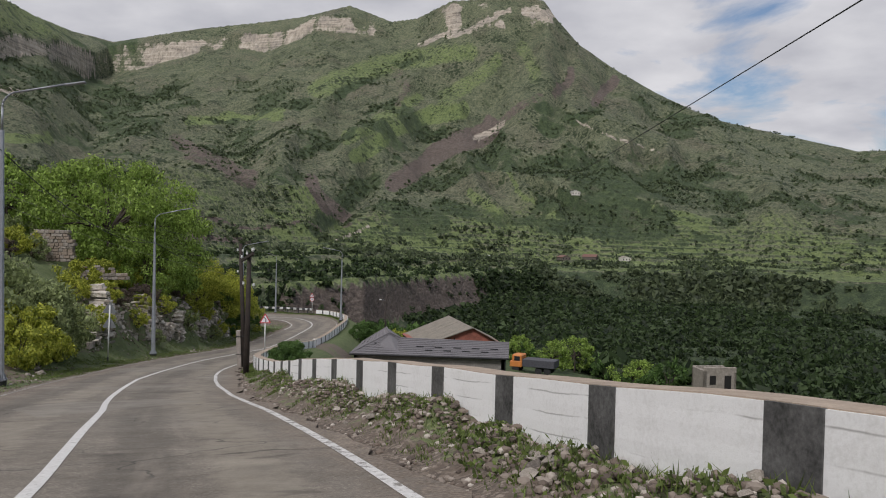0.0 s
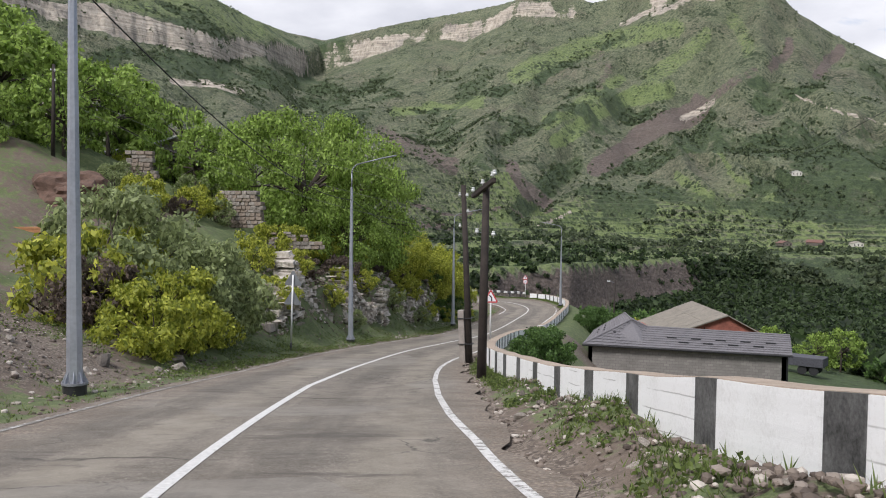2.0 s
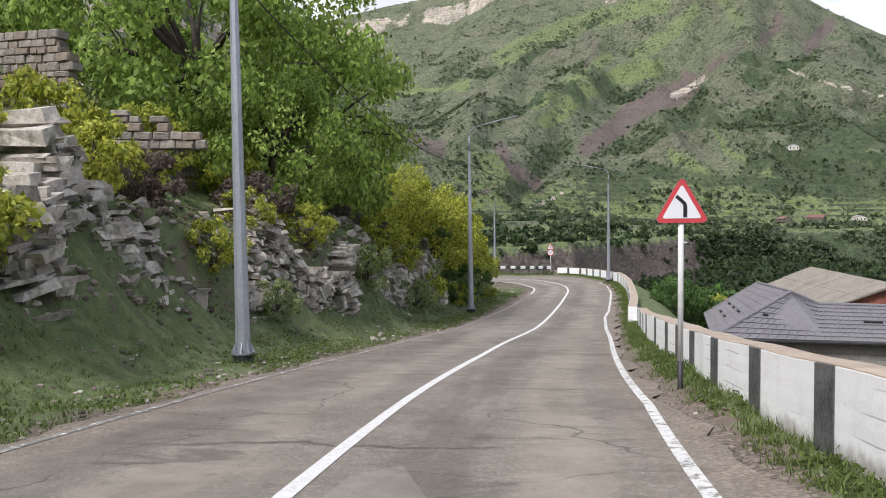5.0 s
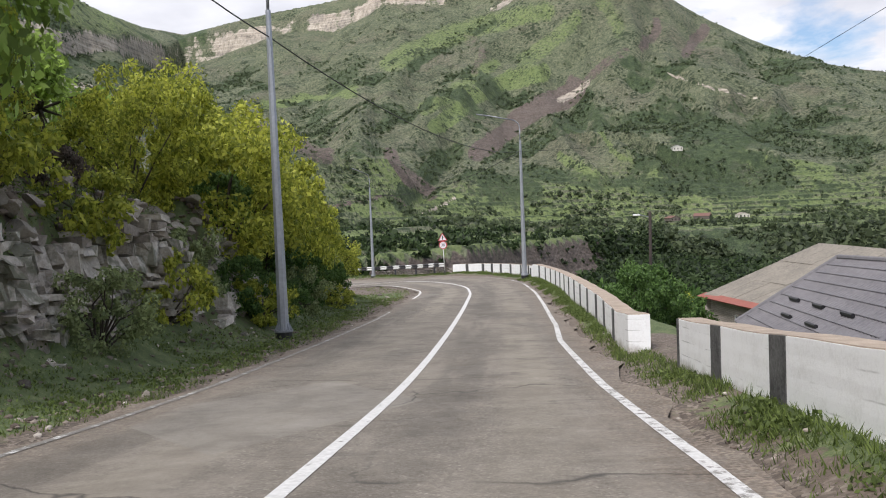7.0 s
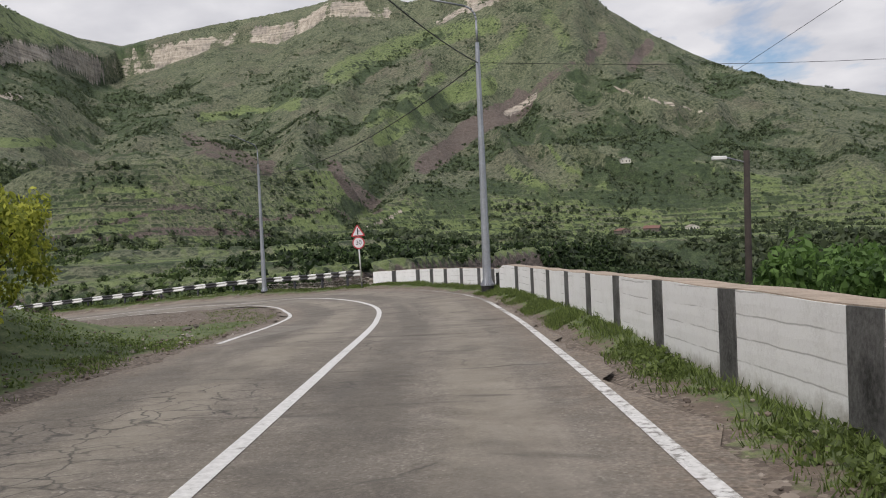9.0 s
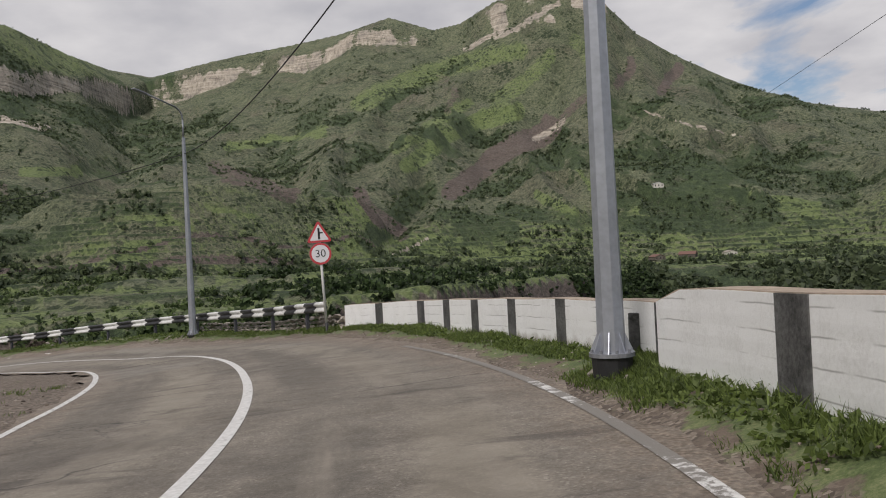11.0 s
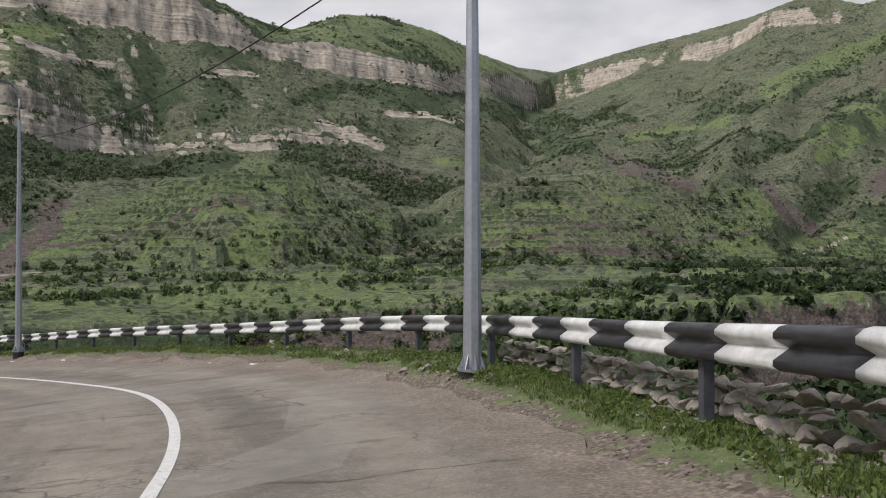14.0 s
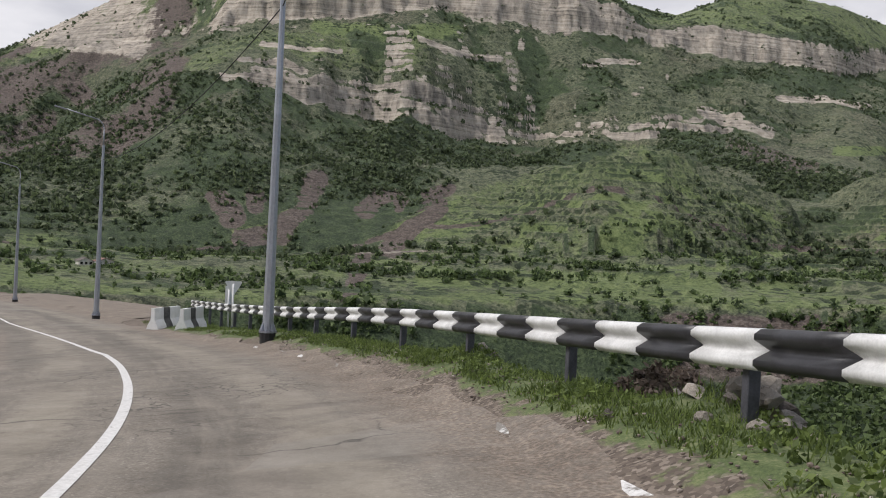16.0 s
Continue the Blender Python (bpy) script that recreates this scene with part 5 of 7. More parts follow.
# ---- road signs ----
def tri_plate(bm, w, y0, y1, r):
    """An upright triangle with rounded corners in the xz plane, its base at z = 0."""
    h = w * math.sqrt(3) / 2
    pts = []
    for cx, cz, a0 in ((w / 2 - r * 1.732, r, -90), (0, h - 2 * r, 30), (-w / 2 + r * 1.732, r, 150)):
        for k in range(6):
            a = math.radians(a0 + k * 24)
            pts.append((cx + r * math.cos(a), cz + r * math.sin(a)))
    f = [bm.verts.new((x, y0, z)) for x, z in pts]
    b = [bm.verts.new((x, y1, z)) for x, z in pts]
    bm.faces.new(f), bm.faces.new(b[::-1])
    for i in range(len(pts)):
        j = (i + 1) % len(pts)
        bm.faces.new((f[j], f[i], b[i], b[j]))
    return h
def sign_post(parent, tall, dark=0.35):
    bm = bmesh.new()
    tube(bm, (0, 0, dark), (0, 0, tall), 0.038, 0.038, 12)
    part("post", bm, M_white, parent, "white steel post", True)
    bm = bmesh.new()
    tube(bm, (0, 0, -0.4), (0, 0, dark), 0.040, 0.040, 12)
    part("post_foot", bm, M_black, parent, "black painted foot", True)
def warning_plate(parent, z, glyph, W=0.76):
    bm = bmesh.new()
    tri_plate(bm, W + 0.012, -0.05, -0.038, 0.055)
    bmesh.ops.translate(bm, verts=bm.verts, vec=(0, 0, z - 0.006))
    plate = part("plate", bm, M_back, parent, "grey sheet back")
    bm = bmesh.new(); tri_plate(bm, W, -0.054, -0.050, 0.05); bmesh.ops.translate(bm, verts=bm.verts, vec=(0, 0, z)); part("border", bm, M_red, plate, "red border")
    bm = bmesh.new(); tri_plate(bm, W - 0.20, -0.058, -0.054, 0.02); bmesh.ops.translate(bm, verts=bm.verts, vec=(0, 0, z + 0.058)); part("face", bm, M_face, plate, "white face")
    bm = bmesh.new()
    for poly in glyph:
        f = [bm.verts.new((x * W * 1.184, -0.062, z + zz * W * 1.184)) for x, zz in poly]
        b = [bm.verts.new((x * W * 1.184, -0.058, z + zz * W * 1.184)) for x, zz in poly]
        bm.faces.new(f), bm.faces.new(b[::-1])
        for i in range(len(poly)):
            j = (i + 1) % len(poly)
            bm.faces.new((f[j], f[i], b[i], b[j]))
    bmesh.ops.recalc_face_normals(bm, faces=bm.faces)
    part("symbol", bm, M_ink, plate, "black symbol")
    return plate
BEND = [[(0.02, 0.085), (0.08, 0.085), (0.08, 0.26), (0.02, 0.26)], [(0.02, 0.26), (0.08, 0.26), (0.062, 0.315), (0.012, 0.285)], [(0.012, 0.285), (0.062, 0.315), (-0.07, 0.435), (-0.105, 0.395)]]
SIDE_ROAD = [[(-0.035, 0.10), (0.030, 0.10), (0.030, 0.47), (-0.035, 0.47)], [(0.030, 0.285), (0.135, 0.295), (0.135, 0.325), (0.030, 0.33)]]
z = ground_at(-8.66, 56.9)
sign = thing("road_sign", pose(-8.66, 56.91, z, 0.6, 0, 12), "triangular bend warning sign with a red border on a white post", "road sign")
sign_post(sign, 2.75, 0.42)
warning_plate(sign, 2.27, BEND, 0.72)
z = ground_at(-21.85, 131.8)
sign = thing("road_sign", pose(-21.80, 131.75, z - 0.05, 0.5, -2.0, 16), "side road warning above a round speed limit sign, white post", "road sign")
sign_post(sign, 3.09, 0.36)
warning_plate(sign, 2.72, SIDE_ROAD, 0.76)
bm = bmesh.new(); tube(bm, (0, -0.038, 2.385), (0, -0.05, 2.385), 0.325, 0.325, 40); disc = part("disc", bm, M_back, sign, "grey sheet back")
bm = bmesh.new(); tube(bm, (0, -0.050, 2.385), (0, -0.054, 2.385), 0.318, 0.318, 40); part("border", bm, M_red, disc, "red ring")
bm = bmesh.new(); tube(bm, (0, -0.054, 2.385), (0, -0.058, 2.385), 0.258, 0.258, 40); part("face", bm, M_face, disc, "white face")
txt = bpy.data.curves.new("digits", "FONT")
txt.body, txt.size, txt.extrude, txt.align_x, txt.align_y, txt.offset = "30", 0.305, 0.002, "CENTER", "CENTER", -0.002
tob = new("digits", txt)
tme = bpy.data.meshes.new_from_object(tob)
bpy.data.objects.remove(tob)
tme.materials.clear(); tme.materials.append(M_ink)
num = new("digits", tme)
num.parent = disc
num.matrix_basis = pose(0, -0.061, 2.385, 90, 0, 0) @ Matrix.Diagonal((1.05, 1.05, 1, 1))
tagged(num, "black digits 30")
z = ground_at(-15.6, 50.6)
sign = thing("road_sign", pose(-15.6, 50.6, z, 0, -1.5, 195), "two triangular warning signs seen from their grey backs", "road sign")
sign_post(sign, 3.15, 0.35)
warning_plate(sign, 2.72, BEND)
warning_plate(sign, 1.92, SIDE_ROAD)
for x, y, turn, down in ((-66.5, 150.6, 250, True), (-69.5, 151.4, 250, False)):
    z = ground_at(x, y)
    sign = thing("road_sign", pose(x, y, z, 0, 0, turn), "pale back of a road sign on a white post", "road sign")
    sign_post(sign, 1.75, 0.1)
    bm = bmesh.new()
    if down:
        tri_plate(bm, 0.7, -0.05, -0.038, 0.045)
        bmesh.ops.transform(bm, matrix=pose(0, 0, 1.85, 0, 180, 0), verts=bm.verts)
    else:
        box(bm, -0.16, -0.05, 1.1, 0.16, -0.038, 1.9, 0.004)
    part("plate", bm, M_white, sign)
# short delineator by the lamp in the bend
z = ground_at(-13.95, 117.6)
post = thing("marker_post", pose(-14.35, 117.3, z, 0, 1, 0), "short dark wooden marker post in the grass", "post")
bm = bmesh.new(); box(bm, -0.06, -0.05, -0.3, 0.06, 0.05, 0.52, 0.01); part("post", bm, M_stripe, post)

# ---- buildings below the road ----
M_tile = corrugated("grey_metal_tile", (0.11, 0.105, 0.112), (0.20, 0.19, 0.20), 0.3, 0)
M_slate = corrugated("weathered_slate", (0.13, 0.118, 0.098), (0.31, 0.275, 0.225), 0.3, 0)
M_blockwall = masonry("grey_block_wall", ((0.20, 0.185, 0.17), (0.25, 0.235, 0.215)), (0.15, 0.14, 0.13), 0.4, 0.2)
M_redwall = plain("red_plaster", (0.24, 0.085, 0.06), 0.9, 0, 0.35, 1.5, 0.02)
M_brick = masonry("pale_brick", ((0.42, 0.36, 0.31), (0.50, 0.44, 0.39)), (0.30, 0.27, 0.25), 0.26, 0.085)
# near-black for solid panels that stand in for the shade inside openings
M_dark = plain("opening_shade_black", (0.012, 0.011, 0.010), 0.9)
M_rust = plain("rusty_steel", (0.16, 0.055, 0.028), 0.85, 0.2, 0.4, 6, 0.01)

def slab(bm, pts, thick):
    """A roof sheet over four or three corners, given anticlockwise from above."""
    pts = [Vector(p) for p in pts]
    nrm = (pts[1] - pts[0]).cross(pts[2] - pts[0]).normalized()
    t = [bm.verts.new(p) for p in pts]
    b = [bm.verts.new(p - nrm * thick) for p in pts]
    bm.faces.new(t), bm.faces.new(b[::-1])
    for i in range(len(pts)):
        j = (i + 1) % len(pts)
        bm.faces.new((t[j], t[i], b[i], b[j]))

def ribs(bm, a, b, c, d, count, size):
    """Raised ribs on a roof plane that run from edge ab (eave) to edge dc (ridge)."""
    a, b, c, d = (Vector(p) for p in (a, b, c, d))
    nrm = (b - a).cross(d - a).normalized()
    for k in range(count):
        u = (k + 0.5) / count
        p, q = a.lerp(b, u), d.lerp(c, u)
        w = (b - a).normalized() * size
        vs = [bm.verts.new(v) for v in (p - w, p + w, p + nrm * size, q - w, q + w, q + nrm * size)]
        for f in ((0, 1, 2), (5, 4, 3), (0, 2, 5, 3), (1, 4, 5, 2), (0, 3, 4, 1)):
            bm.faces.new([vs[i] for i in f])

def steps(bm, a, b, c, d, count, lift):
    """Tile courses: shallow steps across a roof plane from eave ab to ridge dc."""
    a, b, c, d = (Vector(p) for p in (a, b, c, d))
    nrm = (b - a).cross(d - a).normalized()
    for k in range(count):
        u0, u1 = k / count, (k + 1) / count
        p0, p1, q0, q1 = a.lerp(d, u0), b.lerp(c, u0), a.lerp(d, u1), b.lerp(c, u1)
        vs = [bm.verts.new(v) for v in (p0 + nrm * lift, p1 + nrm * lift, q1 + nrm * 0.004, q0 + nrm * 0.004, p0, p1)]
        bm.faces.new(vs[:4]), bm.faces.new((vs[4], vs[5], vs[1], vs[0]))

def tile_house():
    o = Vector((-0.5, 85.5, -4.2))
    h = thing("house", Matrix.Translation(o), "long grey block house with a dark metal tile roof", "house")
    x0, x1, y0, y1, ze = -7.5, 6.8, 81.2, 89.2, 0.95
    L = lambda x, y, z: Vector((x, y, z)) - o
    def wall_part(name, a, b, zt, mat=M_blockwall):
        bm = bmesh.new()
        a, b = Vector((*a, 0)), Vector((*b, 0))
        d = (b - a).normalized(); nn = Vector((-d.y, d.x, 0)) * 0.3
        vs = [a, b, b + nn, a + nn]
        lo = [bm.verts.new(Vector((v.x, v.y, -6.5)) - o) for v in vs]
        hi = [bm.verts.new(Vector((v.x, v.y, zt)) - o) for v in vs]
        bm.faces.new(lo[::-1]), bm.faces.new(hi)
        for i in range(4):
            bm.faces.new((lo[i], lo[(i + 1) % 4], hi[(i + 1) % 4], hi[i]))
        return part(name, bm, mat, h)
    i = 0.35
    south = wall_part("wall", (x0 + i, y0 + i), (x1 - i, y0 + i), ze)
    wall_part("wall", (x1 - i, y0 + i), (x1 - i, y1 - i), ze), wall_part("wall", (x1 - i, y1 - i), (x0 + i, y1 - i), ze), wall_part("wall", (x0 + i, y1 - i), (x0 + i, y0 + i), ze)
    SW, SE, S1 = L(x0, y0, ze), L(x1, y0, ze), L(-3.1, y0, ze)
    P, Q, N = L(-4.24, 83.87, 2.59), L(-5.15, 88.95, 2.48), L(-7.65, 89.1, 0.86)
    V, E = L(-3.1, 84.2, 2.05), L(6.9, 84.2, 1.92)
    NE, NV, NW2 = L(6.9, 87.4, ze), L(-2.7, 87.4, ze), L(-2.6, 89.1, 0.86)
    planes = ((N, SW, P, Q), (SW, S1, V, P), (S1, SE, E, V), (NE, NV, V, E), (V, NW2, Q, P))
    for k, pl in enumerate(planes):
        bm = bmesh.new()
        slab(bm, pl, 0.09)
        roof = part("roof", bm, M_tile, h, "dark grey metal tile roof")
        if k > 2:
            continue
        a, b, c, d = pl
        courses, count = (9, 40) if k == 0 else (9, 12 if k == 1 else 46)
        for i in range(courses):
            bm = bmesh.new()
            steps(bm, a.lerp(d, i / courses), b.lerp(c, i / courses), b.lerp(c, (i + 1) / courses), a.lerp(d, (i + 1) / courses), 1, 0.05)
            part("tile_course", bm, M_tile, roof)
        for i in range(count):
            bm = bmesh.new()
            ribs(bm, a.lerp(b, i / count), a.lerp(b, (i + 1) / count), d.lerp(c, (i + 1) / count), d.lerp(c, i / count), 1, 0.045)
            part("rib", bm, M_tile, roof)
        nrm = (b - a).cross(d - a).normalized()
        for i in range(5 if k == 0 else (1 if k == 1 else 9)):
            u, v = ((0.16 + 0.12 * i, 0.25 if i % 2 else 0.42) if k == 0 else (0.15 + 0.085 * i, 0.3 if i % 2 else 0.5))
            q0 = a.lerp(b, u).lerp(d.lerp(c, u), v) + nrm * 0.07
            q1 = a.lerp(b, u + (0.085 if k == 0 else 0.07)).lerp(d.lerp(c, u + (0.085 if k == 0 else 0.07)), v) + nrm * 0.07
            bm = bmesh.new(); tube(bm, q0, q1, 0.05, 0.05, 6); part("snow_guard", bm, M_ink, roof)
    for a, b in ((P, Q), (SW, P), (V, E), (P, V), (N, Q)):
        bm = bmesh.new(); tube(bm, a + Vector((0, 0, 0.03)), b + Vector((0, 0, 0.03)), 0.075, 0.075, 8); part("ridge_cap", bm, M_tile, h)
    bm = bmesh.new(); box(bm, x0 - 0.05 - o.x, y0 - 0.1 - o.y, ze - 0.12 - o.z, x1 + 0.05 - o.x, y0 + 0.02 - o.y, ze - 0.02 - o.z, 0.02); part("gutter", bm, M_ink, h)
    bm = bmesh.new(); tube(bm, (x1 - 0.3 - o.x, y0 + 0.25 - o.y, -6 - o.z), (x1 - 0.3 - o.x, y0 + 0.25 - o.y, ze - 0.1 - o.z), 0.06, 0.06, 8); part("downpipe", bm, M_ink, h)
    bm = bmesh.new(); box(bm, 0.3 - o.x, y0 + i - 0.04 - o.y, -2.7 - o.z, 1.9 - o.x, y0 + i + 0.05 - o.y, -2.0 - o.z); part("window", bm, M_dark, south, "black panel for the shade in a window opening")
    # black slips on the solid wall stand in for shaded vent slots
    for k in range(14):
        bm = bmesh.new()
        xx = -1.8 + k * 0.58
        box(bm, xx - o.x, y0 + i - 0.03 - o.y, -1.28 - o.z, xx + 0.1 - o.x, y0 + i + 0.02 - o.y, -1.08 - o.z)
        part("vent", bm, M_dark, south)
tile_house()

def slate_barn():
    o = Vector((1.5, 105.0, -5.0))
    h = thing("barn", Matrix.Translation(o), "old barn with weathered slate roof and red gable", "barn")
    e, g = Vector((-5.5, 109.3, -0.62)), Vector((5.2, 109.3, -0.6))     # far eaves
    en, gn = Vector((-2.4, 98.6, -0.62)), Vector((6.9, 99.6, -0.45))      # near eaves
    a, an = Vector((-0.05, 109.3, 1.75)), Vector((3.2, 99.1, 1.55))      # ridge ends
    bm = bmesh.new()
    slab(bm, [p - o for p in (e, en, an, a)], 0.08)
    slab(bm, [p - o for p in (gn, g, a, an)], 0.08)
    part("roof", bm, M_slate, h, "weathered beige slate roof sheets")
    for u in (0.0, 0.33, 0.66):
        for v in np.arange(0.0, 1.0, 0.125):
            bm = bmesh.new()
            q = lambda uu, vv: (e.lerp(en, vv)).lerp(a.lerp(an, vv), uu) - o
            nrm = (en - e).cross(a - e).normalized() * (0.015 + 0.03 * random.random())
            slab(bm, [q(u, v) + nrm, q(u, v + 0.123) + nrm, q(u + 0.34, v + 0.123) + nrm * 0.6, q(u + 0.34, v) + nrm * 0.6], 0.012)
            part("roof_sheet", bm, M_slate, h)
    bm = bmesh.new()
    d = Vector((0, 0.35, 0))
    vs = [bm.verts.new(p - o + k * d) for k in (1, 2) for p in (Vector((-2.0, 98.7, -7)), Vector((6.6, 99.6, -7)), gn, an - Vector((0, 0, 0.1)), en)]
    bm.faces.new(vs[:5]), bm.faces.new(vs[5:][::-1])
    for i in range(5):
        j = (i + 1) % 5
        bm.faces.new((vs[j], vs[i], vs[5 + i], vs[5 + j]))
    gable = part("gable", bm, M_redwall, h, "faded red gable wall")
    # black discs on the gable stand in for the shade of round holes
    for u in (0.36, 0.6):
        p = (en.lerp(gn, u) + Vector((0, 0.33, 0.75))) - o
        bm = bmesh.new(); tube(bm, p + Vector((0, -0.02, 0)), p + Vector((0, 0.1, 0)), 0.27, 0.27, 16); part("round_opening", bm, M_dark, gable)
    bm = bmesh.new()
    side = [Vector((-5.3, 109.2, -7)), Vector((-2.2, 98.8, -7)), en + Vector((0.2, 0.1, 0)), e + Vector((0.2, 0, 0))]
    vs = [bm.verts.new(p - o + k * Vector((0.3, 0.1, 0))) for k in (0, 1) for p in side]
    for f in ((0, 3, 2, 1), (4, 5, 6, 7), (0, 1, 5, 4), (1, 2, 6, 5), (2, 3, 7, 6), (3, 0, 4, 7)):
        bm.faces.new([vs[i] for i in f])
    brick_side = part("wall", bm, M_brick, h, "pale brick side wall")
    on = pose(-4.36 - o.x, 106.05 - o.y, 0, 0, 0, -73.4)
    bm = bmesh.new(); box(bm, -0.38, -0.06, -2.75 - o.z, 0.38, 0.02, -1.3 - o.z, 0.01, on); win = part("window", bm, M_dark, brick_side, "dark window with a white frame")
    for b in ((-0.44, -0.09, -2.8, -0.36, 0.02, -1.24), (0.36, -0.09, -2.8, 0.44, 0.02, -1.24), (-0.36, -0.09, -2.8, 0.36, 0.02, -2.72), (-0.36, -0.09, -1.32, 0.36, 0.02, -1.24), (-0.03, -0.085, -2.72, 0.03, 0.02, -1.32)):
        bm = bmesh.new(); box(bm, b[0], b[1], b[2] - o.z, b[3], b[4], b[5] - o.z, 0.01, on); part("frame", bm, M_white, win, "white frame")
    bm = bmesh.new(); box(bm, 1.2, -0.9, -5.6 - o.z, 1.65, -0.05, -2.05 - o.z, 0.01, on); part("pier", bm, M_blockwall, h, "grey block pier")
    bm = bmesh.new(); box(bm, 3.0, -1.1, -5.6 - o.z, 7.2, -0.8, -2.0 - o.z, 0.01, on); part("annex_wall", bm, M_blockwall, h, "grey block annex wall")
    bm = bmesh.new()
    back = [Vector((-5.3, 109.2, -7)), Vector((5.0, 109.2, -7)), g, a - Vector((0, 0, 0.12)), e]
    vs = [bm.verts.new(p - o + k * Vector((0, -0.3, 0))) for k in (0, 1) for p in back]
    bm.faces.new(vs[:5][::-1]), bm.faces.new(vs[5:])
    for i in range(5):
        j = (i + 1) % 5
        bm.faces.new((vs[i], vs[j], vs[5 + j], vs[5 + i]))
    part("wall", bm, M_brick, h, "pale brick end wall")
    bm = bmesh.new(); slab(bm, [p - o for p in (e + Vector((-0.3, 0.2, -0.05)), en + Vector((-0.3, -0.2, -0.05)), en + Vector((0.15, -0.2, 0.12)), e + Vector((0.15, 0.2, 0.12)))], 0.05); part("fascia", bm, plain("red_sheet", (0.28, 0.09, 0.065), 0.7), h, "faded red eave sheet")
slate_barn()
z = ground_at(-8.0, 110.0)
yp = thing("utility_pole", pose(-8.0, 110.0, z, 0, 0.8, 0), "thin wooden yard pole with a small lamp", "utility pole", "wooden line poles")
bm = bmesh.new(); tube(bm, (0, 0, -0.4), (0, 0, 3.6 - z), 0.10, 0.075, 9); part("pole", bm, M_wood, yp, smooth_shade=True)
bm = bmesh.new(); tube(bm, (0, 0, 3.3 - z), (-0.55, -0.1, 3.45 - z), 0.02, 0.02, 6); part("arm", bm, M_pole2, yp)
bm = bmesh.new(); box(bm, -0.85, -0.16, 3.38 - z, -0.5, 0.0, 3.48 - z, 0.02); part("lamp_head", bm, M_white, yp)

def truck():
    x, y = 10.6, 119.5
    z = ground_at(x, y)
    t = thing("truck", pose(x, y, z, 0, 0, -20), "parked lorry with an orange cab and dark cargo bed", "truck")
    orange, glass = plain("orange_paint", (0.55, 0.20, 0.05), 0.5), plain("dark_glass", (0.02, 0.025, 0.03), 0.15)
    bm = bmesh.new(); box(bm, -2.6, -1.1, 0.75, -0.9, 1.1, 1.55, 0.08); box(bm, -2.35, -1.05, 1.5, -0.95, 1.05, 2.4, 0.12); cab = part("cab", bm, orange, t, "orange cab")
    bm = bmesh.new(); box(bm, -2.40, -0.9, 1.62, -2.33, 0.9, 2.2, 0.02); part("windscreen", bm, glass, cab)
    for s in (-1.07, 1.02):
        bm = bmesh.new(); box(bm, -2.0, s, 1.6, -1.2, s + 0.05, 2.2, 0.02); part("side_window", bm, glass, cab)
    bm = bmesh.new(); box(bm, -0.8, -1.2, 0.9, 3.6, 1.2, 1.9, 0.04); part("cargo_bed", bm, M_post, t, "dark cargo bed")
    for xx in (-1.8, 1.4, 2.6):
        for yy in (-1.05, 0.8):
            bm = bmesh.new(); tube(bm, (xx, yy, 0.48), (xx, yy + 0.25, 0.48), 0.48, 0.48, 16); part("wheel", bm, M_black, t)
truck()

# ---- stones ----
def rock_mesh(name, seed, flat, mat, sub=2):
    bm = bmesh.new()
    bmesh.ops.create_icosphere(bm, subdivisions=sub, radius=0.5)
    rnd = random.Random(seed)
    cuts = [(Vector((rnd.uniform(-1, 1), rnd.uniform(-1, 1), rnd.uniform(-1, 1))).normalized(), rnd.uniform(0.17, 0.36)) for _ in range(13)]
    for v in bm.verts:
        for nrm, lim in cuts:
            k = v.co.dot(nrm)
            if k > lim:
                v.co -= nrm * (k - lim)
        v.co += noise.noise_vector(v.co * 4 + Vector((seed, 0, 0))) * 0.02
        v.co.z *= flat
    me = bpy.data.meshes.new(name)
    bm.to_mesh(me)
    bm.free()
    me.materials.append(mat)
    return me
ROCKS = [rock_mesh("stone", k, 0.55 + 0.1 * (k % 4), (M_stone, M_stone_w, M_stone, M_stone_d)[k % 4]) for k in range(8)]
SLABS = [rock_mesh("boulder", 20 + k, 0.45 + 0.12 * (k % 3), (M_stone_w, M_stone_w, M_stone)[k % 3]) for k in range(6)]
rr = random.Random(5)
def put_stone(s, o, size, lift=0.0, meshes=ROCKS, name="stone", label="loose pale limestone block lying in the grass", group="loose stones", squash=1.0):
    p = at(s, o)
    z = ground_at(p.x, p.y)
    ob = new(name, rr.choice(meshes))
    ob.matrix_basis = Matrix.Translation((p.x, p.y, z + size * 0.12 + lift)) @ pose(0, 0, 0, rr.uniform(-25, 25), rr.uniform(-25, 25), rr.uniform(0, 360)) @ Matrix.Diagonal((size * rr.uniform(0.8, 1.4), size * rr.uniform(0.8, 1.2), size * squash, 1))
    return tagged(ob, label, "stone", group)
for _ in range(40):
    put_stone(rr.uniform(27, 60), rr.uniform(1.9, 2.75), rr.uniform(0.09, 0.26))
for _ in range(75):
    put_stone(rr.choice((rr.uniform(29, 46), rr.gauss(38, 3))), rr.uniform(2.15, 2.8), rr.uniform(0.07, 0.19), rr.uniform(0.0, 0.05), SLABS, label="broken stone and concrete rubble heaped at the parapet's foot", group="rubble by the parapet")
for _ in range(26):
    put_stone(rr.uniform(58, 140), -rr.uniform(4.9, 6.6), rr.uniform(0.10, 0.34))
for s, o, sz in ((62.6, -6.0, 0.75), (64.2, -6.5, 0.6), (91.5, -5.3, 0.5), (93.2, -5.6, 0.34), (60.5, -7.2, 0.5), (58.8, -6.9, 0.4)):
    put_stone(s, o, sz)
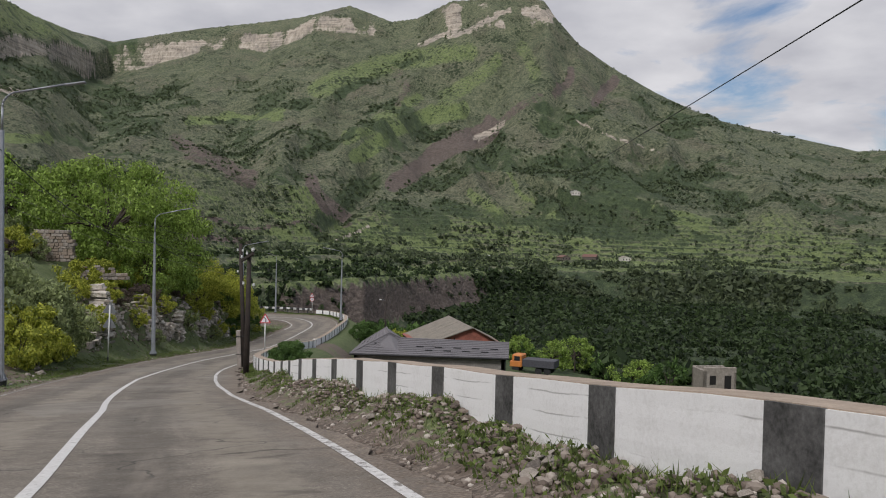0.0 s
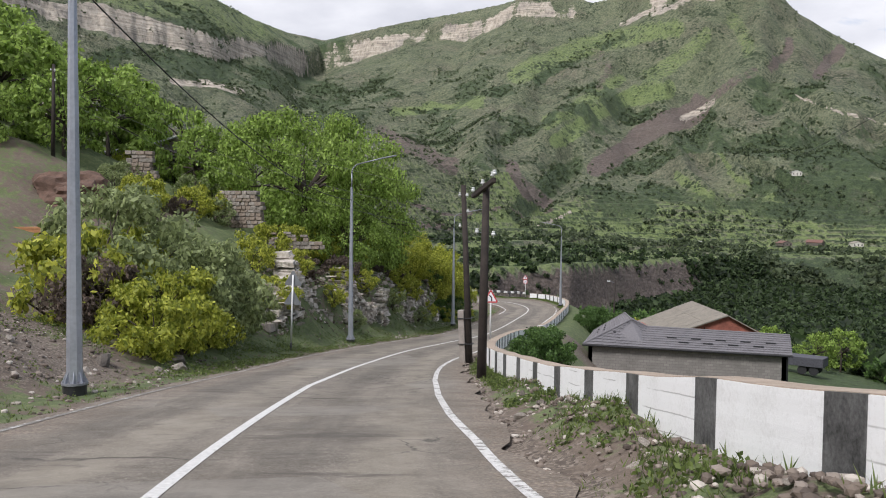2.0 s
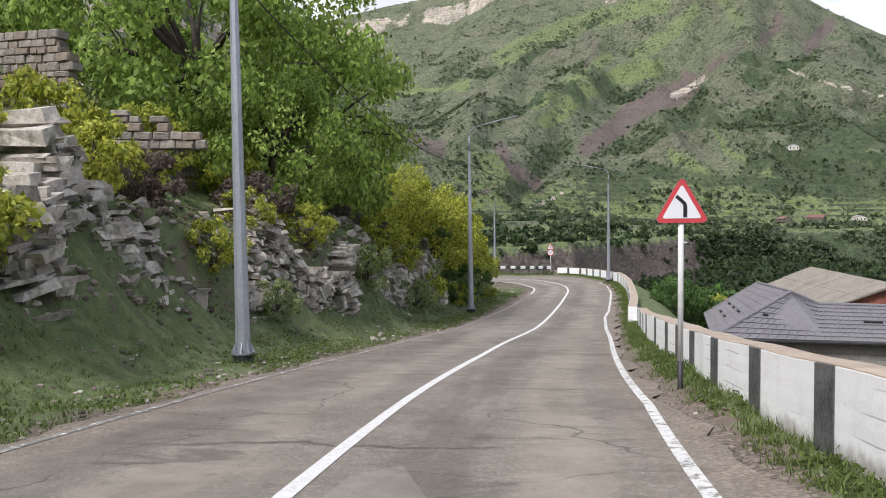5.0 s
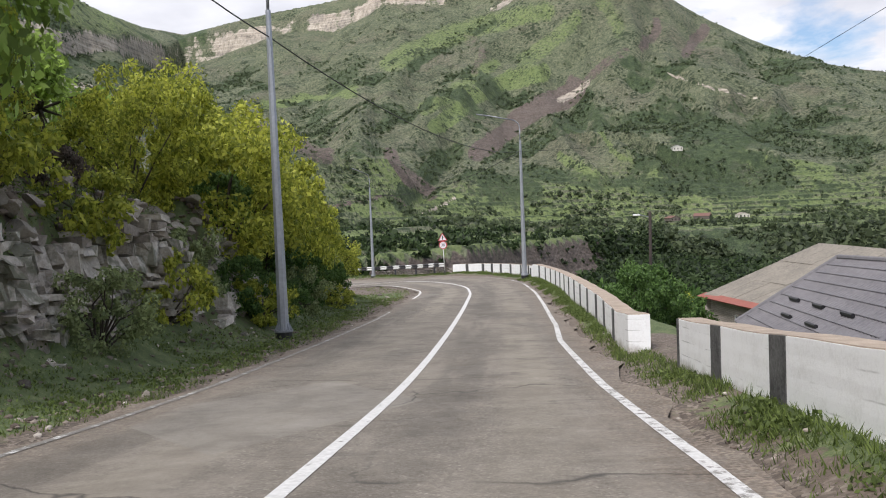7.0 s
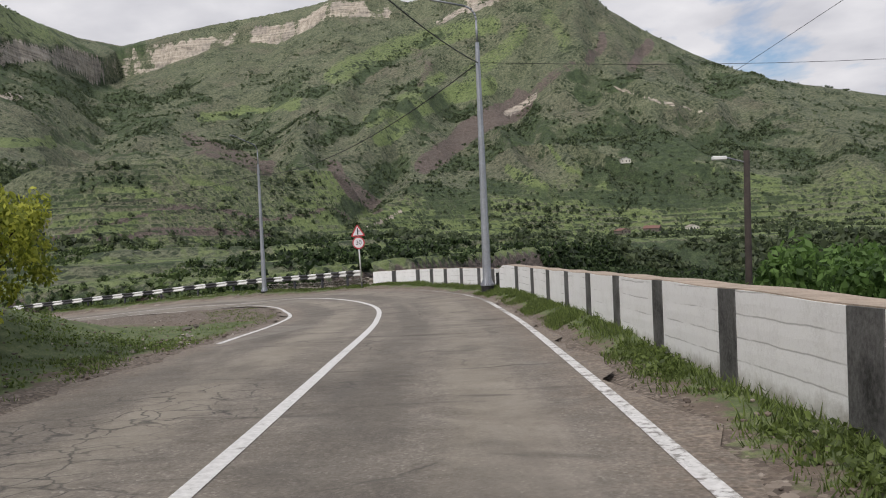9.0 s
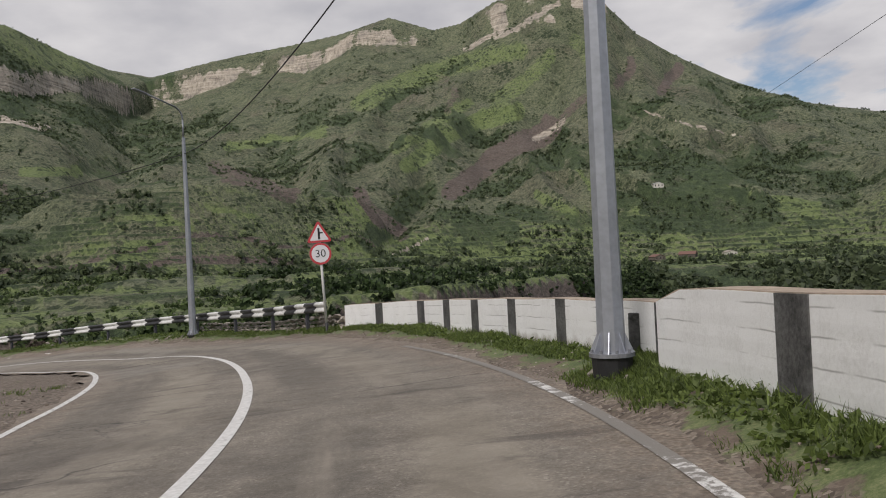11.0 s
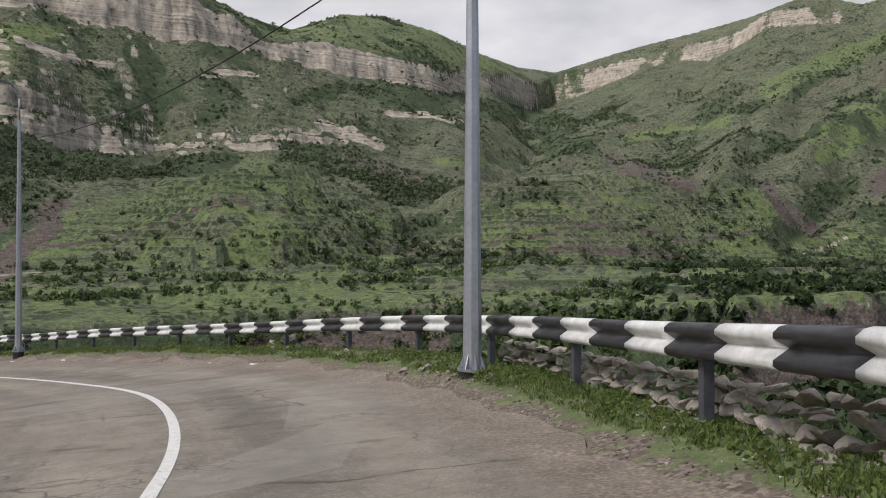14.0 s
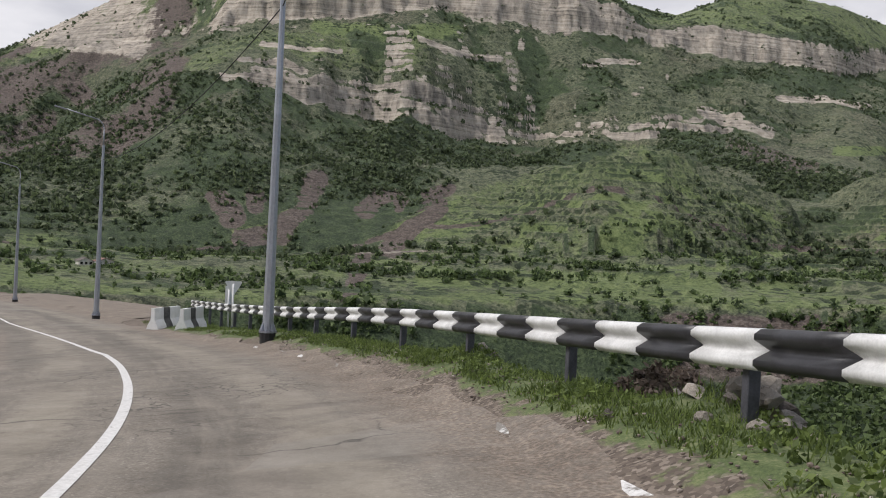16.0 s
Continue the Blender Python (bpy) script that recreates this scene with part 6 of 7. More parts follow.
for _ in range(34):
    s0, o0 = rr.choice(((138.8, 2.1), (165.8, 2.6), (167.5, 2.5), (172.5, 3.3), (176.0, 3.3)))
    put_stone(s0 + rr.gauss(0, 0.7), o0 + rr.gauss(0, 0.25), rr.uniform(0.08, 0.24))
for _ in range(64):
    s0 = rr.choice((175.8, 176.1, 176.4, 181.9))
    put_stone(s0 + rr.gauss(0, 0.42), float(rail_offset(s0)) + 0.5 + rr.gauss(0, 0.22), rr.uniform(0.14, 0.40) * (0.7 if s0 > 180 else 1.0), rr.uniform(-0.02, 0.06), label="pale limestone rubble heaped behind the guard rail", group="rubble by the rail")
for _ in range(40):
    u = rr.random()
    put_stone(57.5 + 7 * u + rr.gauss(0, 0.7), -6.4 - 11 * u + rr.gauss(0, 0.8), rr.uniform(0.12, 0.42), label="pale limestone rubble beside the dirt track", group="rubble by the track")
def slope_stones():
    rnd = random.Random(23)
    verts, faces = [], []
    for _ in range(190):
        p, size = at(rnd.uniform(54, 74), -rnd.uniform(6.8, 21)), rnd.uniform(0.06, 0.22)
        m = Matrix.Translation((p.x, p.y, ground_at(p.x, p.y) + size * 0.1)) @ pose(0, 0, 0, rnd.uniform(-25, 25), rnd.uniform(-25, 25), rnd.uniform(0, 360)) @ Matrix.Diagonal((size * rnd.uniform(0.8, 1.5), size, size, 1))
        me, n = rnd.choice(ROCKS), len(verts)
        verts += [m @ v.co for v in me.vertices]
        faces += [[n + i for i in f.vertices] for f in me.polygons]
    tagged(new("stones", mesh_of("stones", verts, faces, (M_stone_w,), shade=False)), "small pale stones strewn over the bare slope", "stones", kind="stuff")
slope_stones()
for _ in range(34):
    u = rr.random()
    put_stone(74.5 + 4.5 * u + rr.gauss(0, 0.5), -13.5 + 4.0 * u + rr.gauss(0, 0.5), rr.uniform(0.15, 0.4), label="tan rubble block spilled from a ruined wall", group="fallen rubble")
# rock bank on the hill side
for _ in range(210):
    s = rr.uniform(76, 113)
    row = rr.random()
    o = -(7.75 + 1.5 * row + rr.uniform(-0.2, 0.2))
    put_stone(s, o, rr.uniform(0.16, 0.7) * (1.15 - 0.35 * row), rr.uniform(-0.12, 0.05), SLABS, "boulder", "pale weathered limestone slab in the rocky bank", "rock bank", 1.1)
for _ in range(26):
    put_stone(rr.uniform(69, 78), -rr.uniform(7.4, 9.8), rr.uniform(0.25, 0.8), 0.0, SLABS, "boulder", "pale weathered limestone slab in the rocky bank", "rock bank", 1.0)

def rock_face(s_from, s_to, foot, tall, seed, label):
    """A bedded outcrop: courses of angular blocks, each set forward or back by its own amount, between two places on the hill side."""
    rnd = random.Random(seed)
    rows = []
    z = -0.5
    while z < 3.2:
        h = rnd.uniform(0.05, 0.15) if rnd.random() < 0.8 else rnd.uniform(0.16, 0.32)
        cuts, u = [], s_from - rnd.random()
        while u < s_to:
            w = rnd.uniform(0.10, 0.36) if rnd.random() < 0.8 else rnd.uniform(0.4, 0.9)
            cuts.append((u, u + w * rnd.uniform(0.9, 1.15), rnd.uniform(-0.22, 0.26), rnd.uniform(-0.09, 0.09), rnd.uniform(-0.06, 0.06)))
            u += w
        rows.append((z, z + h, cuts))
        z += h
    base = at((s_from + s_to) / 2, -foot)
    swell = lambda u: 0.225 * math.sin(u * 0.9 + seed) + 0.15 * math.sin(u * 2.1)
    su = np.arange(s_from - 1.5, s_to + 1.5, 0.4)
    feet = np.array([at(u, -(foot + swell(u)))[:2] for u in su])
    sz = height(feet[:, 0], feet[:, 1])
    verts, faces = [], []
    for z0, z1, cuts in rows:
        for u0, u1, out, skew, lift in cuts:
            mid_u = (u0 + u1) / 2
            if not s_from < mid_u < s_to:
                continue
            ends = float(smooth(s_from, s_from + 2.5, mid_u) * (1 - smooth(s_to - 2.5, s_to, mid_u)))
            top = tall * ends * (0.92 + 0.9 * float(value_noise(np.array([mid_u / 3.1]), np.array([seed + 0.5]), seed)[0]) + 0.22 * math.sin(mid_u * 0.7 + seed))
            if z0 > top + 0.4 * skew:
                continue
            lean = 0.24 + 0.2 * math.sin(mid_u * 0.5 + seed)
            wave, zg = swell(mid_u), float(np.interp(mid_u, su, sz))
            k = len(verts)
            grow = 0.5 * (z1 - z0) * rnd.uniform(0.0, 0.5)
            tilt, dip = rnd.uniform(-0.35, 0.35), 0.16 * math.sin(mid_u * 0.45 + seed) + rnd.uniform(-0.12, 0.12)
            for deep in (0.0, 0.9):
                for u, zz, sk in ((u0, z0 - grow, -skew), (u1, z0 - grow, skew), (u1, z1 + grow, skew), (u0, z1 + grow, -skew)):
                    j = 0.0 if deep else 1.0
                    o = -(foot + wave + lean * max(zz, 0) - out * 0.8 - sk + deep + j * rnd.uniform(-0.07, 0.07) + j * tilt * (zz - z0))
                    p = at(u + rnd.uniform(-0.2, 0.2) * (u1 - u0), o)
                    verts.append(Vector((p.x, p.y, zg + zz + lift + dip * (u - mid_u) + rnd.uniform(-0.22, 0.22) * (z1 - z0))) - base)
            faces += [(k, k + 1, k + 2, k + 3), (k + 3, k + 2, k + 6, k + 7), (k + 1, k + 5, k + 6, k + 2), (k, k + 3, k + 7, k + 4), (k, k + 4, k + 5, k + 1)]
    ob = new("rock_outcrop", mesh_of("rock_outcrop", verts, faces, (M_outcrop,), shade=False))
    ob.matrix_basis = Matrix.Translation(base)
    return tagged(ob, label, "rock", "rock bank")
rock_face(76.5, 86.0, 7.7, 1.5, 3, "weathered bedded limestone outcrop in the grassy bank")
rock_face(87.0, 97.5, 7.4, 1.7, 8, "pale broken limestone outcrop above the grass verge")
rock_face(98.0, 108.8, 7.2, 2.2, 14, "pale fractured limestone ledge overhung by bushes")
rock_face(109.0, 114.5, 6.9, 1.9, 21, "grey fractured limestone outcrop behind acacia bushes")
rock_face(66.0, 75.0, 9.6, 0.9, 33, "low grey limestone outcrop among bushes")

def pebbles():
    """Gravel and chips on shoulders and verges, one mesh."""
    rnd = np.random.RandomState(3)
    ico = bmesh.new(); bmesh.ops.create_icosphere(ico, subdivisions=1, radius=0.5)
    base = np.array([v.co[:] for v in ico.verts]); tri = np.array([[v.index for v in f.verts] for f in ico.faces]); ico.free()
    spots = []
    for s0, s1, o0, o1, n, a, b in ((29, 46, 2.1, 2.8, 900, 0.04, 0.13), (24, 62, 1.7, 2.8, 3600, 0.025, 0.095), (62, 140, 1.6, 2.3, 900, 0.02, 0.06), (138, 205, 1.7, 3.0, 4200, 0.012, 0.045), (78, 112, -7.2, -4.8, 900, 0.03, 0.12), (30, 130, -6.4, -4.4, 1700, 0.02, 0.10), (52, 66, -14, -5.5, 900, 0.04, 0.16), (76, 113, -9.8, -7.3, 2300, 0.05, 0.24), (120, 150, -9, -4.6, 700, 0.02, 0.07)):
        spots += [(rnd.uniform(s0, s1), rnd.uniform(o0, o1), rnd.uniform(a, b)) for _ in range(n)]
    pts = np.array([at(s, o)[:] for s, o, _ in spots])
    pts[:, 2] = height(pts[:, 0], pts[:, 1])
    verts, faces = [], []
    for k, (p, (_, _, size)) in enumerate(zip(pts, spots)):
        v = base * size * rnd.uniform(0.6, 1.3, (1, 3)) * rnd.uniform(0.85, 1.15, base.shape)
        verts.append(v * (1, 1, 0.65) + p + (0, 0, size * 0.15)); faces.append(tri + k * len(base))
    v, f = np.vstack(verts), np.vstack(faces)
    n = Nodes("gravel", 0.9)
    c = n.ramp(n.island(), (0.0, (0.070, 0.054, 0.044)), (0.55, (0.165, 0.130, 0.104)), (0.86, (0.26, 0.22, 0.185)), (1.0, (0.50, 0.455, 0.40)))
    me = mesh_of("gravel", v, f, (n.done(c, n.noise(20, 3), 0.01, 0.4),), shade=False)
    tagged(new("gravel", me), "loose gravel and stone chips on the road's shoulders", "gravel", kind="stuff")
pebbles()

# ---- dry stone wall under the rail ----
def dry_wall(s_from, s_to):
    base = at(s_from, 3.2)
    w = thing("dry_stone_wall", Matrix.Translation(base), "low dry-stone wall of rough limestone under the guard rail", "wall")
    s = s_from
    while s < s_to:
        step = rr.uniform(0.17, 0.27)
        for row in range(5):
            o = float(rail_offset(s)) + 0.26 + 0.03 * row + rr.uniform(-0.05, 0.05)
            size = rr.uniform(0.20, 0.30)
            ob = new("stone", rr.choice(SLABS))
            ob.parent = w
            ob.matrix_basis = Matrix.Translation(at(s + rr.uniform(-0.05, 0.05), o, -0.20 + row * 0.125 + rr.uniform(-0.02, 0.02)) - base) @ pose(0, 0, 0, rr.uniform(-30, 30), rr.uniform(-30, 30), rr.uniform(0, 360)) @ Matrix.Diagonal((size * rr.uniform(0.85, 1.3), size, size * rr.uniform(0.8, 1.2), 1))
        s += step
dry_wall(154.3, 166.5)

# ---- ruins on the hillside ----
def ruin_wall(x, y, turn, length, tall, label, broken=0.5):
    z = ground_at(x, y) - 0.3
    w = thing("ruined_wall", pose(x, y, z, 0, 0, turn), label, "ruin")
    rnd = random.Random(int(x * 10))
    row, zz = 0, 0.0
    bm0 = bmesh.new()
    box(bm0, 0.06, 0.06, 0, length - 0.1, 0.44, tall * (1 - broken) , 0.02)
    part("core", bm0, M_stone_d, w)
    while zz < tall:
        hgt = rnd.uniform(0.16, 0.26)
        u = rnd.uniform(-0.1, 0.1)
        reach = length * (1 - broken * max(0, zz / tall - 0.35) * 1.3)
        while u < reach:
            wd = rnd.uniform(0.25, 0.5)
            if zz < tall * (1 - broken) or rnd.random() < 0.9 - broken * 0.6 * zz / tall:
                ob = new("stone", rnd.choice(BLOCKS))
                ob.parent = w
                ob.matrix_basis = Matrix.Translation((u + wd / 2, 0.25 + rnd.uniform(-0.03, 0.03), zz + hgt / 2)) @ pose(0, 0, 0, rnd.uniform(-3, 3), rnd.uniform(-4, 4), rnd.uniform(-4, 4)) @ Matrix.Diagonal((wd * 0.97, 0.5, hgt * 0.96, 1))
            u += wd
        zz += hgt
    return w
def block_mesh(seed, mat):
    bm = bmesh.new()
    box(bm, -0.5, -0.5, -0.5, 0.5, 0.5, 0.5, 0.09)
    rnd = random.Random(seed)
    for v in bm.verts:
        v.co += Vector((rnd.uniform(-1, 1), rnd.uniform(-1, 1), rnd.uniform(-1, 1))) * 0.04
    me = bpy.data.meshes.new("stone")
    bm.to_mesh(me); bm.free()
    me.materials.append(mat)
    return me
BLOCKS = [block_mesh(k, (M_stone, stone_material("ruin_stone", (0.12, 0.095, 0.07), (0.26, 0.21, 0.165), (0.40, 0.34, 0.28)))[k % 2]) for k in range(4)]
ruin_wall(-28.3, 65.2, 2, 2.95, 2.2, "ruined rubble wall of weathered limestone under the walnut tree", 0.12)
ruin_wall(-24.95, 69.2, 80, 2.9, 1.55, "low ruined stone wall beside a rusty door frame", 0.4)
ruin_wall(-31.3, 60.6, 20, 1.5, 2.1, "broken stone gate wall on the hillside", 0.15)
ruin_wall(-24.0, 64.0, 25, 3.2, 0.9, "tumbled stone wall above the rocky bank", 0.6)
z = 7.55
df = thing("door_frame", pose(-25.95, 68.8, z, 0, 0, 44), "rusty steel door frame standing without a door", "door frame")
for name, b in (("jamb", (0, 0, -0.4, 0.08, 0.08, 1.85)), ("jamb", (0.84, 0, -0.4, 0.92, 0.08, 1.85)), ("lintel", (0, 0, 1.86, 0.92, 0.08, 1.95))):
    bm = bmesh.new(); box(bm, *b, 0.006); part(name, bm, M_rust, df)

# ---- left yard: timber stack, wire fence ----
px, py = -28.4, 51.0
z = ground_at(px, py)
stack = thing("timber_stack", pose(px, py, z, 0, 0, 30), "stack of reddish sawn timber lying in the yard", "timber")
for k in range(10):
    bm = bmesh.new()
    xx, zz = (k % 5) * 0.24, 0.12 + (k // 5) * 0.14
    box(bm, -1.9 + 0.1 * rr.random(), xx, zz, 1.9 + 0.2 * rr.random(), xx + 0.22, zz + 0.13, 0.01)
    part("plank", bm, M_plank, stack)
def soil_mound(x, y, wide, tall, seed, label):
    rnd = random.Random(seed)
    bm = bmesh.new()
    bmesh.ops.create_icosphere(bm, subdivisions=4, radius=1.0)
    for v in bm.verts:
        k = 1 + 0.35 * noise.noise(v.co * 1.7 + Vector((seed, 0, 0))) + 0.12 * noise.noise(v.co * 6)
        v.co = Vector((v.co.x * wide * k, v.co.y * wide * 0.8 * k, max(-0.3, v.co.z) * tall * k))
    ob = part("soil_mound", bm, plain("red_brown_soil", (0.125, 0.078, 0.058), 0.95, 0, 0.4, 3, 0.05), None, label)
    ob.matrix_basis = Matrix.Translation((x, y, ground_at(x, y)))
    return tagged(ob, label, "soil heap")
soil_mound(-30.6, 55.4, 2.3, 1.3, 3, "heap of reddish brown soil in the yard")
fence = thing("wire_fence", Matrix.Translation(at(64.5, -9.6)), "sagging grey wire fence on thin posts along the track", "fence")
o0 = at(64.5, -9.6)
for k in range(7):
    p = at(64.5 + 2.4 * k, -9.6 - 1.25 * k); p.z = ground_at(p.x, p.y)
    bm = bmesh.new(); tube(bm, p - o0 - Vector((0, 0, 0.2)), p - o0 + Vector((0.03, 0, 1.25)), 0.022, 0.022, 6); part("post", bm, M_post, fence)
for row in range(7):
    bm = bmesh.new()
    for k in range(6):
        a, b = at(64.5 + 2.4 * k, -9.6 - 1.25 * k), at(66.9 + 2.4 * k, -10.85 - 1.25 * k)
        a.z, b.z = ground_at(a.x, a.y) + 0.12 + 0.17 * row, ground_at(b.x, b.y) + 0.12 + 0.17 * row
        m = (a + b) / 2 - Vector((0, 0, 0.03))
        tube(bm, a - o0, m - o0, 0.006, 0.006, 4, False), tube(bm, m - o0, b - o0, 0.006, 0.006, 4, False)
    part("wire", bm, M_wire, fence)

def gable_house(x, y, turn, w, d, h, rise, wall_mat, roof_mat, label, name="house", z=None, windows=2):
    z = ground_at(x, y) - 0.4 if z is None else z
    t = thing(name, pose(x, y, z, 0, 0, turn), label, "house")
    bm = bmesh.new()
    pts = [(-w / 2, 0), (w / 2, 0), (w / 2, h), (0, h + rise), (-w / 2, h)]
    f = [bm.verts.new((px, -d / 2, pz)) for px, pz in pts]
    b = [bm.verts.new((px, d / 2, pz)) for px, pz in pts]
    bm.faces.new(f), bm.faces.new(b[::-1])
    for i in range(5):
        j = (i + 1) % 5
        bm.faces.new((f[j], f[i], b[i], b[j]))
    wall = part("wall", bm, wall_mat, t)
    bm = bmesh.new()
    e = 0.35
    k = rise / (w / 2)
    slab(bm, [(-w / 2 - e, d / 2 + e, h - e * k + 0.08), (-w / 2 - e, -d / 2 - e, h - e * k + 0.08), (0, -d / 2 - e, h + rise + 0.08), (0, d / 2 + e, h + rise + 0.08)], 0.1)
    slab(bm, [(w / 2 + e, -d / 2 - e, h - e * k + 0.08), (w / 2 + e, d / 2 + e, h - e * k + 0.08), (0, d / 2 + e, h + rise + 0.08), (0, -d / 2 - e, h + rise + 0.08)], 0.1)
    part("roof", bm, roof_mat, t)
    for i in range(windows):
        u = -w / 2 + w * (i + 0.5) / windows
        bm = bmesh.new(); box(bm, u - 0.45, -d / 2 - 0.03, h * 0.35, u + 0.45, -d / 2 + 0.05, h * 0.8, 0.02); part("window", bm, M_dark, wall)
    return t
M_metalroof = plain("pale_metal_roof", (0.50, 0.50, 0.49), 0.5, 0.3, 0.15, 2)
M_redroof = plain("red_metal_roof", (0.17, 0.085, 0.065), 0.6, 0, 0.2, 2)
M_plaster = plain("pale_plaster", (0.60, 0.57, 0.52), 0.9, 0, 0.15, 1)
gable_house(-41.5, 77.5, 60, 7, 9, 1.6, 1.2, M_stone, M_metalroof, "low stone house with a pale metal roof behind trees")

def placed(bearing, dist):
    b = math.radians(bearing)
    return HUB[0] - math.sin(b) * dist, HUB[1] + math.cos(b) * dist
for bearing, dist, turn, w, d, hh, rise, wm, rm, label in (
        (-7.8, 848, 10, 10, 8, 4, 1.8, M_plaster, M_metalroof, "white house on the far terraced slope"), (-1.9, 680, 40, 9, 7, 2.4, 1.4, M_plaster, M_metalroof, "pale low house on the far terraced slope"),
        (-7.6, 690, 20, 9, 12, 2.6, 1.8, M_stone_d, M_redroof, "brown shed on the far terraced slope"), (-9.6, 700, 70, 10, 13, 3.2, 2.2, M_stone_d, M_redroof, "dark barn on the far terraced slope"),
        (-12.2, 700, 15, 9, 8, 3.4, 1.6, M_plaster, M_stone_w, "pale hut on the far terraced slope"), (77.5, 360, 100, 5, 5, 2.0, 1.1, M_plaster, M_stone_d, "small pale house at the foot of the slope"),
        (76.4, 358, 95, 6, 6, 2.2, 1.1, M_plaster, M_redroof, "pale-walled house with a red roof at the slope's foot")):
    x, y = placed(bearing, dist)
    gable_house(x, y, turn, w, d, hh, rise, wm, rm, label, windows=3)

# roofless hut on the valley side
hx, hy = 30.1, 101.4
hz = ground_at(hx, hy) - 0.3
hut = thing("ruined_hut", pose(hx, hy, hz, 0, 0, 12) @ Matrix.Diagonal((0.78, 0.78, 0.9, 1)), "small roofless stone hut with dark openings on the valley side", "ruin")
for a, b, hgt in (((-2.4, -2), (2.4, -1.6), 3.4), ((2.0, -2), (2.4, 2), 2.8), ((-2.4, 1.6), (2.4, 2), 3.1), ((-2.4, -2), (-2.0, 2), 3.0)):
    bm = bmesh.new(); box(bm, a[0], a[1], 0, b[0], b[1], hgt, 0.05)
    wl = part("wall", bm, M_stone, hut)
# the walls are uncut: black panels paint the shade of window and door
for x0, z0, x1, z1 in ((-1.6, 1.3, -0.7, 2.4), (0.6, 0.3, 1.6, 2.4)):
    bm = bmesh.new(); box(bm, x0, -2.04, z0, x1, -1.9, z1); part("opening", bm, M_dark, hut)

# ---- barriers and post fence at the end of the bend ----
def barrier():
    t = thing("concrete_barrier", Matrix(), "white concrete barrier block with a black band", "barrier", "barriers")
    prof = [(-0.30, 0), (0.30, 0), (0.24, 0.18), (0.10, 0.42), (0.08, 0.9), (-0.08, 0.9), (-0.10, 0.42), (-0.24, 0.18)]
    for name, y0, y1, grow, mat in (("body", -0.9, 0.9, 0, M_white), ("band", -0.28, 0.16, 0.006, M_stripe)):
        bm = bmesh.new()
        f = [bm.verts.new((x * (1 + grow * 3), y0, zz + grow)) for x, zz in prof]
        b = [bm.verts.new((x * (1 + grow * 3), y1, zz + grow)) for x, zz in prof]
        bm.faces.new(f), bm.faces.new(b[::-1])
        for i in range(8):
            j = (i + 1) % 8
            bm.faces.new((f[j], f[i], b[i], b[j]))
        part(name, bm, mat, t)
    return t
bar = None
for x, y, turn in ((-71.8, 149.4, 40), (-70.3, 150.1, 48), (-72.6, 152.4, 80), (-69.0, 151.9, 85)):
    m = pose(x, y, ground_at(x, y) - 0.03, 0, 0, turn)
    if bar is None:
        bar = barrier(); bar.matrix_basis = m
    else:
        copy_thing(bar, m)
o0 = Vector((-86, 153.2, ground_at(-86, 153.2)))
pf = thing("post_fence", Matrix.Translation(o0), "roadside fence of white and black posts with thin rails", "fence")
spots = [Vector((-74 - 3.0 * k, 153.4 + 0.05 * k, 0)) for k in range(16)]
for k, p in enumerate(spots):
    p.z = ground_at(p.x, p.y)
    bm = bmesh.new(); box(bm, -0.08, -0.08, -0.3, 0.08, 0.08, 1.0 if k % 2 else 1.1, 0.012, Matrix.Translation(p - o0)); part("post", bm, M_white if k % 2 == 0 else M_stripe, pf)
for a, b in zip(spots, spots[1:]):
    for hgt in (0.35, 0.65, 0.92):
        bm = bmesh.new(); tube(bm, a - o0 + Vector((0, 0, hgt)), b - o0 + Vector((0, 0, hgt)), 0.035, 0.035, 6); part("rail", bm, M_pole2 if hgt < 0.9 else M_white, pf)

# ---- trees and bushes ----
def leaf_cloud(name, clumps, per, size, mat, seed, droop=0.0, long=1.9):
    """Many small leaves round a set of clump centres (x, y, z, radius)."""
    rnd = np.random.RandomState(seed)
    c = np.repeat(np.asarray(clumps, float), per, axis=0)
    n = len(c)
    d = rnd.normal(size=(n, 3)); d /= np.linalg.norm(d, axis=1)[:, None]
    p = c[:, :3] + d * c[:, 3:4] * rnd.uniform(0.25, 1.0, (n, 1)) ** 0.5 * (1, 1, 0.8)
    p[:, 2] -= droop * rnd.rand(n) ** 2 * c[:, 3]
    face = d + rnd.normal(size=(n, 3)) * 0.45
    t = np.cross(face, rnd.normal(size=(n, 3))) - (0, 0, 0.5 + droop); t /= np.linalg.norm(t, axis=1)[:, None]
    q = np.cross(t, face); q /= np.linalg.norm(q, axis=1)[:, None]
    L = size * rnd.uniform(0.6, 1.35, (n, 1))
    v = np.stack([p, p + t * L * 0.5 + q * L / (2 * long), p + t * L, p + t * L * 0.5 - q * L / (2 * long)], 1).reshape(-1, 3)
    f = np.arange(4 * n).reshape(n, 4)
    return mesh_of(name, v, f, (mat,), shade=False)

def limbs(bm, start, tips, r0, rnd):
    for t in tips:
        a, b = Vector(start), Vector(t)
        m = a.lerp(b, 0.5) + Vector((rnd.uniform(-0.3, 0.3), rnd.uniform(-0.3, 0.3), rnd.uniform(0.0, 0.4)))
        tube(bm, a, m, r0, r0 * 0.6, 6, False), tube(bm, m, b, r0 * 0.6, r0 * 0.15, 6, False)

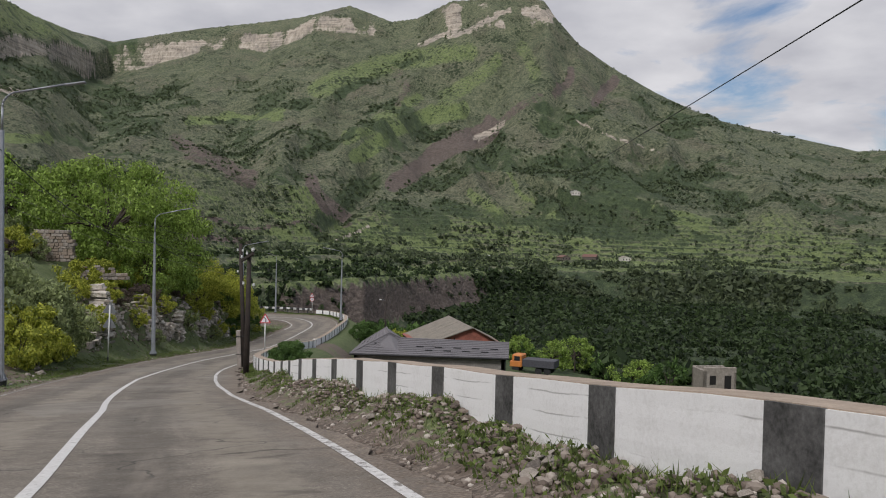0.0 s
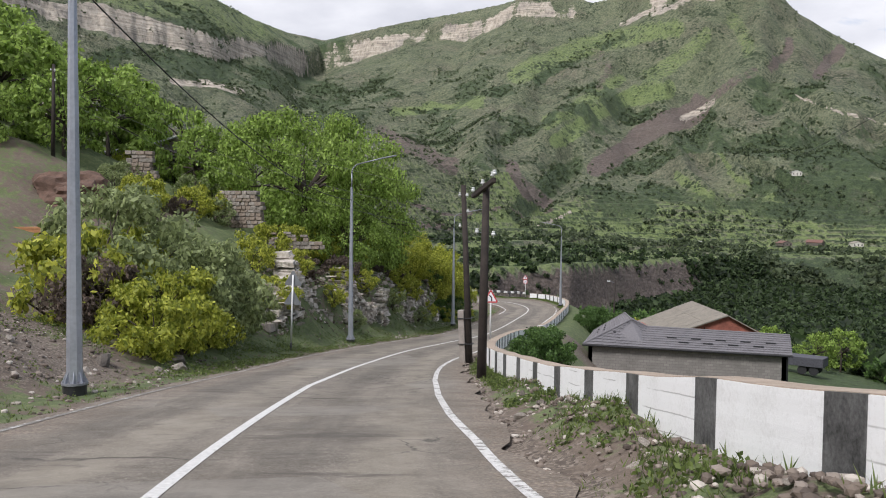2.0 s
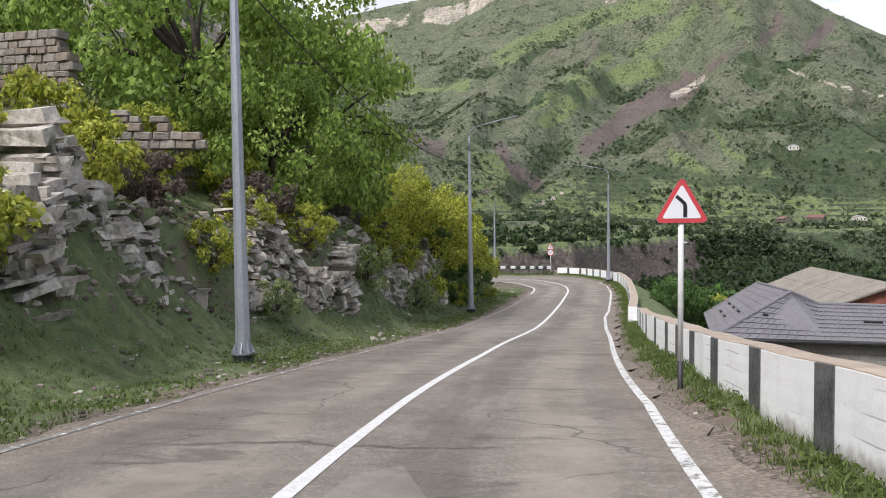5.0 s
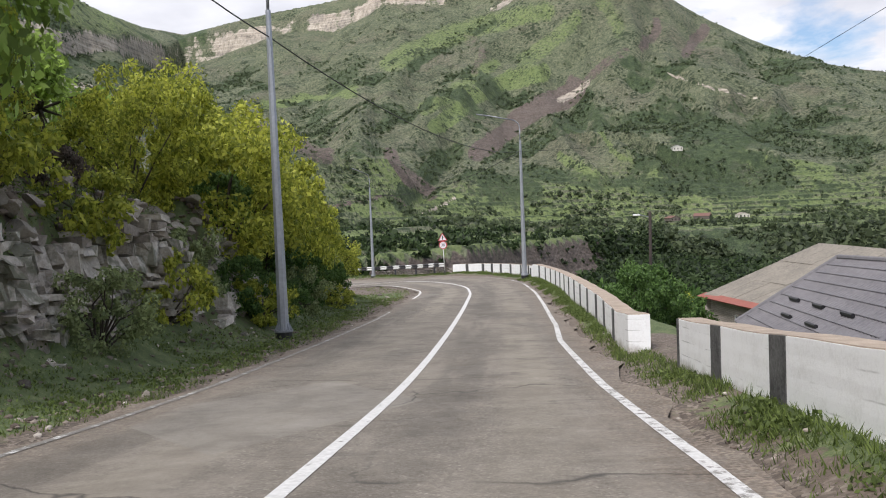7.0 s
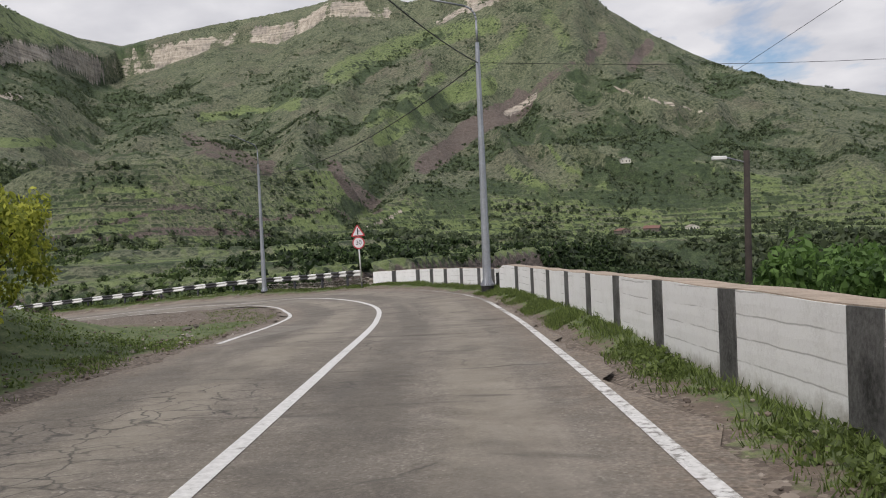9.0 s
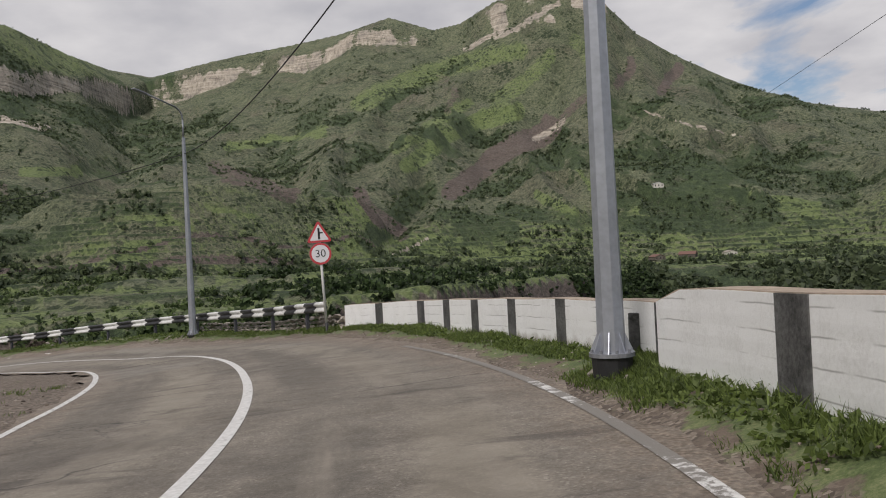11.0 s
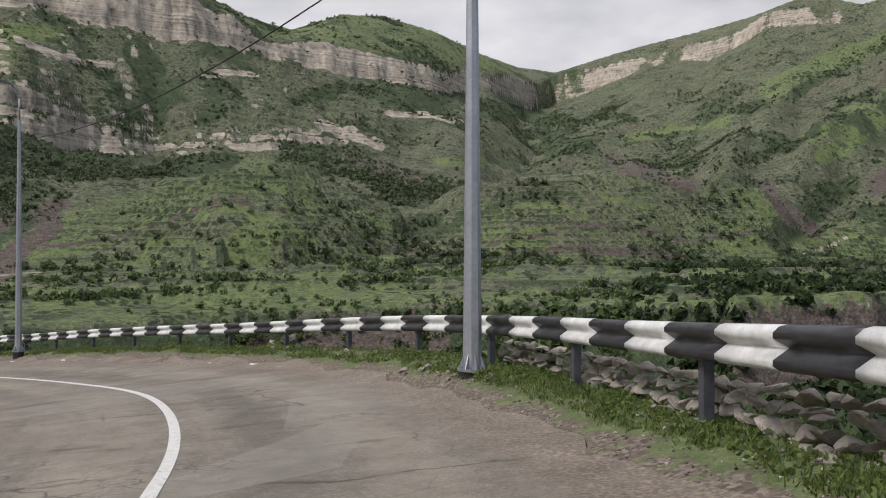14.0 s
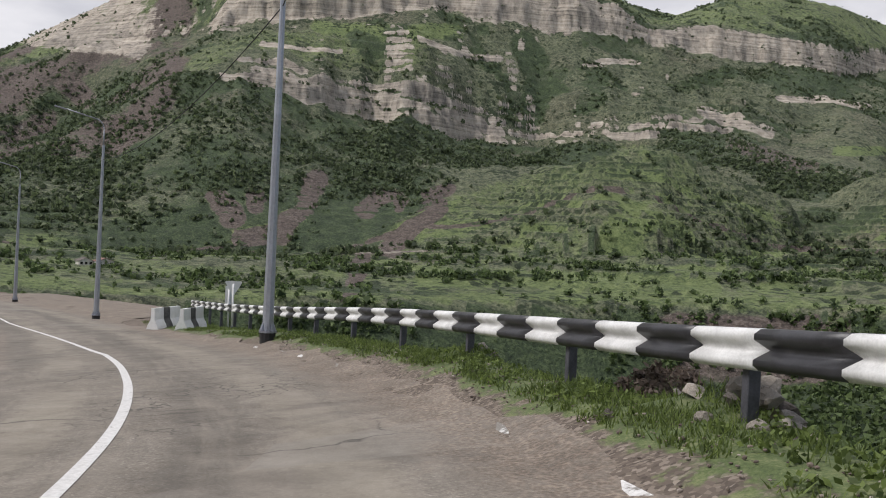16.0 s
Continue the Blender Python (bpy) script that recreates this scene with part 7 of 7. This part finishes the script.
def plant(name, label, category, group, radius, tall, trunk, clump_n, per, leaf, mat, seed, droop=0.0, crown_low=0.15, spread=1.0):
    """A tree or bush at the origin: stems that fork, and a crown of clumps with gaps between them."""
    rnd = random.Random(seed)
    t = thing(name, Matrix(), label, category, group)
    clumps = []
    for _ in range(clump_n):
        a, u = rnd.uniform(0, 2 * math.pi), rnd.random()
        zz = tall * (crown_low + (1 - crown_low) * u ** 0.85)
        k = math.sin(math.pi * min(1, max(0.06, (zz / tall - crown_low * 0.5) / (1.06 - crown_low * 0.5)))) ** 0.6
        r = radius * spread * k * rnd.choice((rnd.uniform(0.35, 0.8), rnd.uniform(0.82, 1.08), rnd.uniform(0.82, 1.08)))
        clumps.append((r * math.cos(a), r * math.sin(a), zz - 0.1 * tall * rnd.random(), radius * rnd.uniform(0.13, 0.27)))
    bm = bmesh.new()
    if trunk:
        tube(bm, (0, 0, -0.5), (0.05, 0.03, tall * 0.42), trunk, trunk * 0.6, 9, False)
        limbs(bm, (0.05, 0.03, tall * 0.40), [c[:3] for c in clumps[:: max(1, clump_n // 16)]], trunk * 0.5, rnd)
    else:
        for c in clumps[:: max(1, clump_n // 12)]:
            limbs(bm, (rnd.uniform(-0.15, 0.15), rnd.uniform(-0.15, 0.15), -0.15), [c[:3]], 0.03 + 0.008 * radius, rnd)
    part("trunk" if trunk else "stem", bm, M_bark, t, smooth_shade=True)
    ob = new("crown", leaf_cloud("crown", clumps, per, leaf, mat, seed, droop))
    ob.parent = t
    return t

def stand(t, spots, seed, first_scale=1.0):
    """Place the model at the first spot and copies of it at the others: (x, y, scale)."""
    rnd = random.Random(seed)
    for k, (x, y, sc) in enumerate(spots):
        m = pose(x, y, ground_at(x, y) - 0.05, rnd.uniform(-4, 4), rnd.uniform(-4, 4), rnd.uniform(0, 360)) @ Matrix.Diagonal((sc * rnd.uniform(0.9, 1.1), sc * rnd.uniform(0.9, 1.1), sc * rnd.uniform(0.9, 1.1), 1))
        if k == 0:
            t.matrix_basis = m
        else:
            c = copy_thing(t, Matrix())
            c.matrix_basis = m

on_track = lambda s, o: s < 86 and -26 < o < -10.3 - 0.52 * (s - 66)
walnut = plant("walnut_tree", "large walnut tree with a dense dark green crown", "tree", "", 6.4, 9.6, 0.32, 90, 300, 0.27, L_walnut, 4, 0.35, 0.16)
stand(walnut, [(-26.6, 74.0, 1.0)], 1)
walnut2 = plant("walnut_tree", "walnut tree with hanging dark green foliage above the bank", "tree", "", 4.6, 7.6, 0.22, 90, 150, 0.28, L_walnut, 14, 0.7, 0.05)
stand(walnut2, [(-24.2, 78.5, 1.0), (-22.6, 72.4, 0.62)], 2)
acacia = plant("acacia_bush", "yellow-green acacia bush with feathery hanging leaves", "bush", "roadside bushes", 2.5, 4.6, 0, 84, 135, 0.17, L_acacia, 6, 0.45, 0.0)
stand(acacia, [(*at(s, o)[:2], k) for s, o, k in ((112.5, -7.9, 0.92), (115.3, -8.3, 0.98), (118.4, -8.2, 0.9), (121.4, -8.0, 0.74), (123.8, -7.4, 0.55), (114.0, -10.2, 0.8), (118.5, -10.6, 0.72), (110.2, -9.4, 0.7), (104.5, -10.5, 0.6))], 3)
acacia_low = plant("acacia_bush", "low yellow-green acacia bush beside the road", "bush", "roadside bushes", 1.5, 2.1, 0, 44, 96, 0.17, L_acacia, 8, 0.4, 0.02)
stand(acacia_low, [(*at(s, o)[:2], k) for s, o, k in ((64.6, -7.4, 1.0), (67.2, -7.7, 1.1), (66.0, -10.2, 1.35), (69.5, -11.0, 1.3), (72.8, -12.2, 1.2), (78.5, -8.2, 0.8), (83.4, -9.0, 0.7), (101.5, -8.0, 0.75), (106.6, -7.2, 0.7), (111.3, -6.6, 0.6), (120.6, -6.4, 0.45), (96.8, -9.6, 0.6), (76.2, -13.0, 0.9), (66.5, -13.8, 1.6), (70.5, -14.5, 1.5), (69.0, -18.0, 1.5), (73.5, -15.5, 1.3), (68.0, -12.4, 1.5), (64.4, -9.6, 1.4), (71.5, -16.8, 1.5), (85.5, -11.5, 0.9), (90.5, -12.0, 1.0), (87.0, -10.4, 0.7), (95.2, -11.8, 1.1), (80.4, -10.0, 0.8), (65.6, -6.9, 0.85), (63.2, -7.2, 0.8), (68.6, -7.0, 0.6), (98.8, -7.6, 0.5), (86.4, -7.8, 0.55), (93.6, -8.2, 0.6), (90.2, -8.6, 0.5), (104.8, -8.0, 0.7)) if not on_track(s, o)], 4)
olive = plant("willow_bush", "grey-green willow bush on the roadside bank", "bush", "roadside bushes", 1.9, 2.7, 0, 46, 90, 0.18, L_olive, 9, 0.2, 0.02)
stand(olive, [(*at(s, o)[:2], k) for s, o, k in ((69.6, -7.6, 1.1), (72.0, -8.4, 1.15), (70.6, -9.6, 1.2), (74.2, -8.2, 0.85), (67.6, -9.4, 1.0), (97.6, -7.4, 0.55), (103.0, -6.9, 0.5), (116.4, -6.6, 0.55), (108.8, -7.6, 0.6), (88.6, -7.2, 0.4), (68.6, -10.6, 1.45), (72.6, -10.6, 1.35), (65.6, -12.0, 1.5), (75.2, -10.6, 1.1), (70.0, -12.8, 1.4), (63.0, -9.8, 1.1), (74.0, -13.2, 1.3)) if not on_track(s, o)], 5)
dry = plant("dry_bush", "bare brown thorn bush among green shrubs", "bush", "roadside bushes", 1.4, 1.9, 0, 40, 110, 0.16, L_dry, 10, 0.0, 0.02)
stand(dry, [(*at(s, o)[:2], k) for s, o, k in ((64.8, -9.2, 1.1), (68.4, -8.6, 0.7), (85.4, -9.0, 0.7), (92.4, -9.3, 0.8), (100.4, -9.2, 0.55), (106.2, -9.2, 0.5), (177.5, 3.72, 0.42)) if not on_track(s, o)], 6)
leafy = plant("leafy_bush", "dark green leafy bush growing below the parapet", "bush", "roadside bushes", 1.8, 3.0, 0, 60, 130, 0.17, L_dark, 11, 0.2, 0.05)
stand(leafy, [(*at(s, o)[:2], k) for s, o, k in ((63.0, 3.7, 0.42), (64.6, 3.9, 0.5), (66.2, 4.1, 0.46), (68.0, 4.3, 0.36), (121.0, 5.2, 0.7), (124.0, 5.6, 0.95), (127.0, 6.4, 1.0), (129.5, 8.2, 0.9), (111.0, -6.9, 0.5), (117.5, -7.0, 0.6), (113.6, -6.5, 0.4), (113.4, -8.2, 0.6), (116.2, -7.8, 0.6), (120.0, -7.6, 0.6), (122.6, -7.0, 0.5))], 7)
stand(copy_thing(acacia_low, Matrix()), [(*at(s, o)[:2], k) for s, o, k in ((132.0, 8.5, 1.2), (136.0, 9.5, 1.3))], 8)
orchard = plant("fruit_tree", "green fruit tree on the grassy slope", "tree", "trees on the slopes", 2.6, 5.0, 0.12, 46, 80, 0.30, L_walnut, 12, 0.2, 0.2)
stand(orchard, [(-35.5, 60.5, 1.0), (-38.5, 64.0, 1.15), (-42.5, 58.0, 1.1), (-33.0, 70.5, 1.0), (-38.5, 50.5, 0.7), (-44.0, 68.0, 1.2), (-31.0, 78.0, 1.1), (-30.0, 84.5, 1.0), (-27.5, 90.0, 0.9), (14, 128, 1.0), (18, 135, 1.1), (24, 118, 1.0), (9, 133, 0.9), (-36.5, 55.5, 0.75), (-41.0, 61.5, 1.4), (-46.5, 62.5, 1.5), (-48.0, 56.0, 1.4), (-39.5, 69.5, 1.4), (-43.0, 74.0, 1.5), (-36.0, 74.5, 1.3), (-49.0, 71.0, 1.6), (-52.0, 63.5, 1.6), (-46.0, 50.0, 1.4), (-51.0, 46.0, 1.5), (-35.0, 82.0, 1.3), (-33.0, 90.0, 1.2), (-31.0, 96.5, 1.0), (-38.0, 94.0, 1.4)], 9)

valley_bush = plant("valley_bush", "dark green bush on the slope below the road", "bush", "bushes below the road", 1.7, 2.3, 0, 26, 34, 0.38, L_dark, 15, 0.2, 0.04)
vb = random.Random(3)
spots = []
while len(spots) < 200:
    s, o = vb.uniform(52, 190), vb.uniform(8, 52)
    p = at(s, o)
    if (s < 108 and o < 22) or (s > 92 and s < 140 and o < 26 and vb.random() < 0.6) or (-9 < p.x < 12 and 78 < p.y < 112) or math.hypot(p.x - 10, p.y - 119) < 6 or (6 < p.x < 22 and 92 < p.y < 130) or math.hypot(p.x - 29, p.y - 94) < 9:
        continue
    spots.append((p.x, p.y, vb.uniform(0.7, 1.5)))
stand(valley_bush, spots, 21)

low = random.Random(17)
for model, count in ((acacia_low, 34), (olive, 22), (dry, 12)):
    for _ in range(count):
        s, o = low.uniform(60, 104), -low.uniform(11.5, 28)
        p = at(s, o)
        if math.hypot(p.x + 26, p.y - 67.5) > 3.6 and not on_track(s, o):
            c = copy_thing(model, Matrix())
            c.matrix_basis = pose(p.x, p.y, ground_at(p.x, p.y) - 0.05, 0, 0, low.uniform(0, 360)) @ Matrix.Diagonal((*[low.uniform(0.45, 0.95)] * 3, 1))

def grass(name, label, spots, seed, mat, tall):
    """Tufts of blades, each a thin bent triangle."""
    rnd = np.random.RandomState(seed)
    p = np.array([at(s, o)[:] for s, o in spots])
    p[:, 2] = height(p[:, 0], p[:, 1]) - 0.01
    m = 7
    b = np.repeat(p, m, axis=0) + np.c_[rnd.normal(0, 0.05, (len(p) * m, 2)), np.zeros(len(p) * m)]
    k = len(b)
    a = rnd.uniform(0, 2 * np.pi, k)
    h = (tall * rnd.uniform(0.35, 1.2, k))
    w = np.c_[np.cos(a), np.sin(a), np.zeros(k)] * 0.008
    lean = np.c_[rnd.normal(0, 0.45, (k, 2)) * h[:, None], h]
    v = np.stack([b - w, b + w, b + lean * 0.55 + w * 0.7, b + lean], 1).reshape(-1, 3)
    i = np.arange(k)[:, None] * 4
    f = np.vstack([i + (0, 1, 2), i + (0, 2, 3)])
    tagged(new(name, mesh_of(name, v, f, (mat,), shade=False)), label, "grass", kind="stuff")
gr = np.random.RandomState(8)
def herbs():
    clumps = []
    for s0, s1, o0, o1, n, r0, r1 in ((61, 128, -10.5, -4.7, 10000, 0.10, 0.27), (52, 101, 1.98, 2.36, 1900, 0.03, 0.10), (104, 139, 1.98, 2.42, 1900, 0.03, 0.10), (138, 157, 2.35, 2.9, 1000, 0.03, 0.09), (150, 205, 2.5, 3.6, 3200, 0.03, 0.10), (76, 114, -9.4, -7.1, 420, 0.15, 0.38), (28, 60, 2.0, 2.75, 1100, 0.04, 0.14), (30, 62, -7.5, -4.9, 700, 0.08, 0.2), (56, 76, -22, -8.5, 700, 0.06, 0.2)):
        ss, oo = gr.uniform(s0, s1, n), gr.uniform(o0, o1, n)
        keep = value_noise(ss * 0.8, oo * 0.9, 95) > -0.05
        p = np.array([at(s, o)[:] for s, o in zip(ss[keep], oo[keep])])
        p[:, 2] = height(p[:, 0], p[:, 1]) + 0.03
        clumps.append(np.c_[p, gr.uniform(r0, r1, len(p))])
    me = leaf_cloud("herbs", np.vstack(clumps), 9, 0.062, L_grass, 31, 0.0, 1.8)
    tagged(new("herbs", me), "low green herbs covering banks and verges", "plants", kind="stuff")
herbs()
spots = []
for s0, s1, o0, o1, n in ((26, 62, 1.9, 2.75, 2600), (60, 139, 1.85, 2.45, 5600), (126, 140, 1.85, 2.5, 5200), (138, 157, 2.35, 3.0, 4200), (150, 196, 2.45, 3.35, 6000), (196, 214, 2.5, 4.6, 1600), (62, 128, -6.8, -4.6, 7600), (66, 128, -9.5, -6.5, 3600), (20, 62, -7.5, -4.7, 1100), (128, 150, -7, -4.7, 500)):
    ss, oo = gr.uniform(s0, s1, n), gr.uniform(o0, o1, n)
    keep = value_noise(ss * 0.9, oo * 1.4, 91) > -0.12
    spots += list(zip(ss[keep], oo[keep]))
grass("grass", "fresh green grass along the road's verges", spots, 2, L_grass, 0.075)
spots = [(s, float(wall_offset(s)) - 0.12 + 0.1 * gr.normal()) for s in gr.uniform(60, 154, 1500)] + [(s, float(wall_offset(s)) - 0.1 + 0.1 * gr.normal()) for s in gr.uniform(28, 60, 150)] + [(s, float(rail_offset(s)) + gr.normal() * 0.25) for s in gr.uniform(155, 213, 900)]
grass("weeds", "taller green weeds at the foot of parapet and rail", spots, 4, L_grass, 0.13)

# ---- shrubs of the valley and the slopes ----
def shrubs():
    rnd = np.random.RandomState(12)
    n, extra = 300000, 30000
    b = rnd.uniform(-34, 91, n)
    r = np.where(rnd.rand(n) < 0.36, rnd.uniform(75, 720, n), np.sqrt(rnd.uniform(600 ** 2, 1650 ** 2, n)))
    x, y = HUB[0] - np.sin(np.radians(b)) * r, HUB[1] + np.cos(np.radians(b)) * r
    x, y = np.r_[x, rnd.uniform(15, 210, extra)], np.r_[y, rnd.uniform(30, 560, extra)]
    n = n + extra
    b, r = np.degrees(np.arctan2(HUB[0] - x, y - HUB[1])), np.hypot(x - HUB[0], y - HUB[1])
    b = np.where(b < -105, b + 360, b)
    z = height(x, y)
    s, o, zr = nearest(x, y)
    ed, ee = bent(LIP, b); fd, fe = bent(FOOT, b)
    ud, ub, ut = bent(UPPER, b); ld, lb, lt = bent(LOWER, b)
    e = np.degrees(np.arctan2(z - EYE_Z, r))
    patch = 0.5 + fbm(x / 45.0, y / 45.0, 101, 5, 0.65)
    cover = thicket(x, y, b, r, np.degrees(np.arctan2(z - EYE_Z, r)))
    dens = np.where(r < ed * np.where((b > -2.5) & (b < 13.5), 0.93, 0.993), np.where(b > 26, 1.1, 2.4), np.where(r < ed * 1.01, 0.15, np.where(r < ed * 1.13, 0.05, np.where(r < fd * 1.1, np.where(b > 36, 0.42, 0.8), 0.05 + 1.15 * cover ** 1.25))))
    dens = dens * np.where(r > fd * 1.1, np.clip(0.1 + 1.4 * patch, 0.1, 1.5), np.clip(-0.75 + 3.2 * patch, 0.03, 1.6))
    bench = (r > ed * 1.1) & (r < fd * 1.15)
    q = z / 4.4 + 0.35 * fbm(x / 70, y / 70, 9, 2)
    dens = np.where(bench, dens * np.where((q - np.floor(q)) < 0.62, 0.22, 1.7), dens)
    bare = np.maximum(chute(b, e, SCREE, 0.7), 0.9 * chute(b, e, ((56.3, 1.6), (54, 2.2), (51.5, 3.2), (48, 4.6), (45, 5.2), (42, 4.4)), 2.2))
    bare = np.maximum(bare, 0.85 * chute(b, e, ((55.5, 0.6), (50, 1.6), (46, 2.4), (42, 2.2)), 1.6))
    for path in (((8.9, 6.0), (6.7, 7.6), (3.7, 8.9), (1.5, 9.2)), ((-9.4, 3.2), (-11.4, 3.2), (-13.8, 2.3)), ((65.2, 3.3), (65.7, 1.2), (67.1, -0.3)), ((56.8, 1.6), (58.8, 0.0), (59.7, -1.1))):
        bare = np.maximum(bare, 0.8 * chute(b, e, path, 0.8))
    dens = dens * (1 - bare)
    keep = (rnd.rand(n) < dens * 0.62) & ((o > 42) | (s > 200)) & ~((np.abs(s - 215) < 40) & (np.abs(o) < 14)) & (np.hypot(x - 2, y - 100) > 24) & (np.hypot(x - 29, y - 94) > 10)
    x, y, z, r, e = x[keep], y[keep], z[keep], r[keep], e[keep]
    size = (0.55 + 1.35 * rnd.rand(len(x)) ** 1.8) * np.where(r < ed[keep] * 0.995, np.where(b[keep] > 26, 1.15, 1.5), np.where(r < 760, 1.3, 1.18)) * np.clip(0.8 + 0.5 * patch[keep], 0.6, 1.3)
    near = r < 430
    gorge = near & (b[keep] < 20)
    bench_part = near & ~gorge
    shrub_mesh("shrubs", "dark green shrubs covering the gorge's sides", x[gorge], y[gorge], z[gorge], size[gorge], 17, 0.30, 0.68, rnd, L_valley)
    shrub_mesh("shrubs", "green shrubs and young trees on the river terrace", x[bench_part], y[bench_part], z[bench_part], 0.85 * size[bench_part], 15, 0.30, 0.68, rnd, L_bench)
    shrub_mesh("shrubs", "dark green shrubs scattered over the mountain slopes", x[~near], y[~near], z[~near], 1.12 * size[~near], 9, 0.42, 0.85, rnd, L_far)

def shrub_mesh(name, label, x, y, z, size, m, a0, a1, rnd, leaf):
    """Small leafy clumps of m triangles each, joined."""
    k = len(x)
    d = rnd.normal(size=(k, m, 3)); d /= np.linalg.norm(d, axis=2)[..., None]
    c = d * rnd.uniform(0.35, 0.95, (k, m, 1)) * rnd.uniform(0.75, 1.25, (k, 1, 3)) * (1, 1, 0.8)
    t1 = rnd.normal(size=(k, m, 3)) + 0.3 * d; t1 /= np.linalg.norm(t1, axis=2)[..., None]
    t2 = np.cross(t1, d + 0.5 * rnd.normal(size=(k, m, 3))); t2 /= np.linalg.norm(t2, axis=2)[..., None]
    a = rnd.uniform(a0, a1, (k, m, 1))
    v = np.stack([c + t1 * a, c - t1 * a * 0.6 + t2 * a * 0.8, c - t1 * a * 0.6 - t2 * a * 0.8], 2) * size[:, None, None, None]
    v = v + np.stack([x, y, z + size * 0.5], -1)[:, None, None, :]
    v = v.reshape(-1, 3).astype(np.float32)
    f = np.arange(len(v)).reshape(-1, 3)
    me = bpy.data.meshes.new(name)
    me.vertices.add(len(v)), me.vertices.foreach_set("co", v.ravel())
    me.loops.add(f.size), me.loops.foreach_set("vertex_index", f.ravel().astype(np.int32))
    me.polygons.add(len(f)), me.polygons.foreach_set("loop_start", np.arange(0, f.size, 3, dtype=np.int32))
    me.update(calc_edges=True)
    me.materials.append(leaf)
    tagged(new(name, me), label, "shrubs", kind="stuff")
shrubs()
